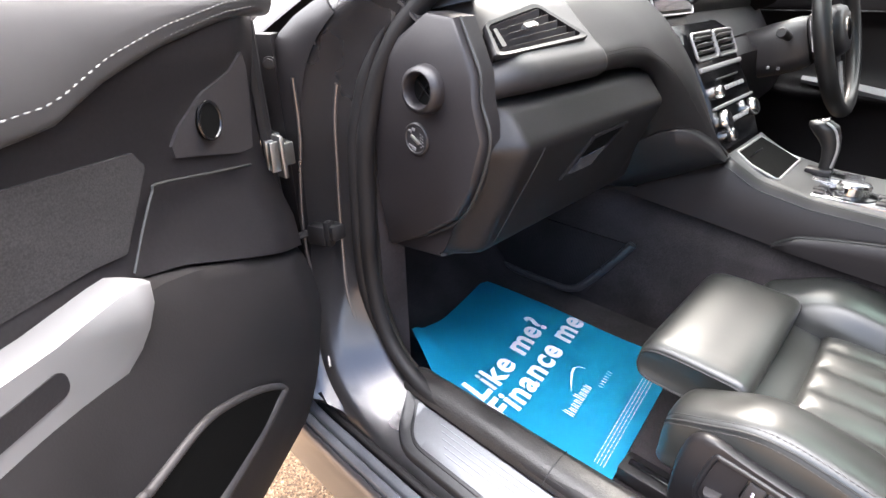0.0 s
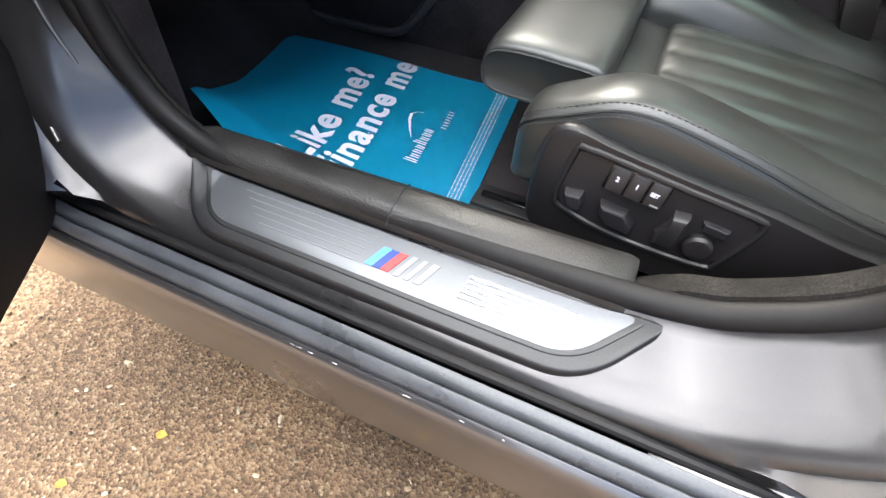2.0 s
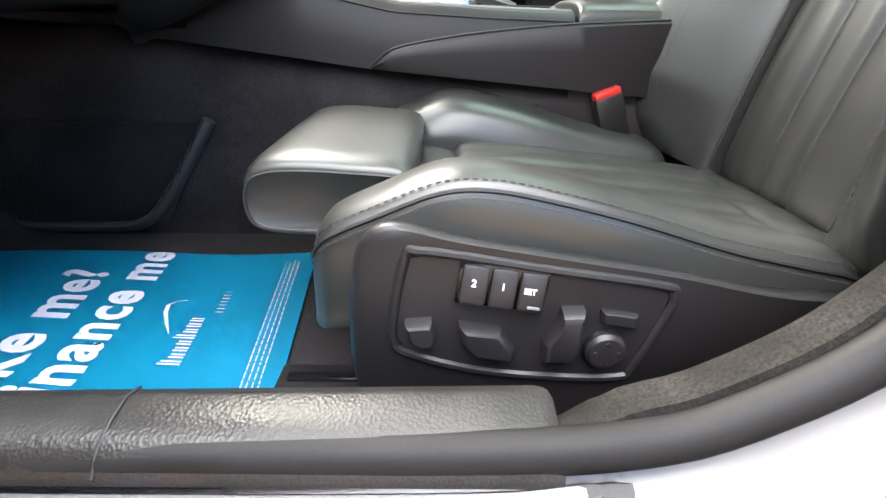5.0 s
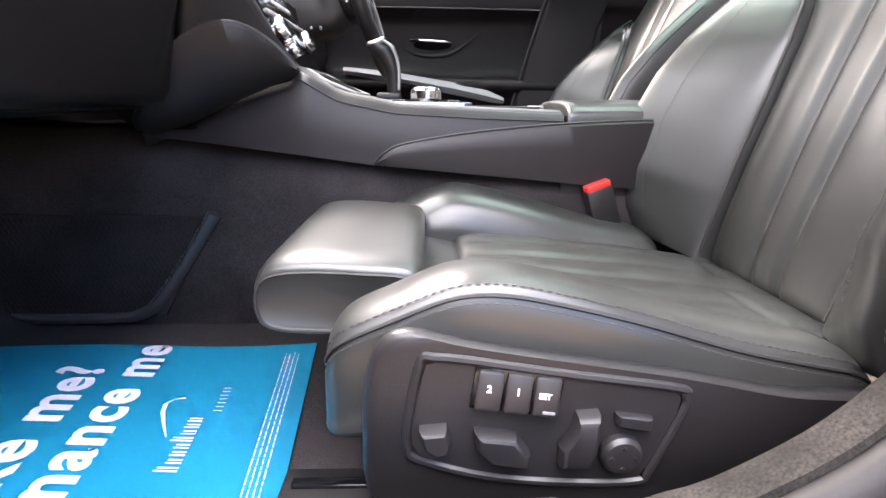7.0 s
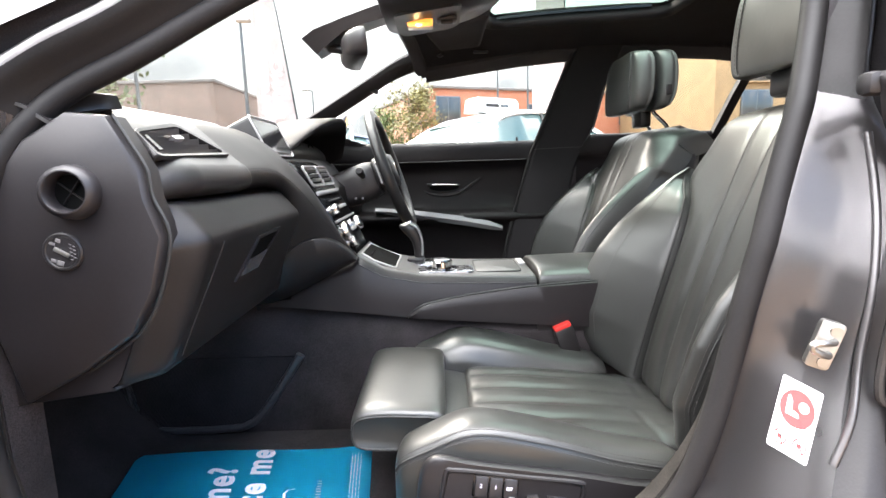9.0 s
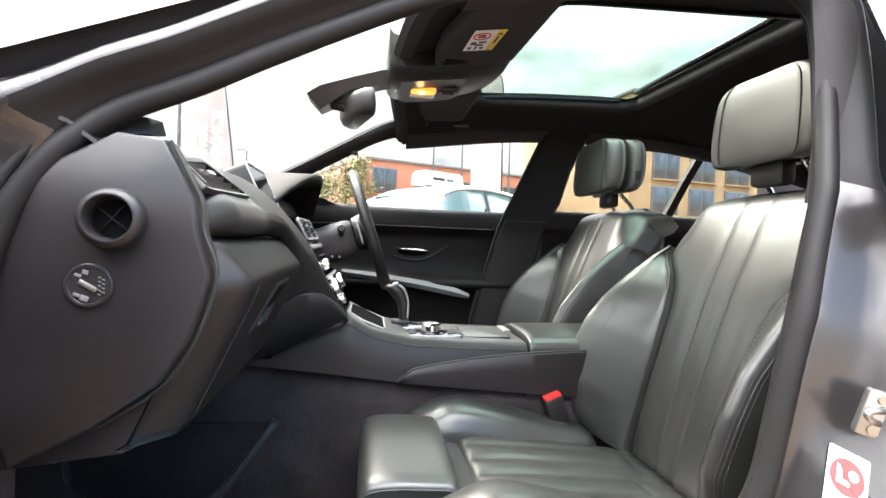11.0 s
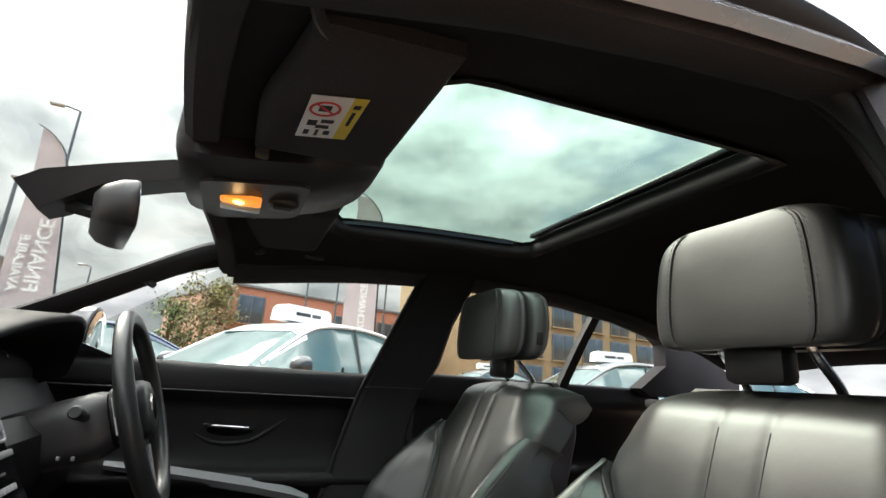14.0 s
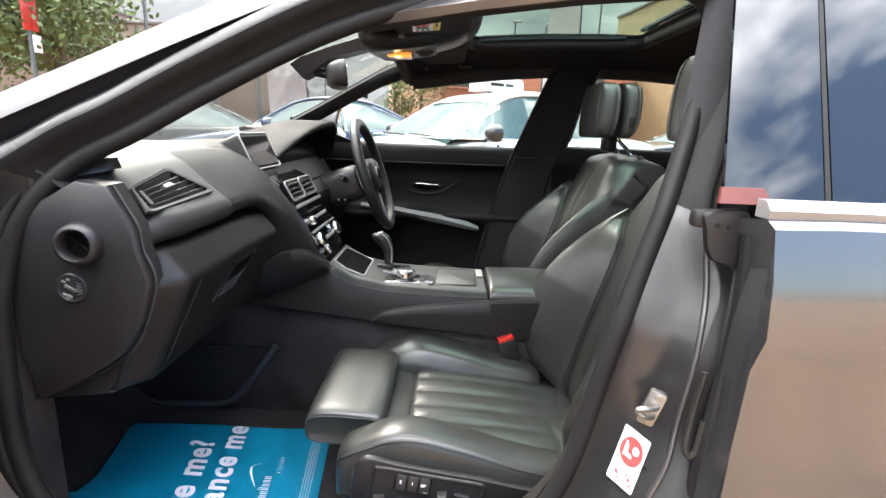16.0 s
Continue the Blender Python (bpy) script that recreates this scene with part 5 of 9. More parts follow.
    for q, k in ((0.266, 0.992), (0.270, 0.975)):
        rings.append([P(cx + (a - cx) * k, q, cz + (b - cz) * (1 - (1 - k) * 2.2)) for a, b in outline])
    loft(cov, rings)
    side_cover = part("side_cover", cov, PLASTIC, S, "black grained side cover with seat switches", smooth=50)
    if with_switches:
        bz = [(-0.0915, 0.4755), (-0.083, 0.4770), (-0.058, 0.4745), (0.009, 0.4640), (0.090, 0.4525), (0.0985, 0.446), (0.0975, 0.432), (0.080, 0.384), (0.070, 0.3730), (0.02, 0.3725), (-0.041, 0.3785), (-0.094, 0.3940), (-0.1020, 0.406), (-0.1025, 0.4175), (-0.098, 0.449)]
        bez = [Vector(P(a, 0.271, b)) for a, b in bz]
        part("bezel", tube(bmesh.new(), catmull(bez, 90, closed=True), 0.0036, 8, closed=True), PLASTIC, side_cover)
        inner = [(a * 0.965 + 0.035 * 0.0, 0.416 + (b - 0.416) * 0.94) for a, b in bz]
        part("switch_panel", loft(bmesh.new(), [[P(a, q, b) for a, b in inner] for q in (0.262, 0.2715)]), PLASTIC_SOFT, side_cover, smooth=0)
        part("button_well", block(bmesh.new(), (0.064, 0.003, 0.033), P(-0.0242, 0.2722, 0.4505), 0.0012, (0, 7.5, 0)), GLOSS_BLACK, side_cover)
        for k, word in enumerate(("2", "1", "SET")):
            c = P(-0.0445 + 0.0203 * k, 0.2745, 0.4540 - 0.0027 * k)
            key = part("memory_button", block(bmesh.new(), (0.0190, 0.010, 0.029), c, 0.0028, (12 * o, 7.5, 0)), PLASTIC_SOFT, side_cover, "black memory button")
            sz = 0.0070 if k < 2 else 0.0056
            lettering("numeral" if k < 2 else "legend", word, sz, pose(c.x - (0.0023 if k < 2 else 0.0062), c.y + o * 0.0056, c.z + 0.0012, 90 - 12, 7.5, 0), WHITE_INK, key, 0.0002, 0.0004)
            if k == 2:
                part("status_bar", block(bmesh.new(), (0.009, 0.001, 0.0022), c + Vector((0.001, o * 0.0073, -0.0095)), 0.0004, (12 * o, 7.5, 0)), DULL_SILVER, key)
        # four rocker switches and the round lumbar pad
        sw1 = [(-0.0935, 0.4235), (-0.0735, 0.4255), (-0.0700, 0.4130), (-0.0720, 0.4045), (-0.0820, 0.4030), (-0.0905, 0.4095)]
        sw2 = [(-0.0545, 0.4225), (-0.0235, 0.4190), (-0.0120, 0.4025), (-0.0130, 0.3925), (-0.0425, 0.3965), (-0.0525, 0.4080)]
        sw3 = [(0.0190, 0.4355), (0.0355, 0.4365), (0.0355, 0.4085), (0.0310, 0.3915), (0.0085, 0.3915), (0.0080, 0.4080), (0.0160, 0.4210)]
        sw4 = [(0.0475, 0.4340), (0.0615, 0.4325), (0.0755, 0.4300), (0.0755, 0.4195), (0.0595, 0.4215), (0.0490, 0.4240)]
        for nm, ol, hh in (("front_height_switch", sw1, 0.012), ("slide_switch", sw2, 0.013), ("recline_switch", sw3, 0.014), ("width_switch", sw4, 0.006)):
            cx, cz = sum(a for a, _ in ol) / len(ol), sum(b for _, b in ol) / len(ol)
            rings = [[P(cx + (a - cx) * k, q, cz + (b - cz) * k) for a, b in ol] for q, k in ((0.268, 1.0), (0.272 + hh * 0.55, 0.97), (0.272 + hh * 0.9, 0.84), (0.272 + hh, 0.70))]
            part(nm, loft(bmesh.new(), rings), PLASTIC_SOFT, side_cover, "dark grey seat switch", smooth=30)
        c = P(0.0545, 0.272, 0.4005)
        pad = part("lumbar_pad", tube(bmesh.new(), [c, c + Vector((0, o * 0.006, 0)), c + Vector((0, o * 0.009, 0)), c + Vector((0, o * 0.0095, 0))], [0.0155, 0.0152, 0.0125, 0.010], 28), PLASTIC_SOFT, side_cover, "round lumbar control pad")
        for a in range(4):
            d = 0.0085
            part("arrow_mark", block(bmesh.new(), (0.003, 0.001, 0.003), c + Vector((d * math.cos(a * math.pi / 2), o * 0.0097, d * math.sin(a * math.pi / 2))), 0.0004, (0, 45, 0)), PLASTIC, pad)
    return S


def thing_part_rest(S, B, P, o, fwd):
    zs = [(1.045, 0.100, 0.0), (1.049, 0.116, 0.25), (1.060, 0.124, 0.6), (1.085, 0.128, 0.9), (1.12, 0.128, 1.0), (1.165, 0.124, 0.95), (1.195, 0.116, 0.75), (1.210, 0.100, 0.45), (1.216, 0.08, 0.2)]
    zs = [tuple(v) for v in catmull(zs, 26)]
    def half_rest(name, x_of, deep, grow, label):
        rings = []
        for z, w, k in zs:
            xf, w = x_of(z, k), w * grow
            t = deep * (0.55 + 0.45 * k)
            ring = [(xf + 0.026, -w), (xf + 0.008, -w * 0.94), (xf, -w * 0.74), (xf + 0.001, 0), (xf, w * 0.74), (xf + 0.008, w * 0.94), (xf + 0.026, w), (xf + t * 0.75, w), (xf + t * 0.97, w * 0.93), (xf + t, 0), (xf + t * 0.97, -w * 0.93), (xf + t * 0.75, -w)]
            rings.append([P(q.x, q.y, z) for q in catmull([(a, b, 0) for a, b in ring], 48, closed=True)])
        return part(name, loft(bmesh.new(), rings), LEATHER, S, label, smooth=70)
    hr = half_rest("headrest", lambda z, k: 0.500 - fwd - 0.006 * k + 0.049 * (z - 1.13), 0.060, 1.13, "black leather head restraint with stitched seams")
    half_rest("headrest_shell", lambda z, k: 0.5625 - fwd + 0.004 * k + 0.049 * (z - 1.13), 0.052, 1.15, "rear half of the head restraint")
    for q in (-0.80, 0.80):
        line = [P(0.500 - fwd - 0.006 * k + 0.049 * (z - 1.13) - 0.0012, w * q, z) for z, w, k in zs[3:-2]]
        part("seam", tube(bmesh.new(), line, 0.0011, 5), BLACK_INK, hr)
        st = bmesh.new()
        for d in (-0.005, 0.005):
            stitches(st, [p + Vector((-0.0006, d, 0)) for p in line])
        part("stitching", st, THREAD_DARK, hr)
    part("rest_core", block(bmesh.new(), (0.035, 0.085, 0.05), P(0.535, 0, 1.025), 0.01), PLASTIC, hr, "black guide block")
    for q in (-0.062, 0.062):
        part("headrest_post", tube(bmesh.new(), catmull([B(0.93, -0.05, q), B(1.0, -0.045, q), P(0.548, q, 1.04), P(0.54, q, 1.07)], 16), 0.006, 10), CHROME, S, "chrome headrest post")
    part("release_button", block(bmesh.new(), (0.016, 0.008, 0.030), P(0.590 - fwd, -0.146, 1.095), 0.003), PLASTIC, hr)
    return hr


seat(0.0, -0.362, -1, "black leather passenger seat with its thigh support drawn out", True)
seat(0.02, 0.362, 1, "black leather driver seat behind the steering wheel", False)
# belt buckle beside the passenger seat
buckle = thing("belt_buckle", (0.205, -0.115, 0.42), "black seat belt buckle with a red release button", "belt buckle")
bmat = pose(0.196, -0.152, 0.487, 0, -20, 6)
part("body", moved(block(bmesh.new(), (0.045, 0.024, 0.070), (0, 0, 0), 0.006), bmat), PLASTIC, buckle)
part("release", moved(block(bmesh.new(), (0.041, 0.020, 0.012), (0, 0, 0.037), 0.003), bmat), RED, buckle, "red release button")
part("stalk", tube(bmesh.new(), [(0.205, -0.152, 0.46), (0.225, -0.150, 0.40), (0.24, -0.148, 0.33)], 0.012, 8), RUBBER, buckle)

# ---- dashboard ----
CHROME_DARK = mat("smoked_gloss_flap", (0.16, 0.16, 0.17), 0.25, metal=0.7, vary=0.1)
dashboard = thing("dashboard", (-0.6, 0, 0.6), "black leather-covered dashboard with stitched lower edge", "dashboard")
UP = [(-1.04, 0.905), (-0.92, 0.955), (-0.78, 0.985), (-0.63, 0.992), (-0.545, 0.986), (-0.495, 0.969), (-0.455, 0.938), (-0.427, 0.914), (-0.411, 0.901), (-0.404, 0.888), (-0.407, 0.876), (-0.424, 0.867), (-0.46, 0.862)]


def upper_ring(y):
    out = []
    for k, (x, z) in enumerate(UP):
        a = abs(y)
        side = smooth_step(0.60, 0.70, a) * (0.03 if k > 4 else 0.012)
        tuck = smooth_step(-0.432, -0.395, y)
        x = x + (min(x, -0.49) - 0.012 - x) * tuck if k > 4 else x
        z = z - 0.012 * tuck if k > 4 else z
        out.append(Vector((x - side, y, z - 0.012 * smooth_step(0.62, 0.70, a) + (0.006 * math.cos(y * 2.2) if k < 6 else 0))))
    return out


VENT_C, VENT_N = Vector((-0.445, -0.580, 0.9350)), Vector((0.66, -0.02, 0.75)).normalized()
VENT_A = (Vector((0.16, 1, -0.10)) - VENT_N * Vector((0.16, 1, -0.10)).dot(VENT_N)).normalized()
VENT_B = VENT_N.cross(VENT_A)
VENT_Q = [Vector(q) for q in ((-0.078, -0.046), (0.132, 0.001), (0.056, 0.055), (-0.068, 0.006))]


def in_vent(p):
    q = p - VENT_C
    if abs(q.dot(VENT_N)) > 0.04:
        return False
    u = Vector((q.dot(VENT_A), q.dot(VENT_B)))
    return all((b_ - a_).x * (u - a_).y - (b_ - a_).y * (u - a_).x > 0.0035 * (b_ - a_).length for a_, b_ in zip(VENT_Q, VENT_Q[1:] + VENT_Q[:1]))


rings = [catmull(upper_ring(-0.706 + 0.476 * k / 150), 160) for k in range(151)]
pad = bmesh.new()
loft(pad, rings, loop=False)
bmesh.ops.delete(pad, geom=[f for f in pad.faces if in_vent(f.calc_center_median())], context="FACES")
bmesh.ops.solidify(pad, geom=pad.faces[:], thickness=-0.004)
upper_pad = part("upper_pad", pad, DASH_SKIN, dashboard, "black leather upper pad, pale with sky light", smooth=50)
st = bmesh.new()
for q in (0.0, 0.0055):
    stitches(st, [Vector((-0.4098 - q * 0.9 - 0.03 * smooth_step(0.60, 0.70, abs(y)), y, 0.9035 + q - 0.012 * smooth_step(0.62, 0.70, abs(y)))) for y in [-0.680 + 0.246 * k / 40 for k in range(41)]], 0.005, 0.0035, 0.0007)
part("stitching", st, THREAD_DARK, upper_pad)
# middle and driver's part of the pad, to the far side
rings = []
for k in range(31):
    y = -0.232 + 0.92 * k / 30
    r = upper_ring(y)
    rings.append(catmull(r, 60))
pad = bmesh.new()
loft(pad, rings, loop=False)
bmesh.ops.solidify(pad, geom=pad.faces[:], thickness=-0.004)
part("far_pad", pad, DASH_SKIN, dashboard, smooth=50)
# glovebox side: upper trim band and lid
GL = [(-0.448, 0.8605), (-0.425, 0.860), (-0.408, 0.856), (-0.401, 0.851), (-0.375, 0.8205), (-0.3705, 0.814), (-0.3705, 0.808), (-0.374, 0.796), (-0.436, 0.655), (-0.441, 0.647), (-0.450, 0.641), (-0.47, 0.638), (-0.55, 0.628), (-0.62, 0.620), (-0.75, 0.64)]


def glove_ring(y):
    e = smooth_step(-0.660, -0.700, y) * 0.5 + 0.5 * min(1.0, max(0.0, (-0.660 - y) / 0.04))
    i = smooth_step(-0.275, -0.228, y)
    out = []
    for k, (x, z) in enumerate(GL):
        dx = -0.040 * e if 3 <= k < 11 else -0.012 * e
        out.append(Vector((x + dx - (0.030 * i if k < 8 else 0.0), y, z - 0.012 * i * (k < 7) - 0.006 * e * (k in (4, 5)))))
    return out


rings = [even(glove_ring(-0.700 + 0.476 * k / 96), 90) for k in range(97)]
gb = bmesh.new()
loft(gb, rings, loop=False)
bmesh.ops.solidify(gb, geom=gb.faces[:], thickness=-0.004)
glovebox = part("glovebox", gb, DASH_SKIN, dashboard, "black glovebox lid with a slanting handle", smooth=60)
endp = even(glove_ring(-0.700), 60)
part("glovebox_end", loft(bmesh.new(), [[(p.x - 0.002, q, p.z) for p in endp] for q in (-0.699, -0.66)]), PLASTIC_SOFT, dashboard, smooth=0)
# Block added inside the dash to stop daylight leaking through.
part("dash_light_block", loft(bmesh.new(), [[(-1.02, y, 0.62), (-0.50, y, 0.632), (-0.455, y, 0.68), (-0.44, y, 0.84), (-0.50, y, 0.93), (-0.70, y, 0.965), (-0.95, y, 0.92)] for y in (-0.672, 0.672)]), PLASTIC, dashboard, smooth=0)
hp = [(-0.531, 0.738), (-0.525, 0.732), (-0.458, 0.733), (-0.446, 0.740), (-0.398, 0.790), (-0.398, 0.797), (-0.406, 0.799), (-0.488, 0.796), (-0.499, 0.790)]
hp = [(p.x, p.y) for p in catmull([(y, z, 0) for y, z in hp], 45, closed=True)]
gx = lambda z: interp(z, [0.655, 0.796, 0.808], [-0.436, -0.374, -0.3705])
hp_in = [(-0.459 + (y + 0.459) * 0.88, 0.766 + (z - 0.766) * 0.84) for y, z in hp]
recess = part("handle_recess", loft(bmesh.new(), [[(gx(z) - 0.002, y, z) for y, z in hp], [(gx(z) + 0.0035, y, z) for y, z in hp], [(gx(z) + 0.004, y, z) for y, z in hp_in], [(gx(z) - 0.0015, y, z) for y, z in hp_in]], cap=False), PLASTIC_SOFT, glovebox, "rim of the handle recess", smooth=35)
part("recess_back", loft(bmesh.new(), [[(gx(z) + q, y, z) for y, z in hp_in] for q in (-0.003, 0.0008)]), HOLLOW_SHADE, recess, smooth=0)
flap = [(-0.519, 0.7395), (-0.459, 0.7395), (-0.441, 0.757), (-0.433, 0.7655), (-0.502, 0.762)]
part("handle", loft(bmesh.new(), [[(gx(z) + q - 0.12 * (z - 0.7395), y, z) for y, z in flap] for q in (0.0, 0.0075)]), CHROME_DARK, recess, "glossy handle flap", smooth=20)
part("lid_gap", tube(bmesh.new(), [Vector((gx(z) + 0.0003, -0.628 - 0.10 * (0.80 - z), z)) for z in (0.806, 0.796, 0.75, 0.70, 0.66)], 0.0012, 5), BLACK_INK, glovebox)
# end cap with the round vent and the key switch
EC = [(-0.467, 0.953), (-0.452, 0.925), (-0.436, 0.893), (-0.433, 0.862), (-0.419, 0.818), (-0.436, 0.755), (-0.466, 0.705), (-0.53, 0.66), (-0.602, 0.623), (-0.622, 0.70), (-0.622, 0.80), (-0.605, 0.88), (-0.56, 0.93), (-0.51, 0.958)]
cap = bmesh.new()
EC = [(x + 0.018, z + 0.006) for x, z in EC]
rings = [[(x, -0.675, z) for x, z in EC], [(x, -0.706, z) for x, z in EC]]
cx, cz = -0.512, 0.806
for q, k in ((-0.7125, 0.99), (-0.7150, 0.965)):
    rings.append([(cx + (x - cx) * k, q, cz + (z - cz) * k) for x, z in EC])
loft(cap, rings)
part("end_cap", cap, PLASTIC_SOFT, dashboard, "black plastic end cap with a round air duct", smooth=40)
part("cap_gap", tube(bmesh.new(), catmull([(x + 0.003, -0.7035, z) for x, z in EC[:8]], 40), 0.0022, 6), BLACK_INK, dashboard)


def lathe(c, axis, prof, n=36):
    """Turned rings about an axis: prof of (along, radius)."""
    axis = Vector(axis).normalized()
    u = axis.orthogonal().normalized()
    v = axis.cross(u)
    return [[Vector(c) + axis * h + r * (math.cos(2 * math.pi * k / n) * u + math.sin(2 * math.pi * k / n) * v) for k in range(n)] for h, r in prof]


vent_way = (0.10, -1, 0.04)
rv = part("round_duct", loft(bmesh.new(), lathe((-0.491, -0.7160, 0.877), vent_way, ((-0.002, 0.0304), (0.007, 0.0297), (0.017, 0.0276), (0.0195, 0.0219), (0.0195, 0.0234), (0.016, 0.0206), (0.006, 0.0192), (-0.002, 0.0189))), cap=False), PLASTIC_SOFT, dashboard, "round side window air duct", smooth=60)
part("duct_throat", loft(bmesh.new(), lathe((-0.491, -0.7160, 0.877), vent_way, ((-0.003, 0.0196), (0.0015, 0.0192)))), HOLLOW_SHADE, rv)
for a in (38, -52):
    part("duct_vane", block(bmesh.new(), (0.035, 0.004, 0.0010), (-0.491, -0.7195, 0.877), 0.0004, (0, a, 0)), RUBBER, rv)
ks = part("airbag_switch", loft(bmesh.new(), lathe((-0.512, -0.7155, 0.811), (0.04, -1, 0), ((-0.002, 0.0219), (0.0025, 0.0219), (0.004, 0.0206), (0.004, 0.0181), (0.003, 0.0172)))), PLASTIC, dashboard, "round airbag key switch with white marks")
part("key_slot", block(bmesh.new(), (0.018, 0.003, 0.005), (-0.512, -0.7195, 0.811), 0.001, (0, 30, 0)), STEEL, ks)
marks = [(-0.0090, 0.0100, 0.0065, 0.0032), (-0.0022, 0.0132, 0.0055, 0.0042), (-0.0098, -0.0090, 0.0060, 0.0034), (-0.0028, -0.0122, 0.0080, 0.0056)]
marks += [(0.0108 + 0.0036 * (k % 2), 0.0084 - 0.0021 * k, 0.0030, 0.0011) for k in range(9)]
for dx, dz, w, h in marks:
    part("printed_mark", block(bmesh.new(), (w, 0.001, h), (-0.512 + dx, -0.7197, 0.811 + dz), 0.0004, (0, 20, 0)), DULL_SILVER, ks)


def air_vent(c, w, h, normal, along, slats, parent, label, quad=None):
    """A slatted air vent: rim, throat coloured as shade, slats across and a thumb tab; quad gives the corners of one
    that is not square.
    """
    n = Vector(normal).normalized()
    a = (Vector(along) - n * Vector(along).dot(n)).normalized()
    b = n.cross(a)
    c = Vector(c)
    deep = 0.014 if quad else 0.0
    quad = quad or [Vector((-w / 2, -h / 2)), Vector((w / 2, -h / 2)), Vector((w / 2, h / 2)), Vector((-w / 2, h / 2))]

    def at(p, q, d=0.0):
        u = (quad[0] * (1 - p) + quad[1] * (1 + p)) * (1 - q) / 4 + (quad[3] * (1 - p) + quad[2] * (1 + p)) * (1 + q) / 4
        return c + a * u.x + b * u.y + n * d
    o, i_ = rounded(2.06, 2.14, 0.22), rounded(1.86, 1.74, 0.16)
    v = part("air_vent", loft(bmesh.new(), [[at(x, y, -0.003) for x, y in o], [at(x, y, 0.0015) for x, y in o], [at(x * 0.985, y * 0.97, 0.0035) for x, y in o], [at(x, y, 0.0025) for x, y in i_], [at(x, y, -0.004 - deep) for x, y in i_]], cap=False), PLASTIC_SOFT, parent, label, smooth=40)
    part("throat", loft(bmesh.new(), [[at(x, y, d - deep) for x, y in rounded(1.9, 1.8, 0.16)] for d in (-0.012, -0.004 if deep else 0.001)]), HOLLOW_SHADE, v, smooth=0)
    for k in range(slats):
        q = -0.87 + 1.74 * (k + 0.5) / slats
        e, d0 = 0.62 / slats, (-0.008 if deep else -0.001)
        part("slat", loft(bmesh.new(), [[at(s * 0.92, q + y, d) for y, d in ((-e, d0 - 0.003), (e * 0.75, d0 + 0.0095), (e, d0 + 0.0085), (-e * 0.7, d0 - 0.004))] for s in (-1, 1)]), SLAT, v, smooth=0)
    part("thumb_tab", loft(bmesh.new(), [[at(x, y, d) for x, y in rounded(0.34, 0.24, 0.05, cx=0.10, cy=0.18)] for d in (-0.002, 0.0050)]), SATIN, v, "silver tab")
    if deep:
        part("thumb_wheel", loft(bmesh.new(), [[at(x, y, d) for x, y in rounded(0.10, 1.1, 0.03, cx=-0.80)] for d in (-0.008, 0.003)]), PLASTIC, v)
    return v


air_vent(VENT_C, 0, 0, VENT_N, VENT_A, 5, dashboard, "slatted passenger air vent with a silver tab", VENT_Q)
# A-post speaker pod at the foot of the windscreen pillar
part("pillar_pod", loft(bmesh.new(), [[(-0.60, -0.688, 0.945), (-0.53, -0.685, 0.962), (-0.485, -0.66, 0.972), (-0.478, -0.63, 0.975), (-0.52, -0.605, 0.978), (-0.64, -0.60, 0.975)], [(-0.62, -0.684, 0.975), (-0.53, -0.678, 0.985), (-0.487, -0.655, 0.990), (-0.482, -0.632, 0.991), (-0.53, -0.61, 0.998), (-0.66, -0.605, 1.0)], [(-0.66, -0.67, 1.02), (-0.60, -0.662, 1.012), (-0.56, -0.648, 1.006), (-0.56, -0.632, 1.004), (-0.60, -0.615, 1.01), (-0.70, -0.61, 1.02)]]), PLASTIC, dashboard, "black pod at the foot of the pillar", smooth=60)
# the pad's rounded edge sweeps down beside the centre stack to the console
SWEEP = (((-0.545, -0.434, 0.989), (-0.4055, -0.434, 0.8930), (-0.424, -0.434, 0.867)), ((-0.545, -0.36, 0.991), (-0.4045, -0.380, 0.894), (-0.420, -0.372, 0.867)), ((-0.545, -0.285, 0.992), (-0.403, -0.335, 0.894), (-0.413, -0.322, 0.866)),
         ((-0.540, -0.205, 0.990), (-0.397, -0.290, 0.888), (-0.406, -0.284, 0.861)), ((-0.512, -0.150, 0.981), (-0.388, -0.248, 0.870), (-0.398, -0.256, 0.840)), ((-0.462, -0.133, 0.946), (-0.374, -0.212, 0.842), (-0.397, -0.236, 0.798)),
         ((-0.408, -0.131, 0.888), (-0.355, -0.184, 0.805), (-0.408, -0.222, 0.750)), ((-0.368, -0.131, 0.830), (-0.334, -0.162, 0.765), (-0.418, -0.206, 0.706)), ((-0.335, -0.130, 0.768), (-0.310, -0.143, 0.724), (-0.430, -0.182, 0.664)),
         ((-0.303, -0.128, 0.706), (-0.287, -0.131, 0.694), (-0.450, -0.160, 0.622)))
tops_, seams_, foots_ = (catmull([Vector(r[k]) for r in SWEEP], 80) for k in range(3))
fl = bmesh.new()
for_fl = []
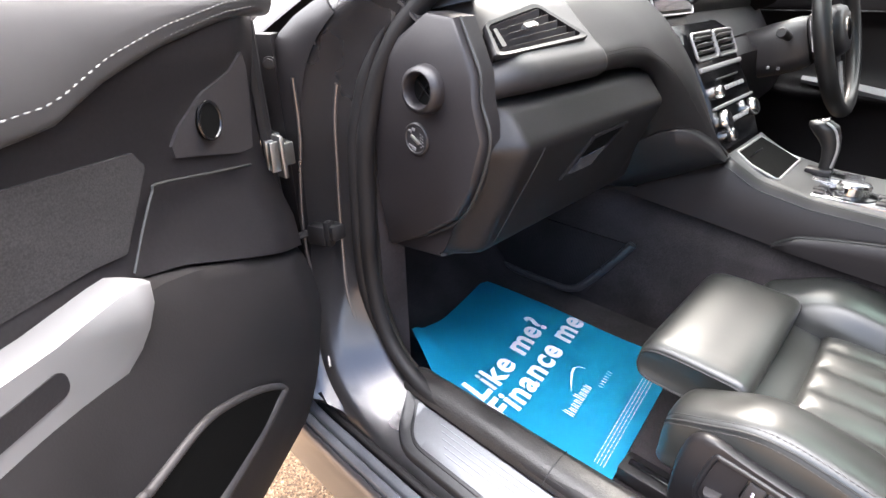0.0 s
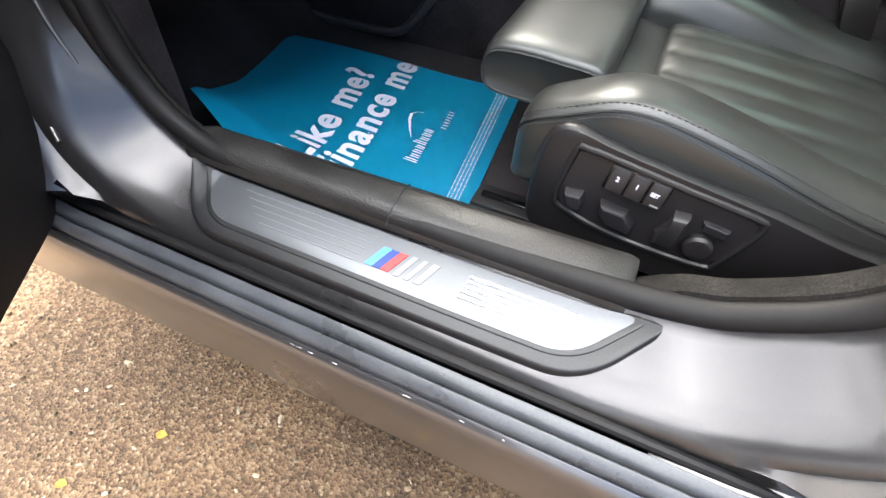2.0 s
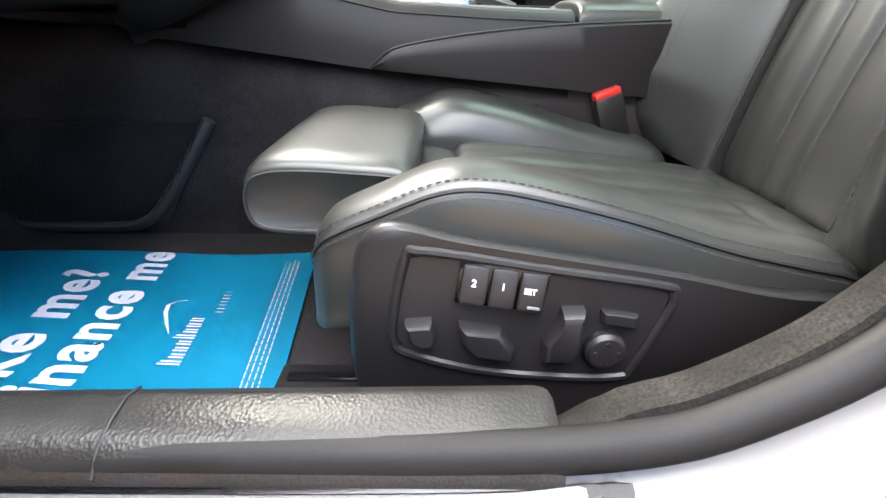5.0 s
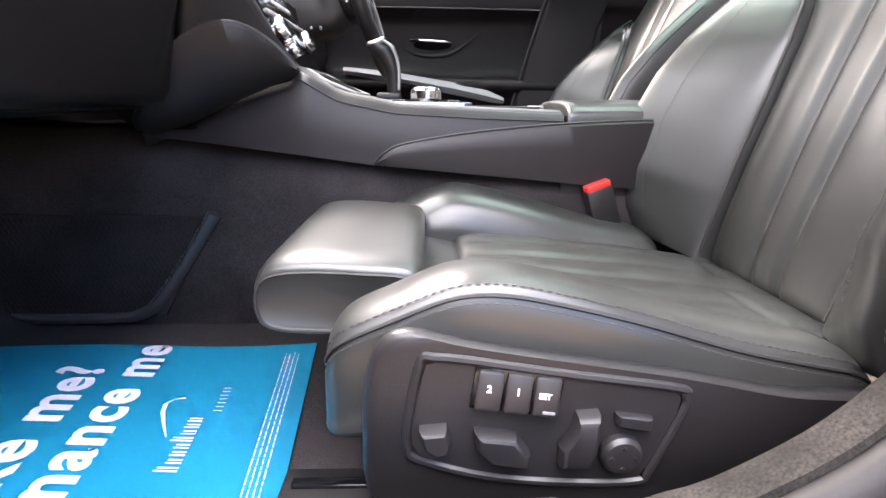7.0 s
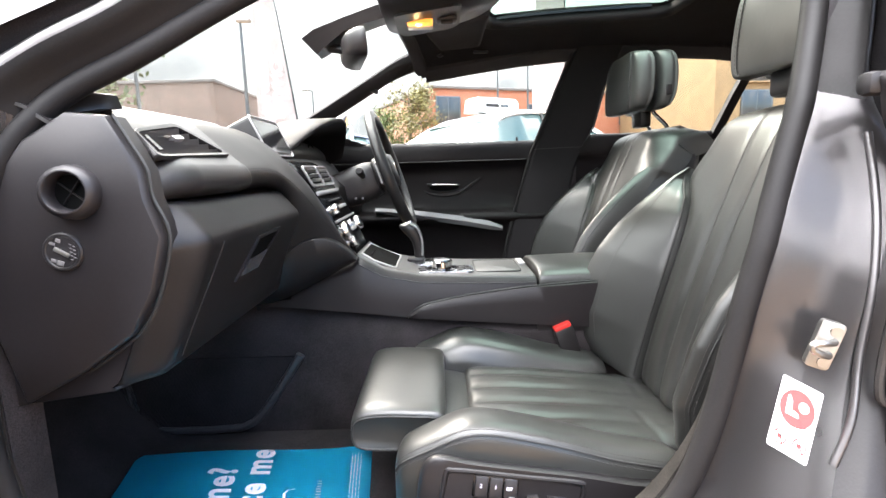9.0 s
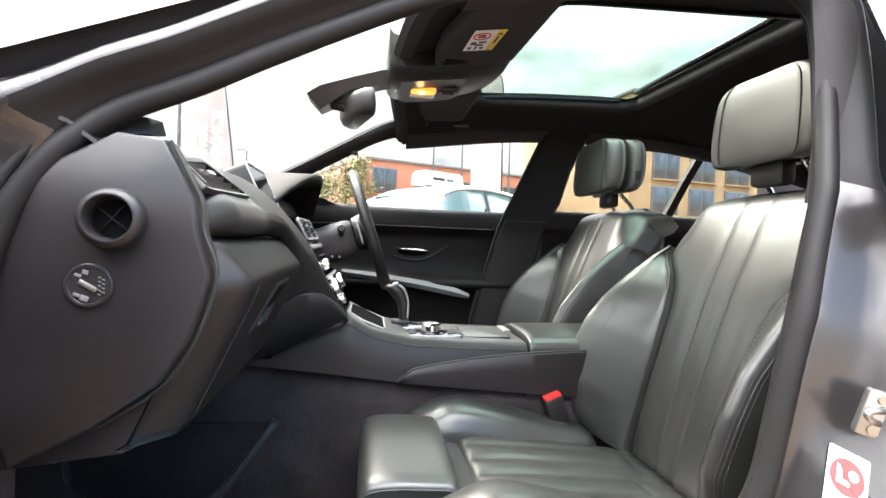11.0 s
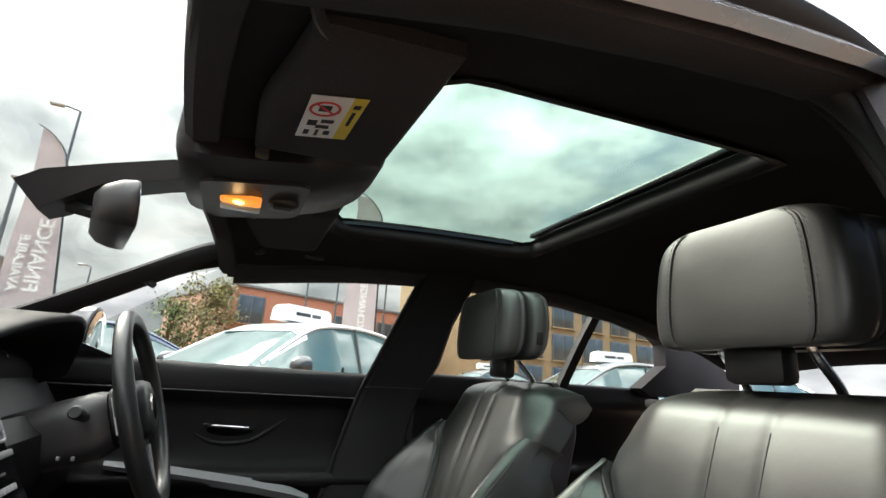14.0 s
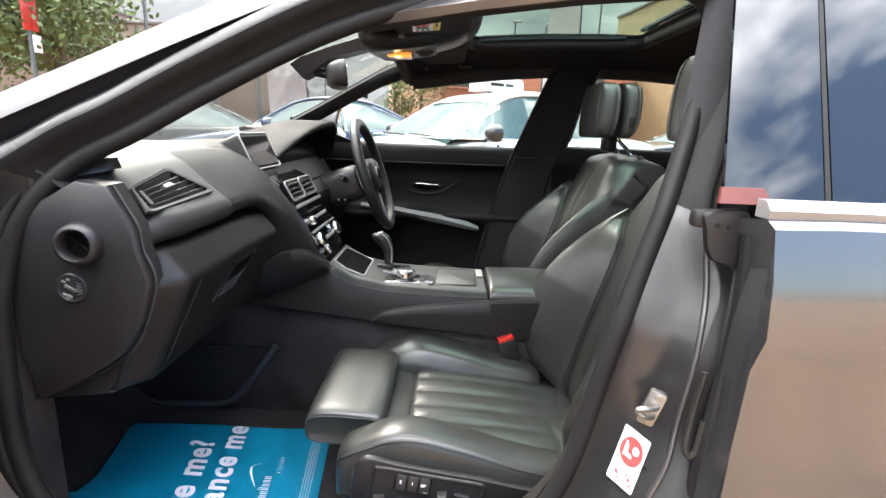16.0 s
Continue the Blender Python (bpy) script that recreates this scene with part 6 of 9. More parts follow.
for k, (a, b, c) in enumerate(zip(tops_, seams_, foots_)):
    q = smooth_step(24, 48, k)
    out_ = Vector((0.45 + 0.10 * q, -0.55 * q, 0.90 - 0.45 * q)) * (0.0125 + 0.003 * q) * min(1.0, (a - b).length / 0.10)
    back = Vector((-0.035, 0.0, -0.001)).lerp(Vector((-0.030, 0.012, -0.014)), q)
    free = even(catmull([a + back, a, a.lerp(b, 0.33) + out_, a.lerp(b, 0.67) + out_, b + out_ * 0.12, b.lerp(c, 0.5) + Vector((0.006, -0.008 * q, -0.001)), c, c + Vector((-0.02, 0.015, 0.002))], 60), 44)
    lip = even(catmull([(x + 0.001, b.y, z + 0.0008 + (0.0035 if x < -0.53 else 0.0)) for x, z in [(-0.58, 0.9885)] + UP[4:]], 60), 44)
    for_fl.append([p.lerp(f_, smooth_step(3, 30, k)) for p, f_ in zip(lip, free)])
loft(fl, for_fl, loop=False)
bmesh.ops.solidify(fl, geom=fl.faces[:], thickness=-0.003)
sweep = part("pad_sweep", fl, DASH_SKIN, dashboard, "black leather pad edge sweeping down to the console", smooth=60)
st = bmesh.new()
for d in (0.0, 0.006):
    stitches(st, [p + Vector((0.001 - 0.7 * d, -0.002, 0.002 + 0.7 * d)) for p in seams_[2:-4]], 0.005, 0.0035, 0.0007)
part("stitching", st, THREAD_DARK, sweep)
arc = catmull([(-0.505, -0.186, 0.632), (-0.478, -0.204, 0.660), (-0.433, -0.222, 0.710), (-0.387, -0.214, 0.742), (-0.347, -0.198, 0.747), (-0.311, -0.170, 0.725), (-0.283, -0.140, 0.692)], 50)
low = catmull([(-0.525, -0.158, 0.602), (-0.500, -0.160, 0.598), (-0.445, -0.172, 0.612), (-0.390, -0.168, 0.638), (-0.345, -0.158, 0.659), (-0.310, -0.143, 0.676), (-0.283, -0.136, 0.689)], 50)
kn = bmesh.new()
loft(kn, [[a + Vector((0, 0.030, 0.003)), a + Vector((0, 0.003, 0.0025)), a, (2 * a + b) / 3 + Vector((0, -0.007, 0)), (a + 2 * b) / 3 + Vector((0, -0.007, 0)), b, b + Vector((0, 0.02, -0.001))] for a, b in zip(arc, low)], loop=False)
bmesh.ops.solidify(kn, geom=kn.faces[:], thickness=-0.003)
knee = part("knee_pad", kn, DASH_SKIN, dashboard, "stitched leather knee pad", smooth=60)
st = bmesh.new()
for d in (0.0, 0.006):
    stitches(st, [p + Vector((0, -0.0035 - d * 0.25, -d)) for p in arc[2:-4]], 0.0045, 0.0035, 0.0007)
part("stitching", st, THREAD_DARK, knee)
# stack face: vents, slot, radio and climate controls
face_n = Vector((0.88, 0.0, 0.47))
stack = [(-0.436, 0.918), (-0.405, 0.902), (-0.372, 0.842), (-0.340, 0.790), (-0.315, 0.735), (-0.296, 0.690)]
sf = bmesh.new()
loft(sf, [[(x - 0.012, -0.125, z), (x, -0.118, z), (x, 0.118, z), (x - 0.02, 0.13, z)] for x, z in stack], loop=False)
bmesh.ops.solidify(sf, geom=sf.faces[:], thickness=0.006)
centre_stack = part("stack_panel", sf, GLOSS_BLACK, dashboard, "gloss black centre stack with silver controls", smooth=30)
for y in (-0.058, 0.058):
    air_vent((-0.392, y, 0.880), 0.100, 0.044, face_n, (0, 1, 0), 3, dashboard, "silver-rimmed centre air vent")
    part("vent_rim", tube(bmesh.new(), [Vector((-0.392, y, 0.880)) + Vector((0, 1, 0)) * p + Vector((-0.47, 0, 0.88)) * q + face_n * 0.003 for p, q in rounded(0.108, 0.052, 0.008)], 0.0028, 6, closed=True), DULL_SILVER, centre_stack, "dull silver rim")
for z, h in ((0.842, 0.010), (0.776, 0.006)):
    x = interp(z, [0.69, 0.735, 0.79, 0.842, 0.902], [-0.296, -0.315, -0.34, -0.372, -0.405])
    part("silver_bar", block(bmesh.new(), (0.008, 0.232, h), (x + 0.003, 0, z), 0.002, (0, -28, 0)), DULL_SILVER, centre_stack, "dull silver bar")
part("disc_slot", block(bmesh.new(), (0.004, 0.13, 0.004), (-0.3545, 0, 0.822), 0.001, (0, -28, 0)), BLACK_INK, centre_stack)
for k in range(8):
    part("preset_button", block(bmesh.new(), (0.005, 0.019, 0.009), (-0.346, -0.081 + 0.023 * k, 0.803), 0.0015, (0, -28, 0)), SATIN, centre_stack)
for y, z, r in ((-0.085, 0.80, 0.012), (-0.088, 0.750, 0.020), (0.088, 0.750, 0.020), (-0.075, 0.722, 0.014)):
    x = interp(z, [0.69, 0.735, 0.79, 0.842, 0.902], [-0.296, -0.315, -0.34, -0.372, -0.405])
    kb = part("control_knob", loft(bmesh.new(), lathe((x, y, z), face_n, ((0, r), (0.012, r), (0.016, r * 0.93), (0.017, r * 0.8)), 24)), CHROME, centre_stack, "chrome rotary knob", smooth=40)
    part("knob_cap", loft(bmesh.new(), lathe((x, y, z), face_n, ((0.0165, r * 0.75), (0.0185, r * 0.7)), 20)), GLOSS_BLACK, kb)
for k in range(6):
    part("climate_button", block(bmesh.new(), (0.006, 0.022, 0.010), (-0.318, -0.055 + 0.0225 * k, 0.745), 0.002, (0, -24, 0)), SATIN, centre_stack)
# display in a hood
display = thing("navigation_display", (-0.50, -0.06, 0.95), "dark navigation display in a silver-edged black frame, switched off", "car display")
dm = pose(-0.495, -0.012, 0.977, 0, -25, 0)
part("casing", moved(prism(bmesh.new(), rounded(0.198, 0.100, 0.012), -0.058, 0.0, "x", 0.004), dm), PLASTIC, display)
part("screen", moved(prism(bmesh.new(), rounded(0.182, 0.080, 0.004), -0.002, 0.0022, "x"), dm), GLOSS_BLACK, display, "glossy black screen", smooth=0)
part("silver_edge", moved(tube(bmesh.new(), [(0.001, x, y) for x, y in rounded(0.196, 0.098, 0.012)], 0.0022, 8, closed=True), dm), SATIN, display, "silver edge")
part("foot", moved(block(bmesh.new(), (0.05, 0.15, 0.04), (-0.030, 0, -0.062), 0.01), dm), PLASTIC, display)
# instrument hood and dials
ih = bmesh.new()
rings = []
HOOD = [(0.055, -0.486, 0.945), (0.12, -0.470, 0.975), (0.18, -0.452, 1.003), (0.25, -0.432, 1.030), (0.33, -0.416, 1.050), (0.42, -0.406, 1.062), (0.49, -0.405, 1.062), (0.55, -0.412, 1.046), (0.60, -0.428, 1.006), (0.635, -0.446, 0.955)]
for y_, xr_, zr_ in [tuple(v) for v in catmull(HOOD, 40)]:
    rings.append(catmull([(-0.80, y_, 0.958), (-0.70, y_, 0.4 * 0.975 + 0.6 * (zr_ - 0.022)), (-0.58, y_, zr_ - 0.004), (xr_ - 0.05, y_, zr_ + 0.002), (xr_ - 0.006, y_, zr_ + 0.001), (xr_, y_, zr_ - 0.008), (xr_ - 0.008, y_, zr_ - 0.018), (xr_ - 0.045, 0.345 + (y_ - 0.345) * 0.95, zr_ - 0.036), (-0.535, 0.345 + (y_ - 0.345) * 0.90, zr_ - 0.060)], 34))
loft(ih, rings, loop=False)
bmesh.ops.solidify(ih, geom=ih.faces[:], thickness=-0.003)
cluster = part("instrument_hood", ih, HOOD_SKIN, dashboard, "black instrument hood", smooth=60)
part("cluster_face", loft(bmesh.new(), [[(-0.515, 0.20, 0.89), (-0.515, 0.53, 0.89), (-0.535, 0.53, 0.985), (-0.535, 0.20, 0.985)], [(-0.52, 0.20, 0.89), (-0.52, 0.53, 0.89), (-0.54, 0.53, 0.985), (-0.54, 0.20, 0.985)]]), GLOSS_BLACK, cluster, smooth=0)
for y, r in ((0.285, 0.052), (0.445, 0.052), (0.365, 0.028)):
    part("dial_ring", tube(bmesh.new(), [Vector((-0.508 - 0.2 * r * math.sin(a), y + r * math.cos(a), 0.93 + r * math.sin(a))) for a in [2 * math.pi * k / 32 for k in range(32)]], 0.0026, 6, closed=True), CHROME, cluster, "chrome dial ring")
low_d = bmesh.new()
loft(low_d, [[(x, 0.13, z), (x, 0.25, z), (x, 0.48, z), (x - 0.01, 0.67, z)] for x, z in ((-0.42, 0.875), (-0.385, 0.845), (-0.375, 0.78), (-0.40, 0.70), (-0.46, 0.63), (-0.62, 0.60))], loop=False)
bmesh.ops.solidify(low_d, geom=low_d.faces[:], thickness=0.005)
part("lower_driver_panel", low_d, PLASTIC, dashboard, smooth=40)

# ---- steering wheel ----
WHEEL_SKIN = mat("wheel_leather", (0.0105, 0.010, 0.0102), 0.36, vary=0.2, scale=8, spec=0.5)
wheel = thing("steering_wheel", (-0.243, 0.367, 0.73), "black leather three-spoke steering wheel with silver trim", "steering wheel")
wc, wn_ = Vector((-0.243, 0.367, 0.890)), Vector((0.948, 0, 0.318)).normalized()
wu, wv = Vector((0, 1, 0)), Vector((-0.318, 0, 0.948))
rim = [wc + 0.181 * (math.cos(a) * wu + math.sin(a) * wv) for a in [2 * math.pi * k / 72 for k in range(72)]]
part("rim", tube(bmesh.new(), rim, [0.0150 + 0.0022 * abs(math.cos(2 * math.pi * k / 72 - 0.6)) for k in range(72)], 14, closed=True), WHEEL_SKIN, wheel, "black leather rim", smooth=70)
part("airbag_cover", loft(bmesh.new(), [[wc + wn_ * d + k * (x * wu + y * wv) for x, y in rounded(0.15, 0.115, 0.045)] for d, k in ((-0.045, 0.9), (-0.02, 1.0), (0.0, 0.98), (0.012, 0.85), (0.016, 0.6))]), PLASTIC, wheel, "black airbag cover", smooth=60)
for a, w in ((8, 0.042), (172, 0.042), (270, 0.040)):
    d = math.cos(radians(a)) * wu + math.sin(radians(a)) * wv
    e = wn_.cross(d)
    part("spoke", loft(bmesh.new(), [[wc + d * r + e * (k * ww) + wn_ * h for k, h in ((-1, -0.02), (1, -0.02), (1, -0.004), (-1, -0.004))] for r, ww in ((0.055, w * 0.62), (0.11, w * 0.45), (0.172, w * 0.5))]), PLASTIC, wheel)
    part("spoke_trim", loft(bmesh.new(), [[wc + d * r + e * (k * ww) + wn_ * h for k, h in ((-1, -0.004), (1, -0.004), (1, 0.0), (-1, 0.0))] for r, ww in ((0.07, 0.016), (0.12, 0.011), (0.165, 0.014))]), SATIN, wheel, "satin silver spoke trim")
part("badge", loft(bmesh.new(), lathe(wc + wn_ * 0.015, wn_, ((0, 0.026), (0.003, 0.026), (0.004, 0.023)), 28)), CHROME, wheel, "round chrome badge")
for y in (-0.10, 0.10):
    part("shift_paddle", loft(bmesh.new(), [[wc + wu * (y + p) + wv * q + wn_ * h for p, q in ((-0.014, -0.03), (0.016, -0.035), (0.02, 0.04), (-0.012, 0.035))] for h in (-0.032, -0.027)]), SATIN, wheel, "silver shift paddle", smooth=0)
column = thing("steering_column", (-0.35, 0.367, 0.75), "black steering column cowl with two stalks", "steering column")
part("cowl", loft(bmesh.new(), [[wc + wn_ * d + k * (x * wu + (y - 0.008) * wv) for x, y in rounded(0.125, 0.12, 0.035)] for d, k in ((-0.25, 0.9), (-0.12, 1.0), (-0.07, 1.0), (-0.05, 0.88))]), PLASTIC_SOFT, column, smooth=50)
for s in (-1, 1):
    part("stalk", tube(bmesh.new(), [wc + wn_ * -0.085 + wu * s * 0.055 + wv * 0.012, wc + wn_ * -0.08 + wu * s * 0.11 + wv * 0.02, wc + wn_ * -0.075 + wu * s * 0.155 + wv * 0.026, wc + wn_ * -0.074 + wu * s * 0.165 + wv * 0.027], [0.009, 0.0095, 0.012, 0.009], 10), PLASTIC, column, "black column stalk")
for k in range(2):
    part("column_button", block(bmesh.new(), (0.006, 0.006, 0.007), wc + wn_ * -0.13 + wu * (-0.064) + wv * (-0.045 + 0.0 * k) + Vector((0.022 * k, 0, 0)), 0.001), DULL_SILVER, column)

# ---- centre console ----
console = thing("centre_console", (-0.1, 0, 0.45), "black leather centre console with aluminium deck", "car console")
TOPX = [(-0.300, 0.706), (-0.284, 0.692), (-0.226, 0.660), (-0.139, 0.643), (0.0, 0.637), (0.132, 0.634)]
cons = []
for x in [-0.52, -0.44, -0.36] + [-0.300 + 0.432 * k / 26 for k in range(27)]:
    zt = interp(x, [-0.52, -0.36, -0.30] + [p[0] for p in TOPX[1:]], [0.625, 0.69, 0.706] + [p[1] for p in TOPX[1:]])
    zb = interp(x, [-0.52, -0.49, -0.17, 0.173], [0.592, 0.590, 0.549, 0.520])
    hw = interp(x, [-0.52, -0.30, 0.13], [0.138, 0.126, 0.118])
    ins = 0.0 if x > -0.29 else 0.03
    cons.append([Vector(p) for p in ((x, -hw - 0.012, zb), (x, -hw - 0.010, zb + 0.25 * (zt - zb)), (x, -hw - 0.004, zt - 0.018 - ins), (x, -hw + 0.004, zt - 0.004 - ins), (x, -hw + 0.014, zt - ins), (x, hw - 0.014, zt - ins), (x, hw - 0.004, zt - 0.004 - ins), (x, hw + 0.004, zt - 0.018 - ins), (x, hw + 0.012, zb))])
part("console_body", loft(bmesh.new(), cons), LEATHER_SIDE, console, "black leather console sides", smooth=50)
rest = []
for x, d in ((0.137, 0.016), (0.138, 0.006), (0.142, 0.001), (0.155, 0.0), (0.25, -0.002), (0.40, -0.002), (0.455, 0.004), (0.47, 0.02)):
    half_ring = [(-0.126, 0.604), (-0.1255, 0.622), (-0.1235, 0.632 - 0.4 * d), (-0.1175, 0.6395 - 0.7 * d), (-0.106, 0.6455 - d), (-0.085, 0.650 - d), (-0.05, 0.653 - d), (0.0, 0.654 - d)]
    rest.append([Vector((x, y, z)) for y, z in half_ring] + [Vector((x, -y, z)) for y, z in half_ring[-2::-1]])
part("armrest_lid", loft(bmesh.new(), rest), LEATHER, console, "black leather armrest lid", smooth=60)
st = bmesh.new()
stitches(st, [Vector((0.15 + 0.30 * k / 20, -0.1212, 0.6365)) for k in range(21)], 0.005, 0.0035, 0.0007)
part("armrest_stitching", st, THREAD_DARK, console)
part("armrest_box", loft(bmesh.new(), [[(x, -0.130, zb), (x, -0.126, zt), (x, 0.126, zt), (x, 0.130, zb)] for x, zt, zb in ((0.132, 0.610, 0.50), (0.3, 0.613, 0.49), (0.49, 0.613, 0.48))]), LEATHER_SIDE, console, smooth=30)
ln = catmull([(-0.172, -0.141, 0.553), (-0.150, -0.1435, 0.571), (-0.125, -0.1435, 0.582), (-0.04, -0.1425, 0.598), (0.05, -0.1405, 0.609), (0.13, -0.139, 0.616), (0.237, -0.137, 0.622), (0.30, -0.136, 0.624)], 50)
pz = lambda x: interp(x, [-0.172, 0.175, 0.30], [0.5515, 0.521, 0.512])
part("side_panel", loft(bmesh.new(), [[p + Vector((0, 0.012, 0.001)), p + Vector((0, -0.002, 0.0)), p + Vector((0, -0.005, -0.003)), Vector((p.x, p.y - 0.008, p.z * 0.6 + pz(p.x) * 0.4)), Vector((p.x, p.y - 0.006, pz(p.x) + 0.0002)), Vector((p.x, p.y + 0.012, pz(p.x)))] for p in ln]), LEATHER_SIDE, console, "raised lower side panel", smooth=40)
part("panel_gap", tube(bmesh.new(), [p + Vector((0, -0.0005, 0.0016)) for p in ln], 0.0022, 6), BLACK_INK, console)
part("console_seam", tube(bmesh.new(), [Vector((x, -interp(x, [-0.30, 0.13], [0.126, 0.118]) - 0.0035, interp(x, [p[0] for p in TOPX], [p[1] for p in TOPX]) - 0.0135)) for x in [-0.285 + 0.415 * k / 30 for k in range(31)]], 0.0013, 5), BLACK_INK, console)
deck_z = lambda x: interp(x, [p[0] for p in TOPX], [p[1] for p in TOPX])
dk = []
for k in range(30):
    x = -0.288 + 0.416 * k / 29
    z = deck_z(x) - 0.001
    dk.append([(x, -0.1125, z - 0.003), (x, -0.111, z + 0.0015), (x, -0.106, z + 0.0038), (x, -0.095, z + 0.0045), (x, 0.095, z + 0.0045), (x, 0.106, z + 0.0038), (x, 0.111, z + 0.0015), (x, 0.1125, z - 0.003)])
deck = part("deck", loft(bmesh.new(), dk), DECK, console, "dull grey console deck", smooth=40)
tray_rim = [Vector((x, y, deck_z(x) + 0.0045)) for x, y in [(-0.282, -0.078), (-0.282, 0.078), (-0.25, 0.086), (-0.206, 0.084), (-0.200, 0.078), (-0.200, -0.078), (-0.206, -0.088), (-0.25, -0.088)]]
# Flat plate coloured as the shade inside the tray.
part("storage_tray", loft(bmesh.new(), [[p + Vector((0, 0, q)) for p in tray_rim] for q in (-0.003, 0.0006)]), HOLLOW_SHADE, deck, "near-black plate for the shade in the open tray", smooth=0)
part("tray_rim", tube(bmesh.new(), tray_rim, 0.0026, 6, closed=True), SATIN, deck, "silver tray rim")
for k in range(3):
    part("tray_slat", tube(bmesh.new(), [Vector((-0.262 + 0.022 * k, y, deck_z(-0.262 + 0.022 * k) + 0.004)) for y in (-0.06, 0.06)], 0.0028, 6), GLOSS_BLACK, deck)
part("lever_gate", prism(bmesh.new(), rounded(0.110, 0.088, 0.012, cx=-0.140, cy=0.034), 0.640, 0.6505, "z", 0.002), ALU, deck, "brushed silver gear lever plate")
part("gate_slot", prism(bmesh.new(), rounded(0.070, 0.044, 0.010, cx=-0.148, cy=0.036), 0.650, 0.6515, "z", 0.0005), GLOSS_BLACK, deck, "gloss black gate")
lever = thing("gear_lever", (-0.16, 0.035, 0.648), "black and silver electronic gear lever on the console", "gear lever")
part("gaiter", block(bmesh.new(), (0.045, 0.035, 0.014), (-0.158, 0.036, 0.656), 0.005), PLASTIC, lever)
GRIP = [(-0.149, 0.655, 0.0120, 0.0110), (-0.149, 0.682, 0.0130, 0.0120), (-0.151, 0.702, 0.0150, 0.0140), (-0.158, 0.721, 0.0185, 0.0165), (-0.169, 0.738, 0.0205, 0.0185), (-0.181, 0.748, 0.0170, 0.0160), (-0.190, 0.751, 0.0080, 0.0080)]
part("stick", loft(bmesh.new(), [[Vector((x + math.cos(t) * w, 0.036 + math.sin(t) * d, z + 0.35 * math.cos(t) * w * smooth_step(0.70, 0.74, z))) for t in [2 * math.pi * k / 24 for k in range(24)]] for x, z, w, d in [tuple(v) for v in (np.array([np.interp(np.linspace(0, 6, 25), range(7), c) for c in zip(*GRIP)]).T)]]), WHEEL_SKIN, lever, "black leather lever grip", smooth=60)
part("lever_trim", tube(bmesh.new(), catmull([(-0.140, 0.026, 0.668), (-0.139, 0.0245, 0.700), (-0.143, 0.022, 0.722), (-0.153, 0.0195, 0.742), (-0.168, 0.020, 0.752)], 24), 0.0024, 6), SATIN, lever, "silver edge trim")
part("lever_top", block(bmesh.new(), (0.022, 0.016, 0.006), (-0.176, 0.036, 0.7535), 0.0025, (0, -20, 0)), CHROME, lever, "silver top button")
dial = thing("control_dial", (-0.09, -0.055, 0.645), "knurled aluminium control dial on the console", "control dial")
part("base_ring", loft(bmesh.new(), lathe((-0.09, -0.055, 0.646), (0, 0, 1), ((0, 0.038), (0.004, 0.037), (0.005, 0.034)), 36)), GLOSS_BLACK, dial)
part("knurled_ring", loft(bmesh.new(), lathe((-0.09, -0.055, 0.650), (0, 0, 1), ((0, 0.0245), (0.003, 0.026), (0.016, 0.026), (0.020, 0.0235)), 48)), CHROME, dial, smooth=20)
part("top_cap", loft(bmesh.new(), lathe((-0.09, -0.055, 0.650), (0, 0, 1), ((0.017, 0.0225), (0.0205, 0.0215), (0.0215, 0.019)), 36)), ALU, dial)
for k, (dx, dy) in enumerate(((-0.045, -0.02), (-0.05, 0.0), (-0.045, 0.02), (0.045, -0.02), (0.05, 0.0), (0.045, 0.02))):
    part("menu_button", block(bmesh.new(), (0.016, 0.014, 0.004), (-0.09 + dx, -0.055 + dy, 0.6488), 0.0015, (0, 2, 0)), PLASTIC, dial)
part("dial_plate", prism(bmesh.new(), rounded(0.150, 0.082, 0.016, cx=-0.088, cy=-0.055), 0.638, 0.6475, "z", 0.0015), ALU, deck, "brushed silver plate round the dial")
cover = part("cup_cover", prism(bmesh.new(), rounded(0.108, 0.150, 0.012, cx=0.048, cy=0.0), 0.634, 0.6412, "z", 0.001), DECK, console, "dull grey cup holder cover")
part("cover_gap", tube(bmesh.new(), [Vector((x, y, 0.6405)) for x, y in rounded(0.111, 0.153, 0.013, cx=0.048, cy=0.0)], 0.0016, 6, closed=True), BLACK_INK, cover)
part("armrest_catch", block(bmesh.new(), (0.018, 0.07, 0.006), (0.1185, 0.045, 0.6405), 0.002), SATIN, console, "silver armrest catch")

# ---- driver's door, closed, and the side behind it ----
door_far = thing("driver_door", (0, 0.74, 0.3), "black driver door trim with silver handle, closed", "car door")
dp = []
for k in range(31):
    x = -0.62 + 0.95 * k / 30
    zt = 0.985 + 0.012 * smooth_step(-0.2, -0.6, x)
    bow = 0.012 * math.sin(math.pi * k / 30)
    dp.append(catmull([(x, 0.745, zt), (x, 0.722, zt + 0.004), (x, 0.710 - bow, zt - 0.012), (x, 0.704 - bow, zt - 0.06), (x, 0.712 - bow, zt - 0.075), (x, 0.726, zt - 0.10), (x, 0.730, 0.84), (x, 0.728, 0.78), (x, 0.715, 0.735), (x, 0.680, 0.712), (x, 0.676, 0.69), (x, 0.70, 0.655), (x, 0.715, 0.55), (x, 0.70, 0.40), (x, 0.715, 0.33)], 50))
bm = bmesh.new()
loft(bm, dp, loop=False)
bmesh.ops.solidify(bm, geom=bm.faces[:], thickness=0.004)
trim_far = part("door_trim", bm, LEATHER_SIDE, door_far, "black door trim panel", smooth=50)
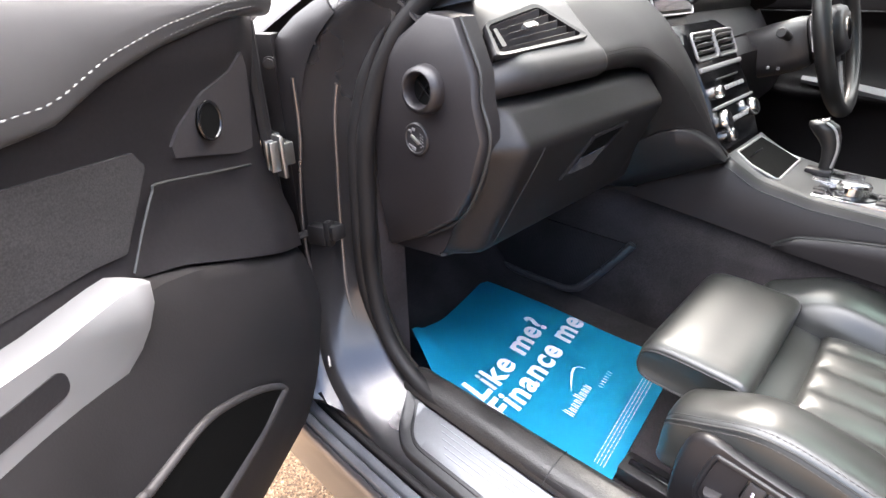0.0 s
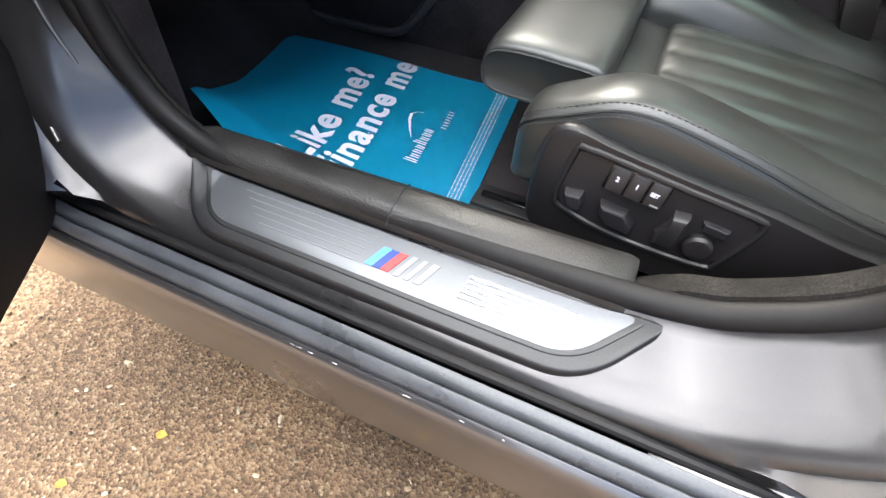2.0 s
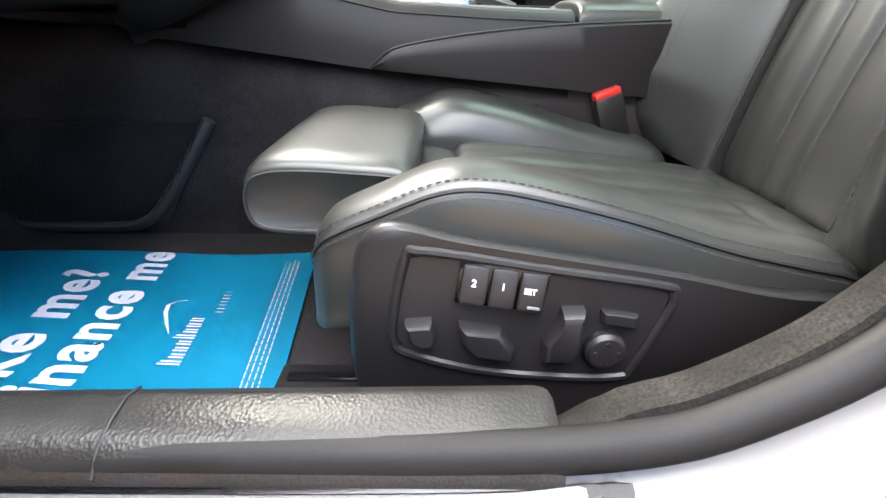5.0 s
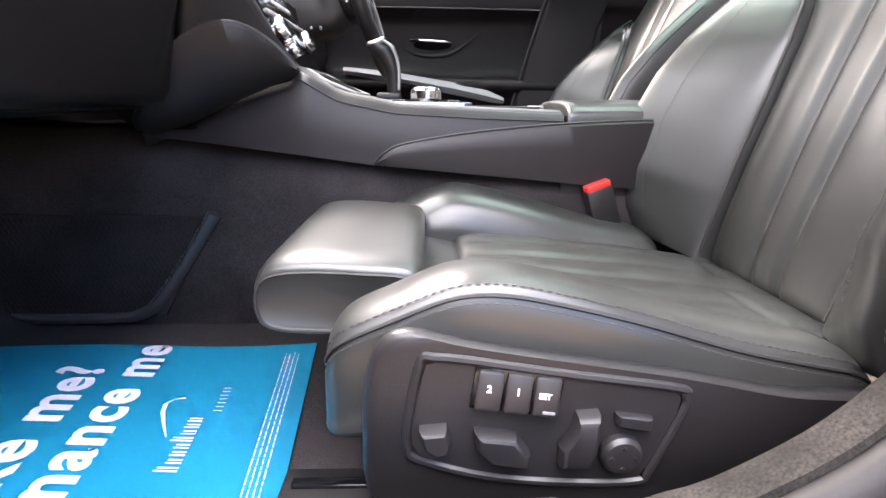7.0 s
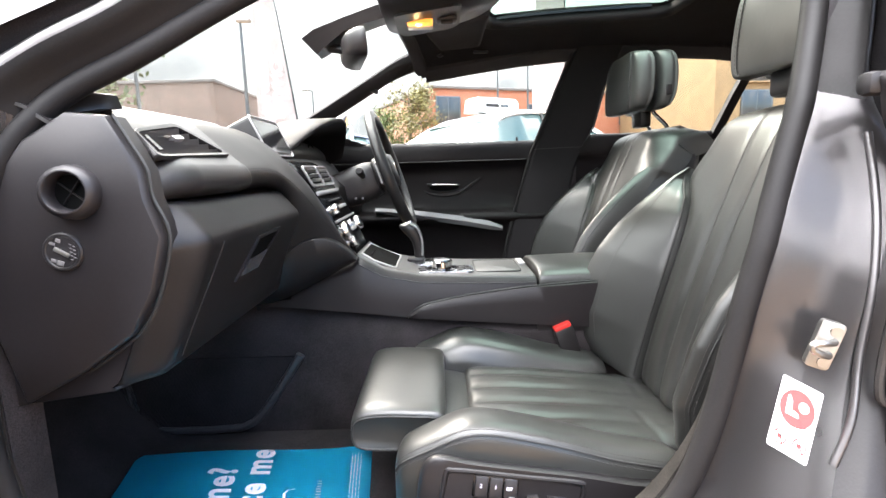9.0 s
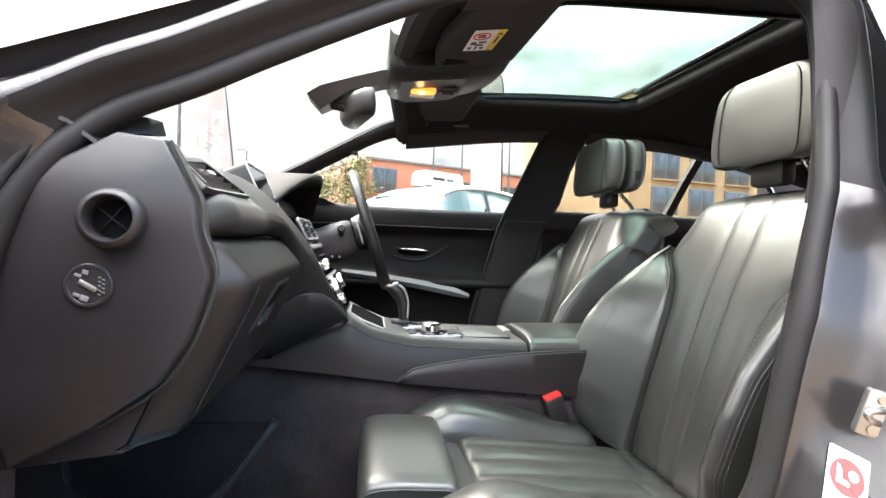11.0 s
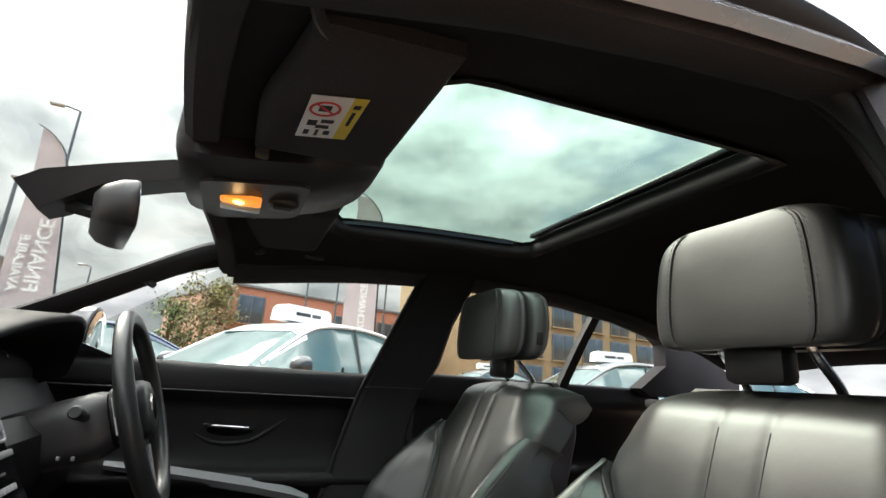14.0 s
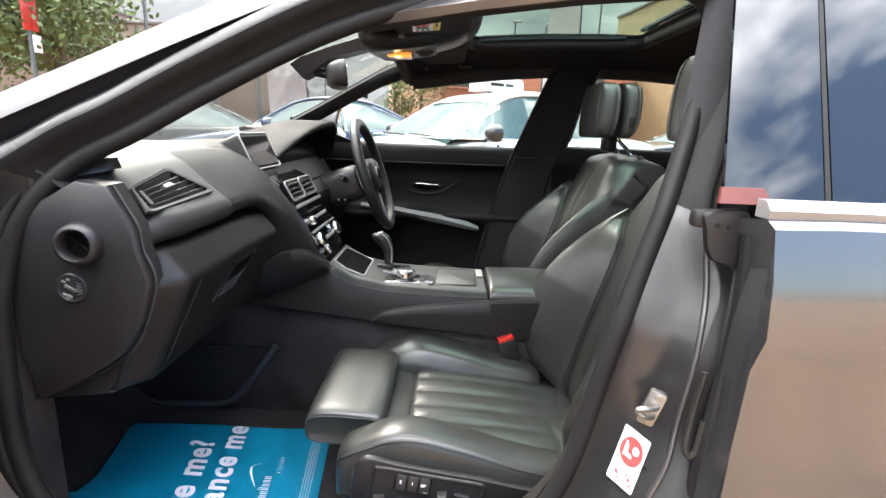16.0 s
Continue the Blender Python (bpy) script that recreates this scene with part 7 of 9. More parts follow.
part("belt_line", tube(bmesh.new(), [(-0.6 + 0.93 * k / 20, 0.703 - 0.012 * math.sin(math.pi * (k / 20)), 0.917) for k in range(21)], 0.0022, 6), BLACK_INK, trim_far)
part("handle_bowl", tube(bmesh.new(), catmull([(-0.155, 0.7285, 0.806), (-0.12, 0.7275, 0.790), (-0.06, 0.7265, 0.786), (-0.01, 0.7265, 0.797), (0.03, 0.7270, 0.822), (0.07, 0.7285, 0.850)], 40), [0.002 + 0.006 * math.sin(math.pi * k / 39) for k in range(40)], 8), LEATHER_SIDE, trim_far, "moulded sweep under the handle", smooth=70)
# Flat disc coloured as the shade behind the door handle.
part("handle_hollow", loft(bmesh.new(), [[(-0.072 + 0.058 * math.cos(2 * math.pi * j / 30), 0.7282 - d, 0.817 + 0.014 * math.sin(2 * math.pi * j / 30)) for j in range(30)] for d in (-0.003, 0.0018)]), HOLLOW_SHADE, trim_far)
part("inner_handle", tube(bmesh.new(), catmull([(-0.137, 0.722, 0.830), (-0.11, 0.708, 0.830), (-0.06, 0.704, 0.828), (-0.028, 0.708, 0.827), (-0.012, 0.722, 0.827)], 20), 0.0065, 8, flat=0.7), CHROME, door_far, "chrome inner door handle")
part("silver_strip", loft(bmesh.new(), [[(x, 0.678, z - h), (x, 0.668, z), (x, 0.676, z + h), (x, 0.69, z)] for x, z, h in ((-0.34, 0.737, 0.010), (-0.2, 0.720, 0.016), (0.0, 0.688, 0.018), (0.10, 0.668, 0.017), (0.150, 0.655, 0.009))]), DULL_SILVER, door_far, "satin silver grab strip")
part("lock_pin", loft(bmesh.new(), lathe((0.216, 0.728, 0.985), (0, 0, 1), ((0, 0.005), (0.014, 0.0045), (0.018, 0.003)), 12)), PLASTIC, door_far, "black lock pin")
part("mirror_sail", loft(bmesh.new(), [[(-0.62, 0.70, 0.985), (-0.36, 0.712, 0.985), (-0.40, 0.70, 1.0), (-0.62, 0.66, 1.08)], [(-0.62, 0.72, 0.985), (-0.36, 0.73, 0.985), (-0.40, 0.715, 1.0), (-0.62, 0.68, 1.08)]]), PLASTIC, door_far, smooth=0)
part("door_pull_cup", pillow(bmesh.new(), lambda u, v: (-0.33 + 0.06 * u, 0.706, 0.945 - 0.022 * v), lambda u, v: 0.001 - 0.006 * (1 - u * u) * (1 - v * v), 10, 8, 0.008), PLASTIC, trim_far)
pane = []
for k in range(7):
    z = 0.98 + 0.29 * k / 6
    x0, x1 = interp(z, [0.98, 1.27], [-0.56, -0.10]), interp(z, [0.98, 1.27], [0.325, 0.385])
    yy = interp(z, [0.98, 1.12, 1.27], [0.738, 0.665, 0.575])
    pane.append([(x0, yy, z), (x1, yy, z), (x1, yy + 0.004, z), (x0, yy + 0.004, z)])
g = part("window_pane", loft(bmesh.new(), pane), GLASS_CLEAR, door_far, "clear side window", smooth=0)
g.visible_shadow = False
part("outer_skin", loft(bmesh.new(), [[(x, 0.76, 0.985), (x, 0.845, 0.965), (x, 0.87, 0.84), (x, 0.866, 0.6), (x, 0.87, 0.35), (x, 0.80, 0.34), (x, 0.76, 0.5)] for x in (-0.85, -0.3, 0.3, 1.3)]), PAINT, car_body, "grey metallic far side", smooth=40)
far_mirror = thing("door_mirror", (-0.47, 0.86, 0.98), "black door mirror outside the driver window", "wing mirror")
part("housing", loft(bmesh.new(), lathe((-0.50, 0.93, 1.045), (-1, 0.1, 0), ((-0.03, 0.070), (-0.025, 0.082), (0.02, 0.085), (0.06, 0.070), (0.09, 0.035)), 28)), GLOSS_BLACK, far_mirror, smooth=60)
part("mirror_glass", loft(bmesh.new(), lathe((-0.50, 0.93, 1.045), (-1, 0.1, 0), ((-0.031, 0.072), (-0.032, 0.066)), 28)), MIRROR, far_mirror, "mirror glass")
part("arm", tube(bmesh.new(), [(-0.50, 0.89, 1.01), (-0.50, 0.80, 0.985), (-0.50, 0.74, 0.985)], 0.018, 8), PLASTIC, far_mirror)
# rear door trim on the far side, rear seat
rd = []
for k in range(16):
    x = 0.44 + 0.95 * k / 15
    rd.append(catmull([(x, 0.70, 1.0), (x, 0.685, 1.004), (x, 0.672, 0.99), (x, 0.668, 0.93), (x, 0.69, 0.90), (x, 0.695, 0.76), (x, 0.66, 0.72), (x, 0.69, 0.64), (x, 0.68, 0.33)], 30))
bm = bmesh.new()
loft(bm, rd, loop=False)
bmesh.ops.solidify(bm, geom=bm.faces[:], thickness=0.004)
rear_trim = part("rear_door_trim", bm, LEATHER_SIDE, car_body, "black rear door trim", smooth=50)
part("silver_strip", loft(bmesh.new(), [[(x, 0.66, 0.70 - h), (x, 0.65, 0.705), (x, 0.66, 0.71 + h), (x, 0.67, 0.705)] for x, h in ((0.62, 0.006), (0.75, 0.01), (0.95, 0.006))]), SATIN, rear_trim)
pane = []
for k in range(6):
    z = 1.0 + 0.265 * k / 5
    yy = interp(z, [0.98, 1.12, 1.27], [0.70, 0.645, 0.585])
    pane.append([(0.45, yy, z), (1.34 - 0.5 * max(0, z - 1.12), yy, z), (1.34 - 0.5 * max(0, z - 1.12), yy + 0.004, z), (0.45, yy + 0.004, z)])
g = part("rear_side_window", loft(bmesh.new(), pane), GLASS_CLEAR, car_body, "clear rear side window", smooth=0)
g.visible_shadow = False
bench = thing("rear_bench", (1.2, 0, 0.3), "black leather rear bench seat", "car seat")
for s in (-1, 1):
    part("seat_back", pillow(bmesh.new(), lambda u, v: (1.20 + 0.13 * v, s * 0.34 - 0.30 * u, 0.70 + 0.24 * v), lambda u, v: 0.04 * roll(u) * roll(v), 24, 20, 0.08), LEATHER, bench, smooth=60)
    part("seat_base", pillow(bmesh.new(), lambda u, v: (0.93 + 0.24 * u, s * 0.34 + 0.30 * v, 0.44 - 0.02 * u), lambda u, v: 0.04 * roll(u) * roll(v), 20, 20, 0.10), LEATHER, bench, smooth=60)

# ---- passenger door, swung out on its hinges ----
door_m = pose(-0.745, -0.845, 0.0, 0, 0, -55)
near_door = thing("passenger_door", label="open grey front door, black leather trim and silver grab handle", category="car door", local=door_m)
# local: x along the door from the hinge, y towards the cabin side, z up
L = 1.10


def trim_y(x, z):
    """How far the trim stands in from the door's middle plane."""
    y = interp(z, [0.32, 0.40, 0.52, 0.64, 0.70, 0.76, 0.80, 0.88, 0.93, 0.965, 0.985], [0.045, 0.074, 0.090, 0.094, 0.088, 0.062, 0.055, 0.058, 0.072, 0.075, 0.058])
    return y - 0.022 * smooth_step(0.12, 0.0, x) + 0.01 * smooth_step(0.2, 0.5, x)


crease = lambda x: interp(x, [0.0, 0.123, 0.27, 0.33, 1.1], [0.63, 0.677, 0.740, 0.758, 0.76])
ZS = [0.325, 0.335, 0.36, 0.40, 0.44, 0.48, 0.52, 0.56, 0.60, 0.64, 0.66, 0.675, 0.69, 0.72, 0.76, 0.80, 0.84, 0.88, 0.905, 0.915, 0.925, 0.945, 0.965, 0.98, 0.988, 0.990]
bm = bmesh.new()
rows = []
for k in range(57):
    x = 0.018 + (L - 0.05) * k / 56
    zc = crease(x)
    row = []
    for z0 in ZS:
        # the trim ends at the crease and drops behind the lower panel
        low = z0 < 0.67
        z = 0.325 + (z0 - 0.325) * (zc - 0.331) / 0.335 if low else zc + 0.001 + (z0 - 0.675) * (0.989 - zc) / 0.315
        row.append(Vector((x - 0.03 * smooth_step(0.62, 0.38, z) * smooth_step(0.25, 0.0, x), trim_y(x, z) - (0.03 if low else 0.0), z + (0.03 * smooth_step(0.45, 0.33, z) * smooth_step(0.0, 0.6, x)))))
    rows.append(row)
loft(bm, rows, loop=False)
bmesh.ops.solidify(bm, geom=bm.faces[:], thickness=0.006)
part("door_trim", bm, DOOR_SKIN, near_door, "black door trim with soft lower half", smooth=40)
bm = bmesh.new()
rows = []
for k in range(49):
    x = 0.016 + (L - 0.06) * k / 48
    zc = crease(x)
    row = []
    for f in (0.0, 0.012, 0.05, 0.15, 0.3, 0.5, 0.7, 0.85, 0.96, 1.0):
        z = zc + (0.335 - zc) * f
        out = -0.022 if f == 0.0 else 0.006 if f < 0.02 else 0.013 if f < 0.06 else 0.016
        row.append(Vector((x - 0.03 * smooth_step(0.62, 0.38, z) * smooth_step(0.25, 0.0, x), trim_y(x, min(z, 0.69)) - 0.014 * smooth_step(0.25, 0.0, f) + out, z + 0.03 * smooth_step(0.45, 0.33, z) * smooth_step(0.0, 0.6, x))))
    rows.append(row)
loft(bm, rows, loop=False)
bmesh.ops.solidify(bm, geom=bm.faces[:], thickness=0.004)
part("lower_panel", bm, DOOR_LOW, near_door, "grained lower door panel", smooth=50)
# upper roll, stitched
ur = []
for k in range(40):
    x = 0.02 + (L - 0.06) * k / 39
    zl = interp(x, [0.0, 0.06, 0.13, 0.24, 0.31, 0.37, 0.6, 1.1], [0.962, 0.966, 0.962, 0.945, 0.928, 0.905, 0.89, 0.90])
    ur.append(catmull([(x, 0.060, zl - 0.004), (x, 0.078, zl - 0.001), (x, 0.085, zl + 0.010), (x, 0.086, (zl + 0.990) / 2 + 0.006), (x, 0.074, 0.992), (x, 0.045, 0.997), (x, 0.03, 0.985)], 24))
bm = bmesh.new()
loft(bm, ur, loop=False)
bmesh.ops.solidify(bm, geom=bm.faces[:], thickness=0.004)
roll_top = part("upper_roll", bm, LIT_ROLL_LEATHER, near_door, "leather upper roll with light double stitching", smooth=50)
st = bmesh.new()
for d in (0.0, 0.009):
    stitches(st, [Vector((0.06 + 0.95 * k / 60, 0.0835 + 0.35 * d, interp(0.06 + 0.95 * k / 60, [0.0, 0.06, 0.13, 0.24, 0.31, 0.37, 0.6, 1.1], [0.962, 0.966, 0.962, 0.945, 0.928, 0.905, 0.89, 0.90]) + 0.007 + d)) for k in range(61)], 0.0050, 0.0040, 0.0008)
part("stitching", st, THREAD, roll_top, "pale grey stitching")
# tweeter triangle with its round hole
tri_ = [(0.055, 0.905), (0.085, 0.925), (0.115, 0.908), (0.17, 0.893), (0.215, 0.868), (0.232, 0.852), (0.230, 0.840), (0.113, 0.811), (0.06, 0.803), (0.045, 0.85)]
tp = part("tweeter_panel", loft(bmesh.new(), [[(x, trim_y(x, z) + q, z) for x, z in tri_] for q in (-0.004, 0.0035)]), DOOR_SKIN, near_door, "black tweeter panel", smooth=20)
part("tweeter_hole", loft(bmesh.new(), lathe((0.170, 0.0655, 0.864), (0, 1, 0), ((-0.004, 0.020), (0.0015, 0.020)), 28)), HOLLOW_SHADE, tp)
part("tweeter_rim", tube(bmesh.new(), [(0.170 + 0.020 * math.cos(a), 0.0668, 0.864 + 0.020 * math.sin(a)) for a in [2 * math.pi * k / 28 for k in range(28)]], 0.0018, 6, closed=True), GLOSS_BLACK, tp)
ins = [(0.288, 0.862), (0.276, 0.846), (0.330, 0.784), (0.37, 0.79), (0.60, 0.80), (0.98, 0.81), (0.99, 0.87), (0.5, 0.882)]
part("insert", loft(bmesh.new(), [[(x, trim_y(x, z) + q, z) for x, z in ins] for q in (-0.002, 0.004)]), DOOR_CLOTH, near_door, "black fabric insert", smooth=0)
part("line_front", tube(bmesh.new(), catmull([(0.09, 0.0565, 0.789), (0.18, 0.062, 0.808), (0.268, 0.065, 0.827), (0.282, 0.066, 0.822), (0.31, 0.0685, 0.795), (0.336, 0.072, 0.768)], 40), 0.0015, 6), BLACK_INK, near_door)
# silver grab handle
gh = [(0.349, 0.772), (0.358, 0.780), (0.374, 0.782), (0.446, 0.779), (0.55, 0.784), (0.78, 0.786), (0.90, 0.77), (0.90, 0.735), (0.78, 0.715), (0.55, 0.697), (0.487, 0.697), (0.457, 0.701), (0.414, 0.708), (0.373, 0.726), (0.354, 0.745), (0.348, 0.760)]
bm = bmesh.new()
cx, cz = 0.6, 0.748
rings = [[Vector((x, 0.070, z)) for x, z in gh]]
for q, k in ((0.090, 1.0), (0.099, 0.975), (0.102, 0.93)):
    rings.append([Vector((cx + (x - cx) * (1 - (1 - k) * 0.4), q, cz + (z - cz) * k)) for x, z in gh])
loft(bm, [even(r, 60, closed=True) for r in rings])
grab = part("grab_handle", bm, DULL_SILVER, near_door, "satin silver grab handle", smooth=50)
part("handle_pocket", loft(bmesh.new(), [[Vector((x, q, z)) for x, z in rounded(0.22, 0.020, 0.008, cx=0.560, cy=0.752)] for q in (0.08, 0.1032)]), PLASTIC, grab, smooth=20)
part("door_release", tube(bmesh.new(), [(0.50, 0.075, 0.84), (0.55, 0.09, 0.842), (0.62, 0.09, 0.842), (0.66, 0.075, 0.84)], 0.007, 8), CHROME, near_door, "chrome door release")
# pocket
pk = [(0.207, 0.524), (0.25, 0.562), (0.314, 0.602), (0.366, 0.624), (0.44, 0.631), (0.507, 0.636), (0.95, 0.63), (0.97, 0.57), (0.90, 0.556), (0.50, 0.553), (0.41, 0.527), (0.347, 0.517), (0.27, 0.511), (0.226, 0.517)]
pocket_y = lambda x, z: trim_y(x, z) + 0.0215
# Flat plate coloured as the shade inside the pocket.
part("pocket_hollow", loft(bmesh.new(), [[Vector((x, pocket_y(x, z) + q, z)) for x, z in pk] for q in (-0.02, 0.0)]), HOLLOW_SHADE, near_door, "near-black plate for the shade in the open door pocket", smooth=0)
part("pocket_rim", tube(bmesh.new(), catmull([Vector((x, pocket_y(x, z) - 0.002, z)) for x, z in pk], 90, closed=True), [0.0045 if k < 45 else 0.007 for k in range(90)], 8, closed=True), DOOR_LOW, near_door, "rounded rim of the door pocket", smooth=70)
# shell, leading edge with seal
bm = loft(bmesh.new(), [[(x, y0, z) for x, y0, z in ((0.0, 0.03, 0.32), (0.0, 0.035, 0.60), (0.0, 0.03, 0.965), (0.0, -0.045, 0.960), (0.0, -0.075, 0.84), (0.0, -0.07, 0.55), (0.0, -0.06, 0.32))], [(x, y0, z) for x, y0, z in ((L, 0.03, 0.34), (L, 0.035, 0.60), (L, 0.03, 0.985), (L, -0.03, 0.985), (L, -0.06, 0.84), (L, -0.05, 0.55), (L, -0.04, 0.34))]])
part("door_shell", bm, PAINT, near_door, "grey painted door shell", smooth=30)
part("door_edge_seal", tube(bmesh.new(), catmull([(0.004, 0.036, 0.955), (0.010, 0.040, 0.80), (0.012, 0.044, 0.62), (-0.006, 0.048, 0.46), (0.0, 0.048, 0.37), (0.05, 0.046, 0.335), (0.3, 0.046, 0.345), (1.05, 0.046, 0.36)], 60), 0.011, 8), RUBBER, near_door, "black rubber seal on the leading edge")
part("edge_panel", loft(bmesh.new(), [[(-0.004, 0.045, z), (-0.006, 0.030, z), (-0.006, -0.070, z), (0.01, -0.082, z), (0.01, 0.045, z)] for z in (0.33, 0.6, 0.955)]), RUBBER, near_door, "black leading edge of the door")
part("edge_latch_plate", block(bmesh.new(), (0.004, 0.03, 0.06), (-0.003, -0.01, 0.62), 0.002), STEEL, near_door)
bm = loft(bmesh.new(), [[(x, -0.012 - 0.45 * (z - 0.985), z), (x + 0.0, -0.008 - 0.45 * (z - 0.985), z), (1.0 - 0.1 * (z - 0.985), -0.008 - 0.45 * (z - 0.985), z), (1.0 - 0.1 * (z - 0.985), -0.012 - 0.45 * (z - 0.985), z)] for x, z in ((0.10, 0.985), (0.22, 1.05), (0.42, 1.15), (0.66, 1.25))])
g = part("window_pane", bm, GLASS_CLEAR, near_door, "clear frameless side window", smooth=0)
g.visible_shadow = False
# its mirror
nm_ = thing("door_mirror", label="black door mirror on the open front door", category="wing mirror", local=door_m)
part("housing", loft(bmesh.new(), lathe((0.10, -0.17, 1.05), (-1, 0, 0), ((-0.03, 0.070), (-0.025, 0.084), (0.03, 0.085), (0.07, 0.066), (0.09, 0.03)), 28)), GLOSS_BLACK, nm_, smooth=60)
part("mirror_glass", loft(bmesh.new(), lathe((0.10, -0.17, 1.05), (-1, 0, 0), ((-0.031, 0.073), (-0.032, 0.067)), 28)), MIRROR, nm_)
part("arm", tube(bmesh.new(), [(0.10, -0.13, 1.01), (0.10, -0.06, 0.985), (0.10, -0.01, 0.975)], 0.018, 8), PLASTIC, nm_)

# ---- things under the roof ----
overhead = thing("overhead_console", (-0.1, 0.03, 1.30), "black overhead console with a lit reading lamp", "overhead console")
oc = []
for x, z0, hw in ((-0.215, 1.262, 0.115), (-0.205, 1.245, 0.122), (-0.17, 1.240, 0.126), (-0.08, 1.250, 0.126), (0.0, 1.268, 0.120), (0.045, 1.285, 0.108), (0.075, 1.305, 0.09), (0.085, 1.325, 0.075)):
    oc.append([Vector(p) for p in ((x, -hw, z0 + 0.012), (x, -hw * 0.86, z0), (x, 0, z0 - 0.006), (x, hw * 0.86, z0), (x, hw, z0 + 0.012), (x, hw * 0.95, z0 + 0.08), (x, -hw * 0.95, z0 + 0.08))])
part("housing", loft(bmesh.new(), [[q for q in r] for r in zip(*[catmull(c, 24) for c in zip(*oc)])]), PLASTIC_SOFT, overhead, "black plastic housing", smooth=60)
oz = lambda x: interp(x, [-0.215, -0.17, -0.08, 0.0, 0.045], [1.247, 1.235, 1.245, 1.263, 1.28])
panel = [(x, y) for x, y in rounded(0.155, 0.185, 0.03, cx=-0.105, cy=0.012)]
part("lamp_panel", loft(bmesh.new(), [[(x, y, oz(x) + q) for x, y in panel] for q in (0.006, -0.004)]), PLASTIC, overhead, smooth=20)
LAMP = glowing("warm_lamp", (1.0, 0.45, 0.10), 1.6)
AMBER = glowing("amber_lens", (1.0, 0.33, 0.05), 0.16)
LENS = mat("clear_lens", (0.5, 0.46, 0.40), 0.15, vary=0.1)
for y, mt, nm in ((-0.002, LAMP, "lit_lens"), (0.034, LENS, "lamp_lens")):
    lens = part("reading_lamp", prism(bmesh.new(), rounded(0.062, 0.034, 0.006, cx=-0.125, cy=y), oz(-0.125) + 0.0, oz(-0.125) - 0.008, "z", 0.002), AMBER if y < 0 else LENS, overhead, "reading lamp lens")
    if y < 0:
        part("bulb", loft(bmesh.new(), lathe((-0.128, y, oz(-0.128) - 0.0085), (0, 0, -1), ((0, 0.009), (0.002, 0.006)), 16)), LAMP, lens, "lit amber bulb")
part("roof_switch", prism(bmesh.new(), rounded(0.05, 0.05, 0.012, cx=-0.06, cy=0.02), oz(-0.06), oz(-0.06) - 0.008, "z", 0.003), PLASTIC, overhead)
part("roof_switch_rocker", block(bmesh.new(), (0.03, 0.018, 0.008), (-0.06, 0.02, oz(-0.06) - 0.009), 0.003), PLASTIC_SOFT, overhead)
lampl = new("reading_bulb", bpy.data.lights.new("reading_bulb", "POINT"))
lampl.data.energy, lampl.data.color, lampl.data.shadow_soft_size = 0.006, (1.0, 0.6, 0.25), 0.008
lampl.location = (-0.128, -0.002, oz(-0.128) - 0.02)

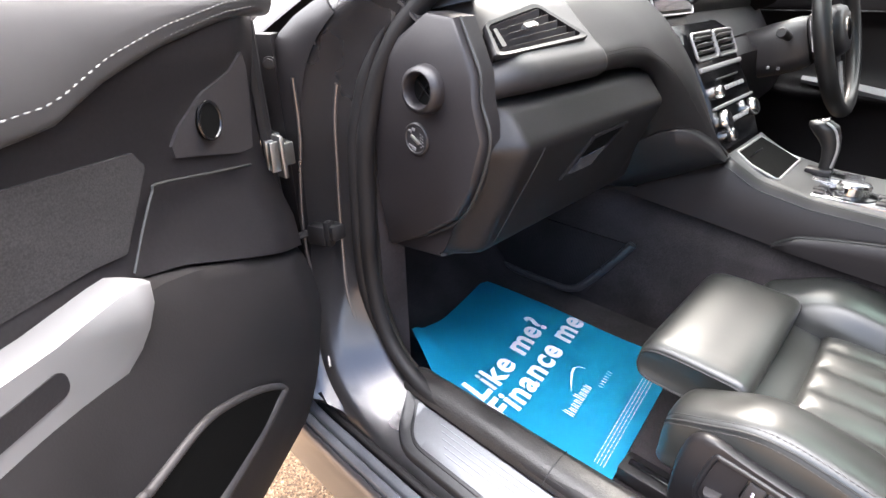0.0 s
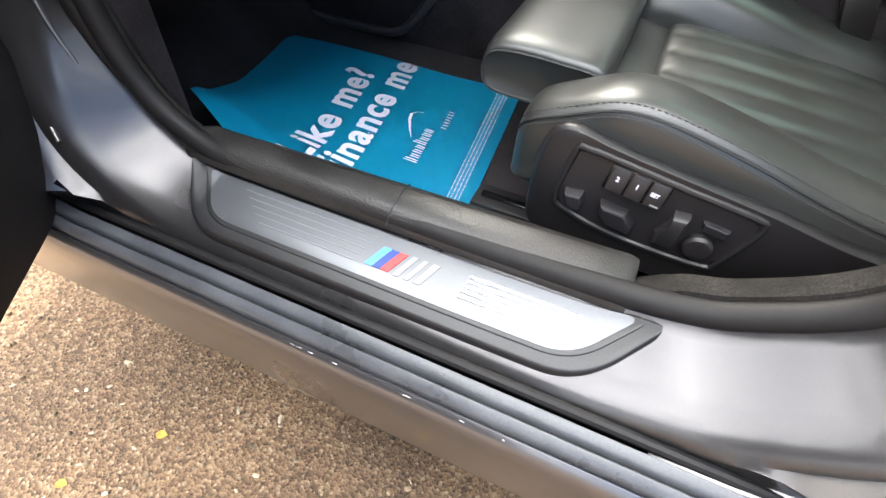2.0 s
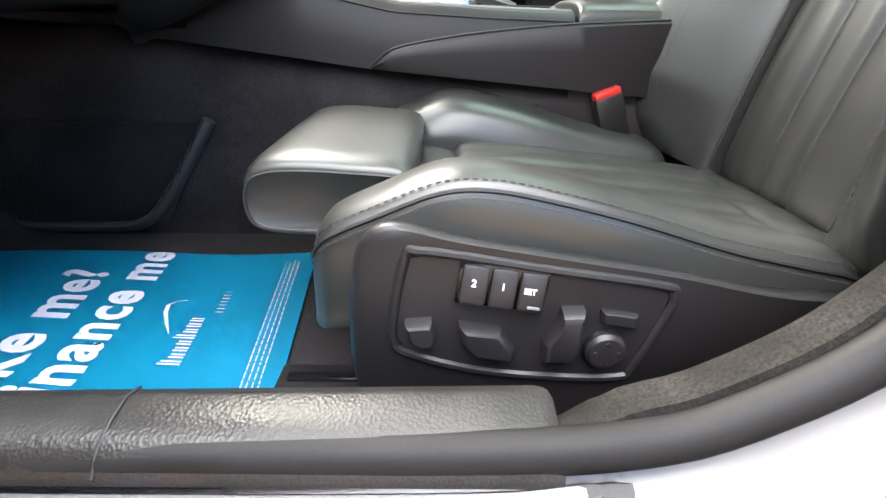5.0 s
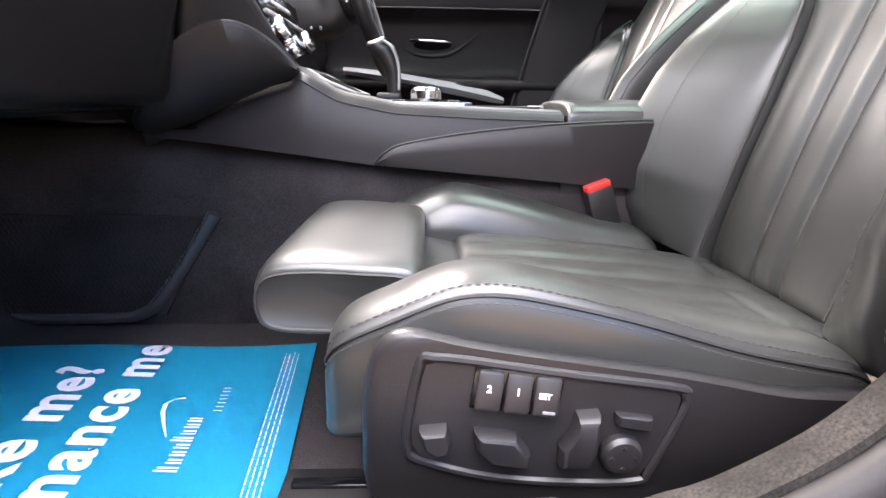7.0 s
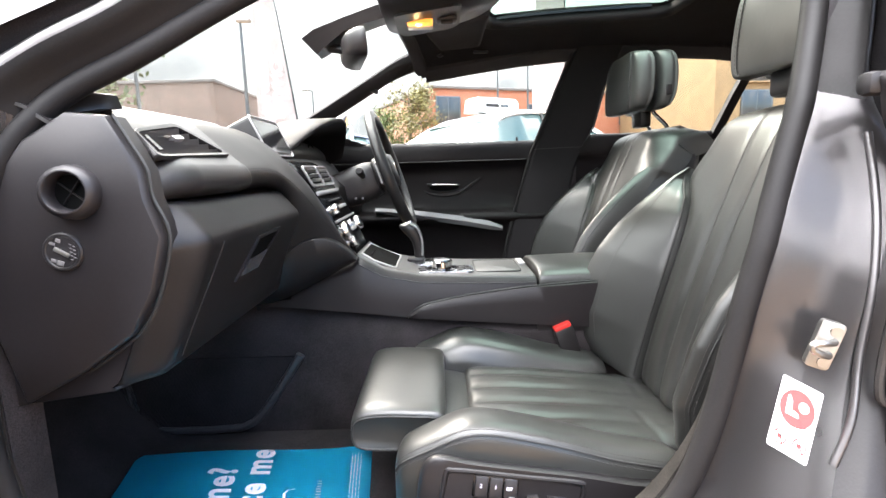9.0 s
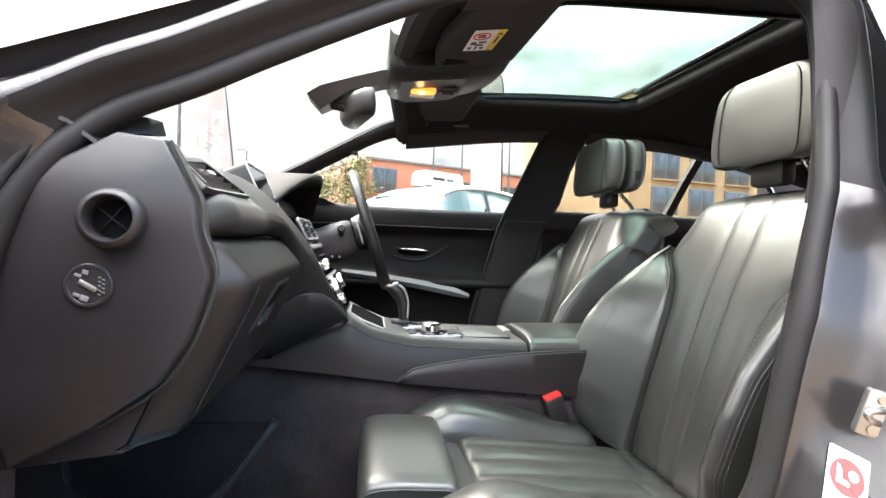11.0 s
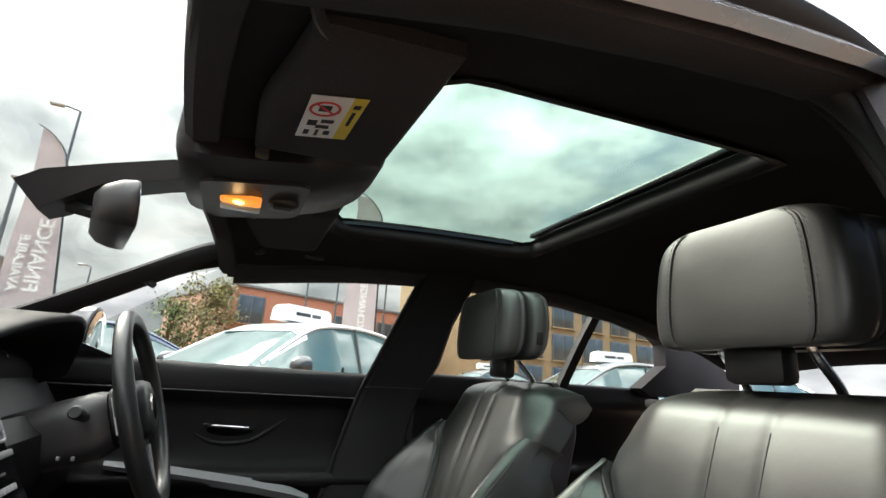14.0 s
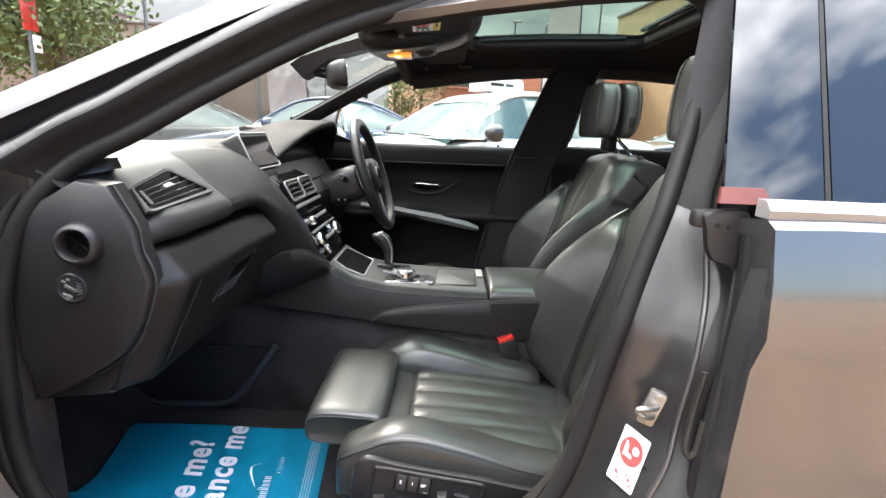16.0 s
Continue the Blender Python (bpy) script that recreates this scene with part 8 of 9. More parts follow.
for s in (-1, 1):
    vis = thing("sun_visor", (-0.10, s * 0.30, 1.26), "black fabric sun visor folded against the roof" + (", with a warning label" if s < 0 else ""), "sun visor", "sun visors")
    vb = lambda u, v: (-0.030 + 0.086 * u + 0.034 * (1 - u) / 2 * smooth_step(-0.4, 1.0, s * v), s * 0.305 + 0.150 * v, (1.2625 if s < 0 else 1.279) + 0.053 * (0.037 + 0.086 * u) - 0.03 * (abs(s * 0.305 + 0.150 * v) - 0.349))
    part("visor_body", pillow(bmesh.new(), lambda u, v: vb(u, -v), lambda u, v: 0.009 * roll(u, 6, 0.6) * roll(v, 10, 0.6), 20, 28, 0.016), FELT, vis, "anthracite visor board", smooth=60)
    part("visor_clip", block(bmesh.new(), (0.018, 0.03, 0.030), (-0.105, s * 0.150, 1.270), 0.004), PLASTIC, vis)
    part("visor_hinge", tube(bmesh.new(), catmull([(-0.066, s * 0.440, 1.258), (-0.076, s * 0.456, 1.256), (-0.082, s * 0.466, 1.262), (-0.084, s * 0.468, 1.285)], 10), 0.006, 8), PLASTIC_SOFT, vis)
    if s < 0:
        a, b, c_ = Vector((-0.067, -0.349, 1.2505)), Vector((-0.010, -0.362, 1.2535)), Vector((-0.015, -0.258, 1.2545))
        ex, ey = (b - a), (c_ - b)
        nn = ex.cross(ey).normalized()
        nn = nn if nn.z < 0 else -nn
        sp = lambda p, q, h=0.0: a + ex * p + ey * q + nn * h
        quad = lambda p0, p1, q0, q1, h: loft(bmesh.new(), [[sp(p0, q0, k), sp(p1, q0, k), sp(p1, q1, k), sp(p0, q1, k)] for k in (h - 0.0008, h)])
        lab = part("warning_label", quad(0, 0.74, 0, 1, 0.001), WHITE, vis, "white and yellow warning label", smooth=0)
        part("yellow_field", quad(0.74, 1.0, 0, 1, 0.001), YELLOW_INK, lab, smooth=0)
        part("red_ring", tube(bmesh.new(), [sp(0.33 + 0.26 * math.cos(t_), 0.27 + 0.15 * math.sin(t_), 0.0012) for t_ in [2 * math.pi * k / 28 for k in range(28)]], 0.0016, 5, closed=True), RED_INK, lab)
        part("red_bar", tube(bmesh.new(), [sp(0.15, 0.17, 0.0012), sp(0.51, 0.37, 0.0012)], 0.0014, 5), RED_INK, lab)
        for p0, p1, q0, q1 in ((0.22, 0.44, 0.20, 0.33), (0.12, 0.30, 0.55, 0.68), (0.36, 0.6, 0.52, 0.60), (0.30, 0.55, 0.66, 0.74), (0.12, 0.22, 0.80, 0.92), (0.34, 0.40, 0.78, 0.94), (0.50, 0.62, 0.80, 0.90), (0.83, 0.90, 0.30, 0.62), (0.80, 0.93, 0.14, 0.22)):
            part("printed_bar", quad(p0, p1, q0, q1, 0.0014), BLACK_INK, lab, smooth=0)

# rear-view mirror on its foot
rv = thing("rear_view_mirror", (-0.33, 0, 1.18), "black rear-view mirror hanging behind the windscreen", "rear-view mirror")
foot = [[(-0.185, y, 1.275) for y in (-0.035, 0.035)] + [(-0.185, 0.03, 1.248), (-0.185, -0.03, 1.248)], [(-0.225, -0.036, 1.268), (-0.225, 0.036, 1.268), (-0.225, 0.031, 1.238), (-0.225, -0.031, 1.238)], [(-0.30, -0.04, 1.243), (-0.30, 0.04, 1.243), (-0.30, 0.035, 1.215), (-0.30, -0.035, 1.215)], [(-0.37, -0.05, 1.215), (-0.37, 0.05, 1.215), (-0.35, 0.036, 1.178), (-0.35, -0.036, 1.178)], [(-0.40, -0.04, 1.198), (-0.40, 0.04, 1.198), (-0.37, 0.025, 1.165), (-0.37, -0.025, 1.165)]]
part("sensor_foot", loft(bmesh.new(), foot), PLASTIC, rv, "black plastic sensor foot", smooth=30)
part("ball_arm", tube(bmesh.new(), [(-0.345, 0, 1.185), (-0.30, 0, 1.178)], 0.011, 10), PLASTIC, rv)
mm = pose(-0.275, 0.0, 1.178, 0, -6, 14)
part("mirror_shell", moved(loft(bmesh.new(), [[(d, x * k, y * k) for x, y in rounded(0.225, 0.064, 0.026)] for d, k in ((-0.040, 0.55), (-0.030, 0.80), (-0.012, 0.96), (0.004, 1.0), (0.008, 0.98))]), mm), PLASTIC_SOFT, rv, "black mirror shell", smooth=60)
part("mirror_glass", moved(loft(bmesh.new(), [[(d, x, y) for x, y in rounded(0.208, 0.050, 0.020)] for d in (0.004, 0.0088)]), mm), MIRROR, rv, "mirror glass", smooth=0)
for s in (1,):
    part_clip = thing("coat_hook", (0.06, 0.50, 1.29), "small black grab handle on the roof lining", "grab handle")
    part("hook", block(bmesh.new(), (0.05, 0.012, 0.010), (0.06, 0.485, roof_z(0.06, 0.485) - 0.008), 0.004), PLASTIC, part_clip)

# ---- the paper mat on the floor ----
mat_sheet = thing("paper_floor_mat", (-0.48, -0.41, 0.285), "bright blue advertising paper mat with white words on the carpet", "paper mat")
CBR, CFR, CTI, CFL = Vector((-0.257, -0.230, 0.286)), Vector((-0.220, -0.594, 0.287)), Vector((-0.764, -0.256, 0.290)), Vector((-0.650, -0.622, 0.338))


def sheet(p, q, up=0.0):
    """p from the rear edge (0) to the front (1); q from the sill (0) inboard (1)."""
    a = CFR.lerp(CBR, q).lerp(CFL.lerp(CTI, q), p)
    curl = smooth_step(0.66, 1.0, p) * (0.030 * smooth_step(0.42, 0.0, q) + 0.004 * smooth_step(0.6, 1.0, q)) - 0.004 * math.sin(p * 7) * q
    edge_ = 0.016 * smooth_step(0.14, 0.0, q) * smooth_step(0.25, 0.7, p) + 0.012 * smooth_step(0.0, -0.2, q)
    return a + Vector((0, 0, curl + edge_ + up))


bm = bmesh.new()
n1, n2 = 40, 28
tuck = lambda p: -0.20 * min(1.0, (1.0 - p) / 0.28)
top = [[bm.verts.new(sheet(i / n1, tuck(i / n1) + (1 - tuck(i / n1)) * j / n2)) for j in range(n2 + 1)] for i in range(n1 + 1)]
for i in range(n1):
    for j in range(n2):
        bm.faces.new((top[i][j], top[i + 1][j], top[i + 1][j + 1], top[i][j + 1]))
bmesh.ops.solidify(bm, geom=bm.faces[:], thickness=0.0008)
paper = part("paper", bm, BLUE_PAPER, mat_sheet, "bright blue paper", smooth=60)


def words(text, size, p, q, thick, name):
    """Printed words running inboard; their tops point to the front of the car. They follow the sheet."""
    ob = lettering(name, text, size, Matrix(), WHITE_INK, None, thick, 0.0, 1.11)
    lx, ly = (CBR - CFR).length, (CTI - CBR).length
    inv = ORIGIN[mat_sheet]
    bm2 = bmesh.new()
    bm2.from_mesh(ob.data)
    bmesh.ops.triangulate(bm2, faces=bm2.faces[:])
    bmesh.ops.subdivide_edges(bm2, edges=[e for e in bm2.edges if e.calc_length() > 0.012], cuts=2)
    for v in bm2.verts:
        v.co = inv @ sheet(p + v.co.y / ly, q + v.co.x / lx, 0.0014)
    bm2.to_mesh(ob.data)
    bm2.free()
    ob.parent = paper
    return ob


words("Like me?", 0.082, 0.553, -0.088, 0.0024, "slogan")
words("Finance me", 0.079, 0.421, -0.098, 0.0024, "slogan")


def ink(p0, p1, q0, q1, name="printed_bar"):
    b2 = bmesh.new()
    loft(b2, [[sheet(p0 + (p1 - p0) * f, q0, 0.0014), sheet(p0 + (p1 - p0) * f, q1, 0.0014)] for f in (0, 1)], loop=False)
    return part(name, b2, WHITE_INK, paper, smooth=0)


# the maker's mark and the small print, as plain strokes
for k in range(8):
    q = 0.20 + 0.034 * k
    tall = 0.050 if k in (0, 4) else 0.034
    ink(0.232, 0.232 + tall, q, q + 0.006, "mark_stroke")
    ink(0.232, 0.232 + 0.9 * tall, q + 0.014, q + 0.020, "mark_stroke")
for k in range(7):
    ink(0.196, 0.216, 0.50 + 0.024 * k, 0.504 + 0.024 * k, "mark_stroke")
b2 = bmesh.new()
arcp = [(0.295, 0.36), (0.312, 0.42), (0.330, 0.49), (0.335, 0.54), (0.322, 0.57), (0.300, 0.58)]
loft(b2, [[sheet(p, q, 0.0014), sheet(p + 0.010 * math.sin(math.pi * k / 5), q - 0.006, 0.0014)] for k, (p, q) in enumerate(arcp)], loop=False)
part("mark_arc", b2, WHITE_INK, paper, smooth=0)
rg = random.Random(2)
for row in range(4):
    q = 0.03
    while q < 0.90:
        ln_ = rg.uniform(0.012, 0.045)
        ink(0.044 + 0.0125 * row, 0.0462 + 0.0125 * row, q, min(q + ln_, 0.92), "small_print")
        q += ln_ + 0.008

# ---- the yard outside ----
TAR = bpy.data.materials.new("worn_pebbled_tarmac")
TAR.use_nodes = True
tn, tl = TAR.node_tree.nodes, TAR.node_tree.links
tb, tco = tn["Principled BSDF"], tn.new("ShaderNodeTexCoord")
chips, patch, grit = tn.new("ShaderNodeTexVoronoi"), tn.new("ShaderNodeTexNoise"), tn.new("ShaderNodeTexNoise")
chips.inputs["Scale"].default_value, patch.inputs["Scale"].default_value, grit.inputs["Scale"].default_value = 235, 2.6, 60
patch.inputs["Detail"].default_value = 6
r1, r2 = tn.new("ShaderNodeValToRGB"), tn.new("ShaderNodeValToRGB")
cr = r1.color_ramp
cr.elements[0].color, cr.elements[1].color = (0.080, 0.048, 0.027, 1), (0.44, 0.335, 0.225, 1)
for pos, col in ((0.30, (0.165, 0.100, 0.054, 1)), (0.60, (0.235, 0.148, 0.082, 1)), (0.88, (0.32, 0.21, 0.12, 1))):
    cr.elements.new(pos).color = col
r2.color_ramp.elements[0].position, r2.color_ramp.elements[1].position = 0.3, 0.75
r2.color_ramp.elements[0].color, r2.color_ramp.elements[1].color = (0.50, 0.48, 0.46, 1), (1.22, 1.18, 1.12, 1)
tm = tn.new("ShaderNodeMix")
tm.data_type, tm.blend_type = "RGBA", "MULTIPLY"
tm.inputs["Factor"].default_value = 1
tsep = tn.new("ShaderNodeSeparateColor")
for nd in (chips, patch, grit):
    tl.new(tco.outputs["Object"], nd.inputs["Vector"])
tl.new(chips.outputs["Color"], tsep.inputs["Color"])
tl.new(tsep.outputs["Red"], r1.inputs["Fac"])
tl.new(patch.outputs["Fac"], r2.inputs["Fac"])
tl.new(r1.outputs["Color"], tm.inputs["A"])
tl.new(r2.outputs["Color"], tm.inputs["B"])
tl.new(tm.outputs["Result"], tb.inputs["Base Color"])
tb.inputs["Roughness"].default_value = 0.75
tbump = tn.new("ShaderNodeBump")
tbump.inputs["Strength"].default_value, tbump.inputs["Distance"].default_value = 0.7, 0.0035
tl.new(chips.outputs["Distance"], tbump.inputs["Height"])
tl.new(tbump.outputs["Normal"], tb.inputs["Normal"])

bm = bmesh.new()
ticks = [-900, -200, -60, -20, -8, -4, 0, 4, 8, 20, 60, 200, 900]
vs = [[bm.verts.new((x, y, 0)) for y in ticks] for x in ticks]
for i in range(len(ticks) - 1):
    for j in range(len(ticks) - 1):
        bm.faces.new((vs[i][j], vs[i + 1][j], vs[i + 1][j + 1], vs[i][j + 1]))
tagged(part("ground", bm, TAR, smooth=0), "brown pebbled tarmac with loose grit", kind="structure")
# loose stones and a few leaves beside the sill
rng = random.Random(4)
bm = bmesh.new()
for k in range(900):
    x, y = rng.uniform(-1.15, 0.55), rng.uniform(-1.62, -0.84)
    r = rng.choice((0.0018, 0.0022, 0.0028, 0.0035, 0.005))
    m = Matrix.Translation((x, y, r * 0.35)) @ Euler([rng.uniform(0, 6) for _ in range(3)]).to_matrix().to_4x4() @ Matrix.Diagonal((r * rng.uniform(0.8, 1.6), r, r * 0.7, 1))
    bmesh.ops.create_icosphere(bm, subdivisions=1, radius=1, matrix=m)
STONE = mat("mixed_gravel", (0.22, 0.16, 0.10), 0.8, vary=0.85, scale=70)
tagged(part("gravel", bm, STONE, smooth=0), "loose brown and cream grit on the tarmac", "gravel", kind="stuff")
bm = bmesh.new()
for k in range(260):
    x, y = rng.uniform(-1.15, 0.45), rng.uniform(-1.62, -0.86)
    r = rng.choice((0.0025, 0.003, 0.004, 0.0055))
    m = Matrix.Translation((x, y, 0.0016)) @ Euler((rng.uniform(-0.4, 0.4), rng.uniform(-0.4, 0.4), rng.uniform(0, 6))).to_matrix().to_4x4() @ Matrix.Diagonal((r * rng.uniform(0.9, 2.0), r * rng.uniform(0.5, 1.0), 0.0012, 1))
    bmesh.ops.create_icosphere(bm, subdivisions=1, radius=1, matrix=m)
tagged(part("stone_chips", bm, mat("pale_stone_chips", (0.46, 0.38, 0.27), 0.75, vary=0.7, scale=60), smooth=0), "pale flat stone chips and husks on the tarmac", "gravel", kind="stuff")
LEAF = mat("yellow_leaf", (0.50, 0.30, 0.05), 0.7, vary=0.3, scale=80)
for x, y, a in ((-0.547, -0.966, 20), (-0.30, -1.03, 100), (-0.62, -1.08, 200), (-0.18, -0.93, 300)):
    lf = bmesh.new()
    loft(lf, [[(0.019 * (k / 8) - 0.0095, s * 0.0068 * math.sin(math.pi * k / 8), 0.002 + 0.002 * math.sin(3 * k / 8) + 0.001 * abs(s)) for s in (-1, -0.5, 0, 0.5, 1)] for k in range(9)], loop=False)
    tagged(part("fallen_leaf", moved(lf, pose(x, y, 0.002, 4, 3, a)), LEAF), "small yellow fallen leaf on the tarmac", "leaf", "fallen leaves")


def car_paint(name, col, metal=0.4):
    return mat(name, col, 0.28, metal=metal, vary=0.06, scale=2, coat=0.8)


SILVER, DARK_BLUE, BLACK_P, WHITE_P, RED_P, GREY_P = car_paint("silver_paint", (0.62, 0.63, 0.66)), car_paint("dark_blue_paint", (0.03, 0.05, 0.10)), car_paint("black_paint", (0.015, 0.015, 0.017), 0.1), car_paint("white_paint", (0.78, 0.78, 0.78), 0.0), car_paint("red_paint", (0.45, 0.02, 0.02), 0.0), car_paint("graphite_paint", (0.09, 0.10, 0.11))
TEAL_GLASS = mat("parked_car_glass", (0.05, 0.09, 0.09), 0.04, vary=0.2, scale=1.5, spec=0.8)
TYRE = mat("tyre_rubber", (0.02, 0.02, 0.02), 0.8)


def parked_car(paint, label, m, h=1.42, sign=True, long=4.6):
    """A saloon or coupe, front to -x, its own middle at the origin."""
    C = thing("parked_car", label=label, category="car", group="parked cars", local=m)
    k = long / 4.6
    hb = h / 1.42
    body = []
    for x, w, zt, zb in ((-2.28, 0.60, 0.58, 0.32), (-2.2, 0.78, 0.66, 0.22), (-1.95, 0.86, 0.74, 0.20), (-1.5, 0.89, 0.82, 0.20), (-1.0, 0.90, 0.89, 0.20), (-0.75, 0.90, 0.93, 0.20), (0.0, 0.90, 0.95, 0.20), (0.9, 0.90, 0.98, 0.20), (1.5, 0.89, 0.99, 0.20), (1.95, 0.86, 0.97, 0.22), (2.2, 0.80, 0.92, 0.28), (2.3, 0.66, 0.80, 0.36)):
        x, zt = x * k, zt * hb
        body.append(catmull([(x, -w * 0.9, zb), (x, -w, zb + 0.18), (x, -w, (zb + zt) / 2), (x, -w * 0.985, zt - 0.10), (x, -w * 0.90, zt - 0.02), (x, -w * 0.5, zt + 0.02), (x, 0, zt + 0.03), (x, w * 0.5, zt + 0.02), (x, w * 0.90, zt - 0.02), (x, w * 0.985, zt - 0.10), (x, w, (zb + zt) / 2), (x, w, zb + 0.18), (x, w * 0.9, zb)], 40))
    body = [list(r) for r in zip(*[catmull(c, 40) for c in zip(*body)])]
    shell = part("body", loft(bmesh.new(), body), paint, C, smooth=45)
    # glasshouse: glass first, then roof and pillars over it
    st = ((-0.95, 0.90, 0.90, 0.78), (-0.60, 1.10, 0.84, 0.68), (-0.20, 1.32, 0.80, 0.60), (0.10, 1.40, 0.80, 0.57), (0.55, 1.42, 0.80, 0.56), (1.00, 1.375, 0.79, 0.56), (1.45, 1.20, 0.80, 0.60), (1.85, 0.99, 0.82, 0.72))

    def house(grow):
        rings = []
        for x, z, wb, wr in st:
            x, z = x * k, z * hb
            zb = 0.93 * hb
            rings.append([(x, -wb - grow, zb), (x, -wr - grow, z - 0.045), (x, -wr * 0.8, z - 0.008 + grow), (x, 0, z + grow), (x, wr * 0.8, z - 0.008 + grow), (x, wr + grow, z - 0.045), (x, wb + grow, zb)])
        return rings
    gh_ = [list(r) for r in zip(*[catmull(c, 40) for c in zip(*house(0.0))])]
    part("glasshouse", loft(bmesh.new(), gh_), TEAL_GLASS, C, "tinted windows", smooth=45)
    gr = [list(r) for r in zip(*[catmull(c, 40) for c in zip(*house(0.006))])]
    part("roof", loft(bmesh.new(), [[r[1], r[2], r[3], r[4], r[5]] for r in gr[10:29]], loop=False), paint, C, smooth=45)
    for s in (1, 5):
        b = 0 if s == 1 else 6
        for i0, i1 in ((0, 11), (28, 39)):
            part("pillar", loft(bmesh.new(), [[gr[i][s], gr[i][s] + (gr[i][b] - gr[i][s]) * 0.16, gr[i][s] + Vector((0, 0.06 if s == 1 else -0.06, 0.004))] for i in range(i0, i1 + 1)], loop=False), paint, C)
        part("side_rail", tube(bmesh.new(), [gr[i][s] for i in range(4, 36)], 0.018, 6), paint, C)
        part("window_post", tube(bmesh.new(), [gr[21][s], gr[20][b]], 0.016, 6), BLACK_INK, C)
        part("chrome_line", tube(bmesh.new(), [gr[i][b] + Vector((0, 0.004 if b else -0.004, 0.004)) for i in range(2, 38)], 0.008, 6), CHROME, C)
        sy = -1 if s == 1 else 1
        part("wing_mirror", loft(bmesh.new(), lathe((-0.55 * k, sy * 0.98, 0.99 * hb), (-1, 0, 0), ((-0.06, 0.07), (-0.055, 0.082), (0.02, 0.08), (0.06, 0.055), (0.085, 0.02)), 20)), BLACK_P if paint is SILVER else paint, C, smooth=60)
        part("mirror_stem", tube(bmesh.new(), [(-0.53 * k, sy * 0.93, 0.95 * hb), (-0.53 * k, sy * 0.83, 0.93 * hb)], 0.02, 6), BLACK_P, C)
        part("door_line", tube(bmesh.new(), [(-0.62 * k, sy * 0.905, 0.35), (-0.62 * k, sy * 0.908, 0.6), (-0.60 * k, sy * 0.895, 0.86 * hb)], 0.004, 5), BLACK_INK, C)
        part("door_handle", block(bmesh.new(), (0.18, 0.03, 0.03), (0.45 * k, sy * 0.905, 0.80 * hb), 0.01), paint, C)
        for x in (-1.42 * k, 1.42 * k):
            wl_ = part("wheel", loft(bmesh.new(), lathe((x, sy * 0.80, 0.33), (0, sy, 0), ((-0.1, 0.30), (-0.09, 0.33), (0.09, 0.33), (0.105, 0.30), (0.10, 0.23)), 28)), TYRE, C, smooth=40)
            part("rim", loft(bmesh.new(), lathe((x, sy * 0.80, 0.33), (0, sy, 0), ((0.06, 0.23), (0.10, 0.225), (0.085, 0.08), (0.095, 0.03)), 24)), SATIN, wl_)
        part("headlight", block(bmesh.new(), (0.22, 0.30, 0.10), (-2.07 * k, sy * 0.62, 0.64 * hb), 0.04, (0, -14, sy * 22)), GLOSS_BLACK, C)
    for y0 in (-0.35, 0.25):
        part("wiper", tube(bmesh.new(), [(-0.93 * k, y0 - 0.25, 0.945 * hb), (-0.90 * k, y0 + 0.30, 0.955 * hb)], 0.010, 5), BLACK_INK, C)
    if sign:
        roof_sign(m @ Matrix.Translation((0.25 * k, 0, 1.415 * hb)) @ Matrix.Scale(0.78, 4))
    return C


def roof_sign(m):
    R = thing("roof_sign", label="white showroom sign standing on a parked car's roof", category="sign", group="roof signs", local=m)
    part("board", loft(bmesh.new(), [[(x * k, y, 0.0 + z) for x, z in ((-0.42, 0.0), (-0.40, 0.16), (-0.34, 0.205), (0.34, 0.205), (0.40, 0.16), (0.42, 0.0))] for y, k in ((-0.13, 0.97), (-0.10, 1.0), (0.10, 1.0), (0.13, 0.97))]), WHITE_P, R, smooth=40)
    for j, (a, b) in enumerate(((-0.22, 0.02), (0.05, 0.2))):
        part("printed_bar", block(bmesh.new(), (b - a, 0.004, 0.045), ((a + b) / 2, -0.132, 0.10), 0.001), BLACK_P if j == 0 else GREY_P, R)


def yard(x, y, turn=0.0):
    return pose(x, y, 0, 0, 0, turn)


parked_car(SILVER, "silver parked coupe with a white roof sign", yard(0.32, 4.45, 34), 1.49)
parked_car(GREY_P, "graphite parked saloon with a white roof sign", yard(5.1, 5.6, -8), 1.46)
parked_car(DARK_BLUE, "dark blue parked saloon across the yard", yard(-2.35, 7.2, 14), 1.50, sign=False)
parked_car(BLACK_P, "black parked coupe with a white roof sign", yard(-4.9, 6.6, 24), 1.42)
parked_car(GREY_P, "grey parked saloon with a white roof sign", yard(-3.4, 10.2, 10), 1.44)
parked_car(WHITE_P, "white parked hatchback further back", yard(0.2, 12.4, 0), 1.48)
parked_car(WHITE_P, "white parked car with a roof sign", yard(9.6, 6.9, -12), 1.52)
parked_car(RED_P, "red parked car behind", yard(15.5, 6.0, 10), 1.50)
parked_car(RED_P, "dark red parked car with a white roof sign", yard(-12.2, 13.2, 60), 1.50)
parked_car(BLACK_P, "black parked car further back", yard(6.4, 12.2, 5), 1.46)
parked_car(SILVER, "silver parked saloon further back", yard(-8.2, 9.0, 30), 1.45)

# flags, lamp posts
FLAG = mat("mauve_flag_cloth", (0.50, 0.45, 0.46), 0.8, vary=0.12, scale=3, fine=0.1, fine_scale=300)
FLAG_INK = mat("pale_flag_ink", (0.74, 0.72, 0.70), 0.8, vary=0.05)


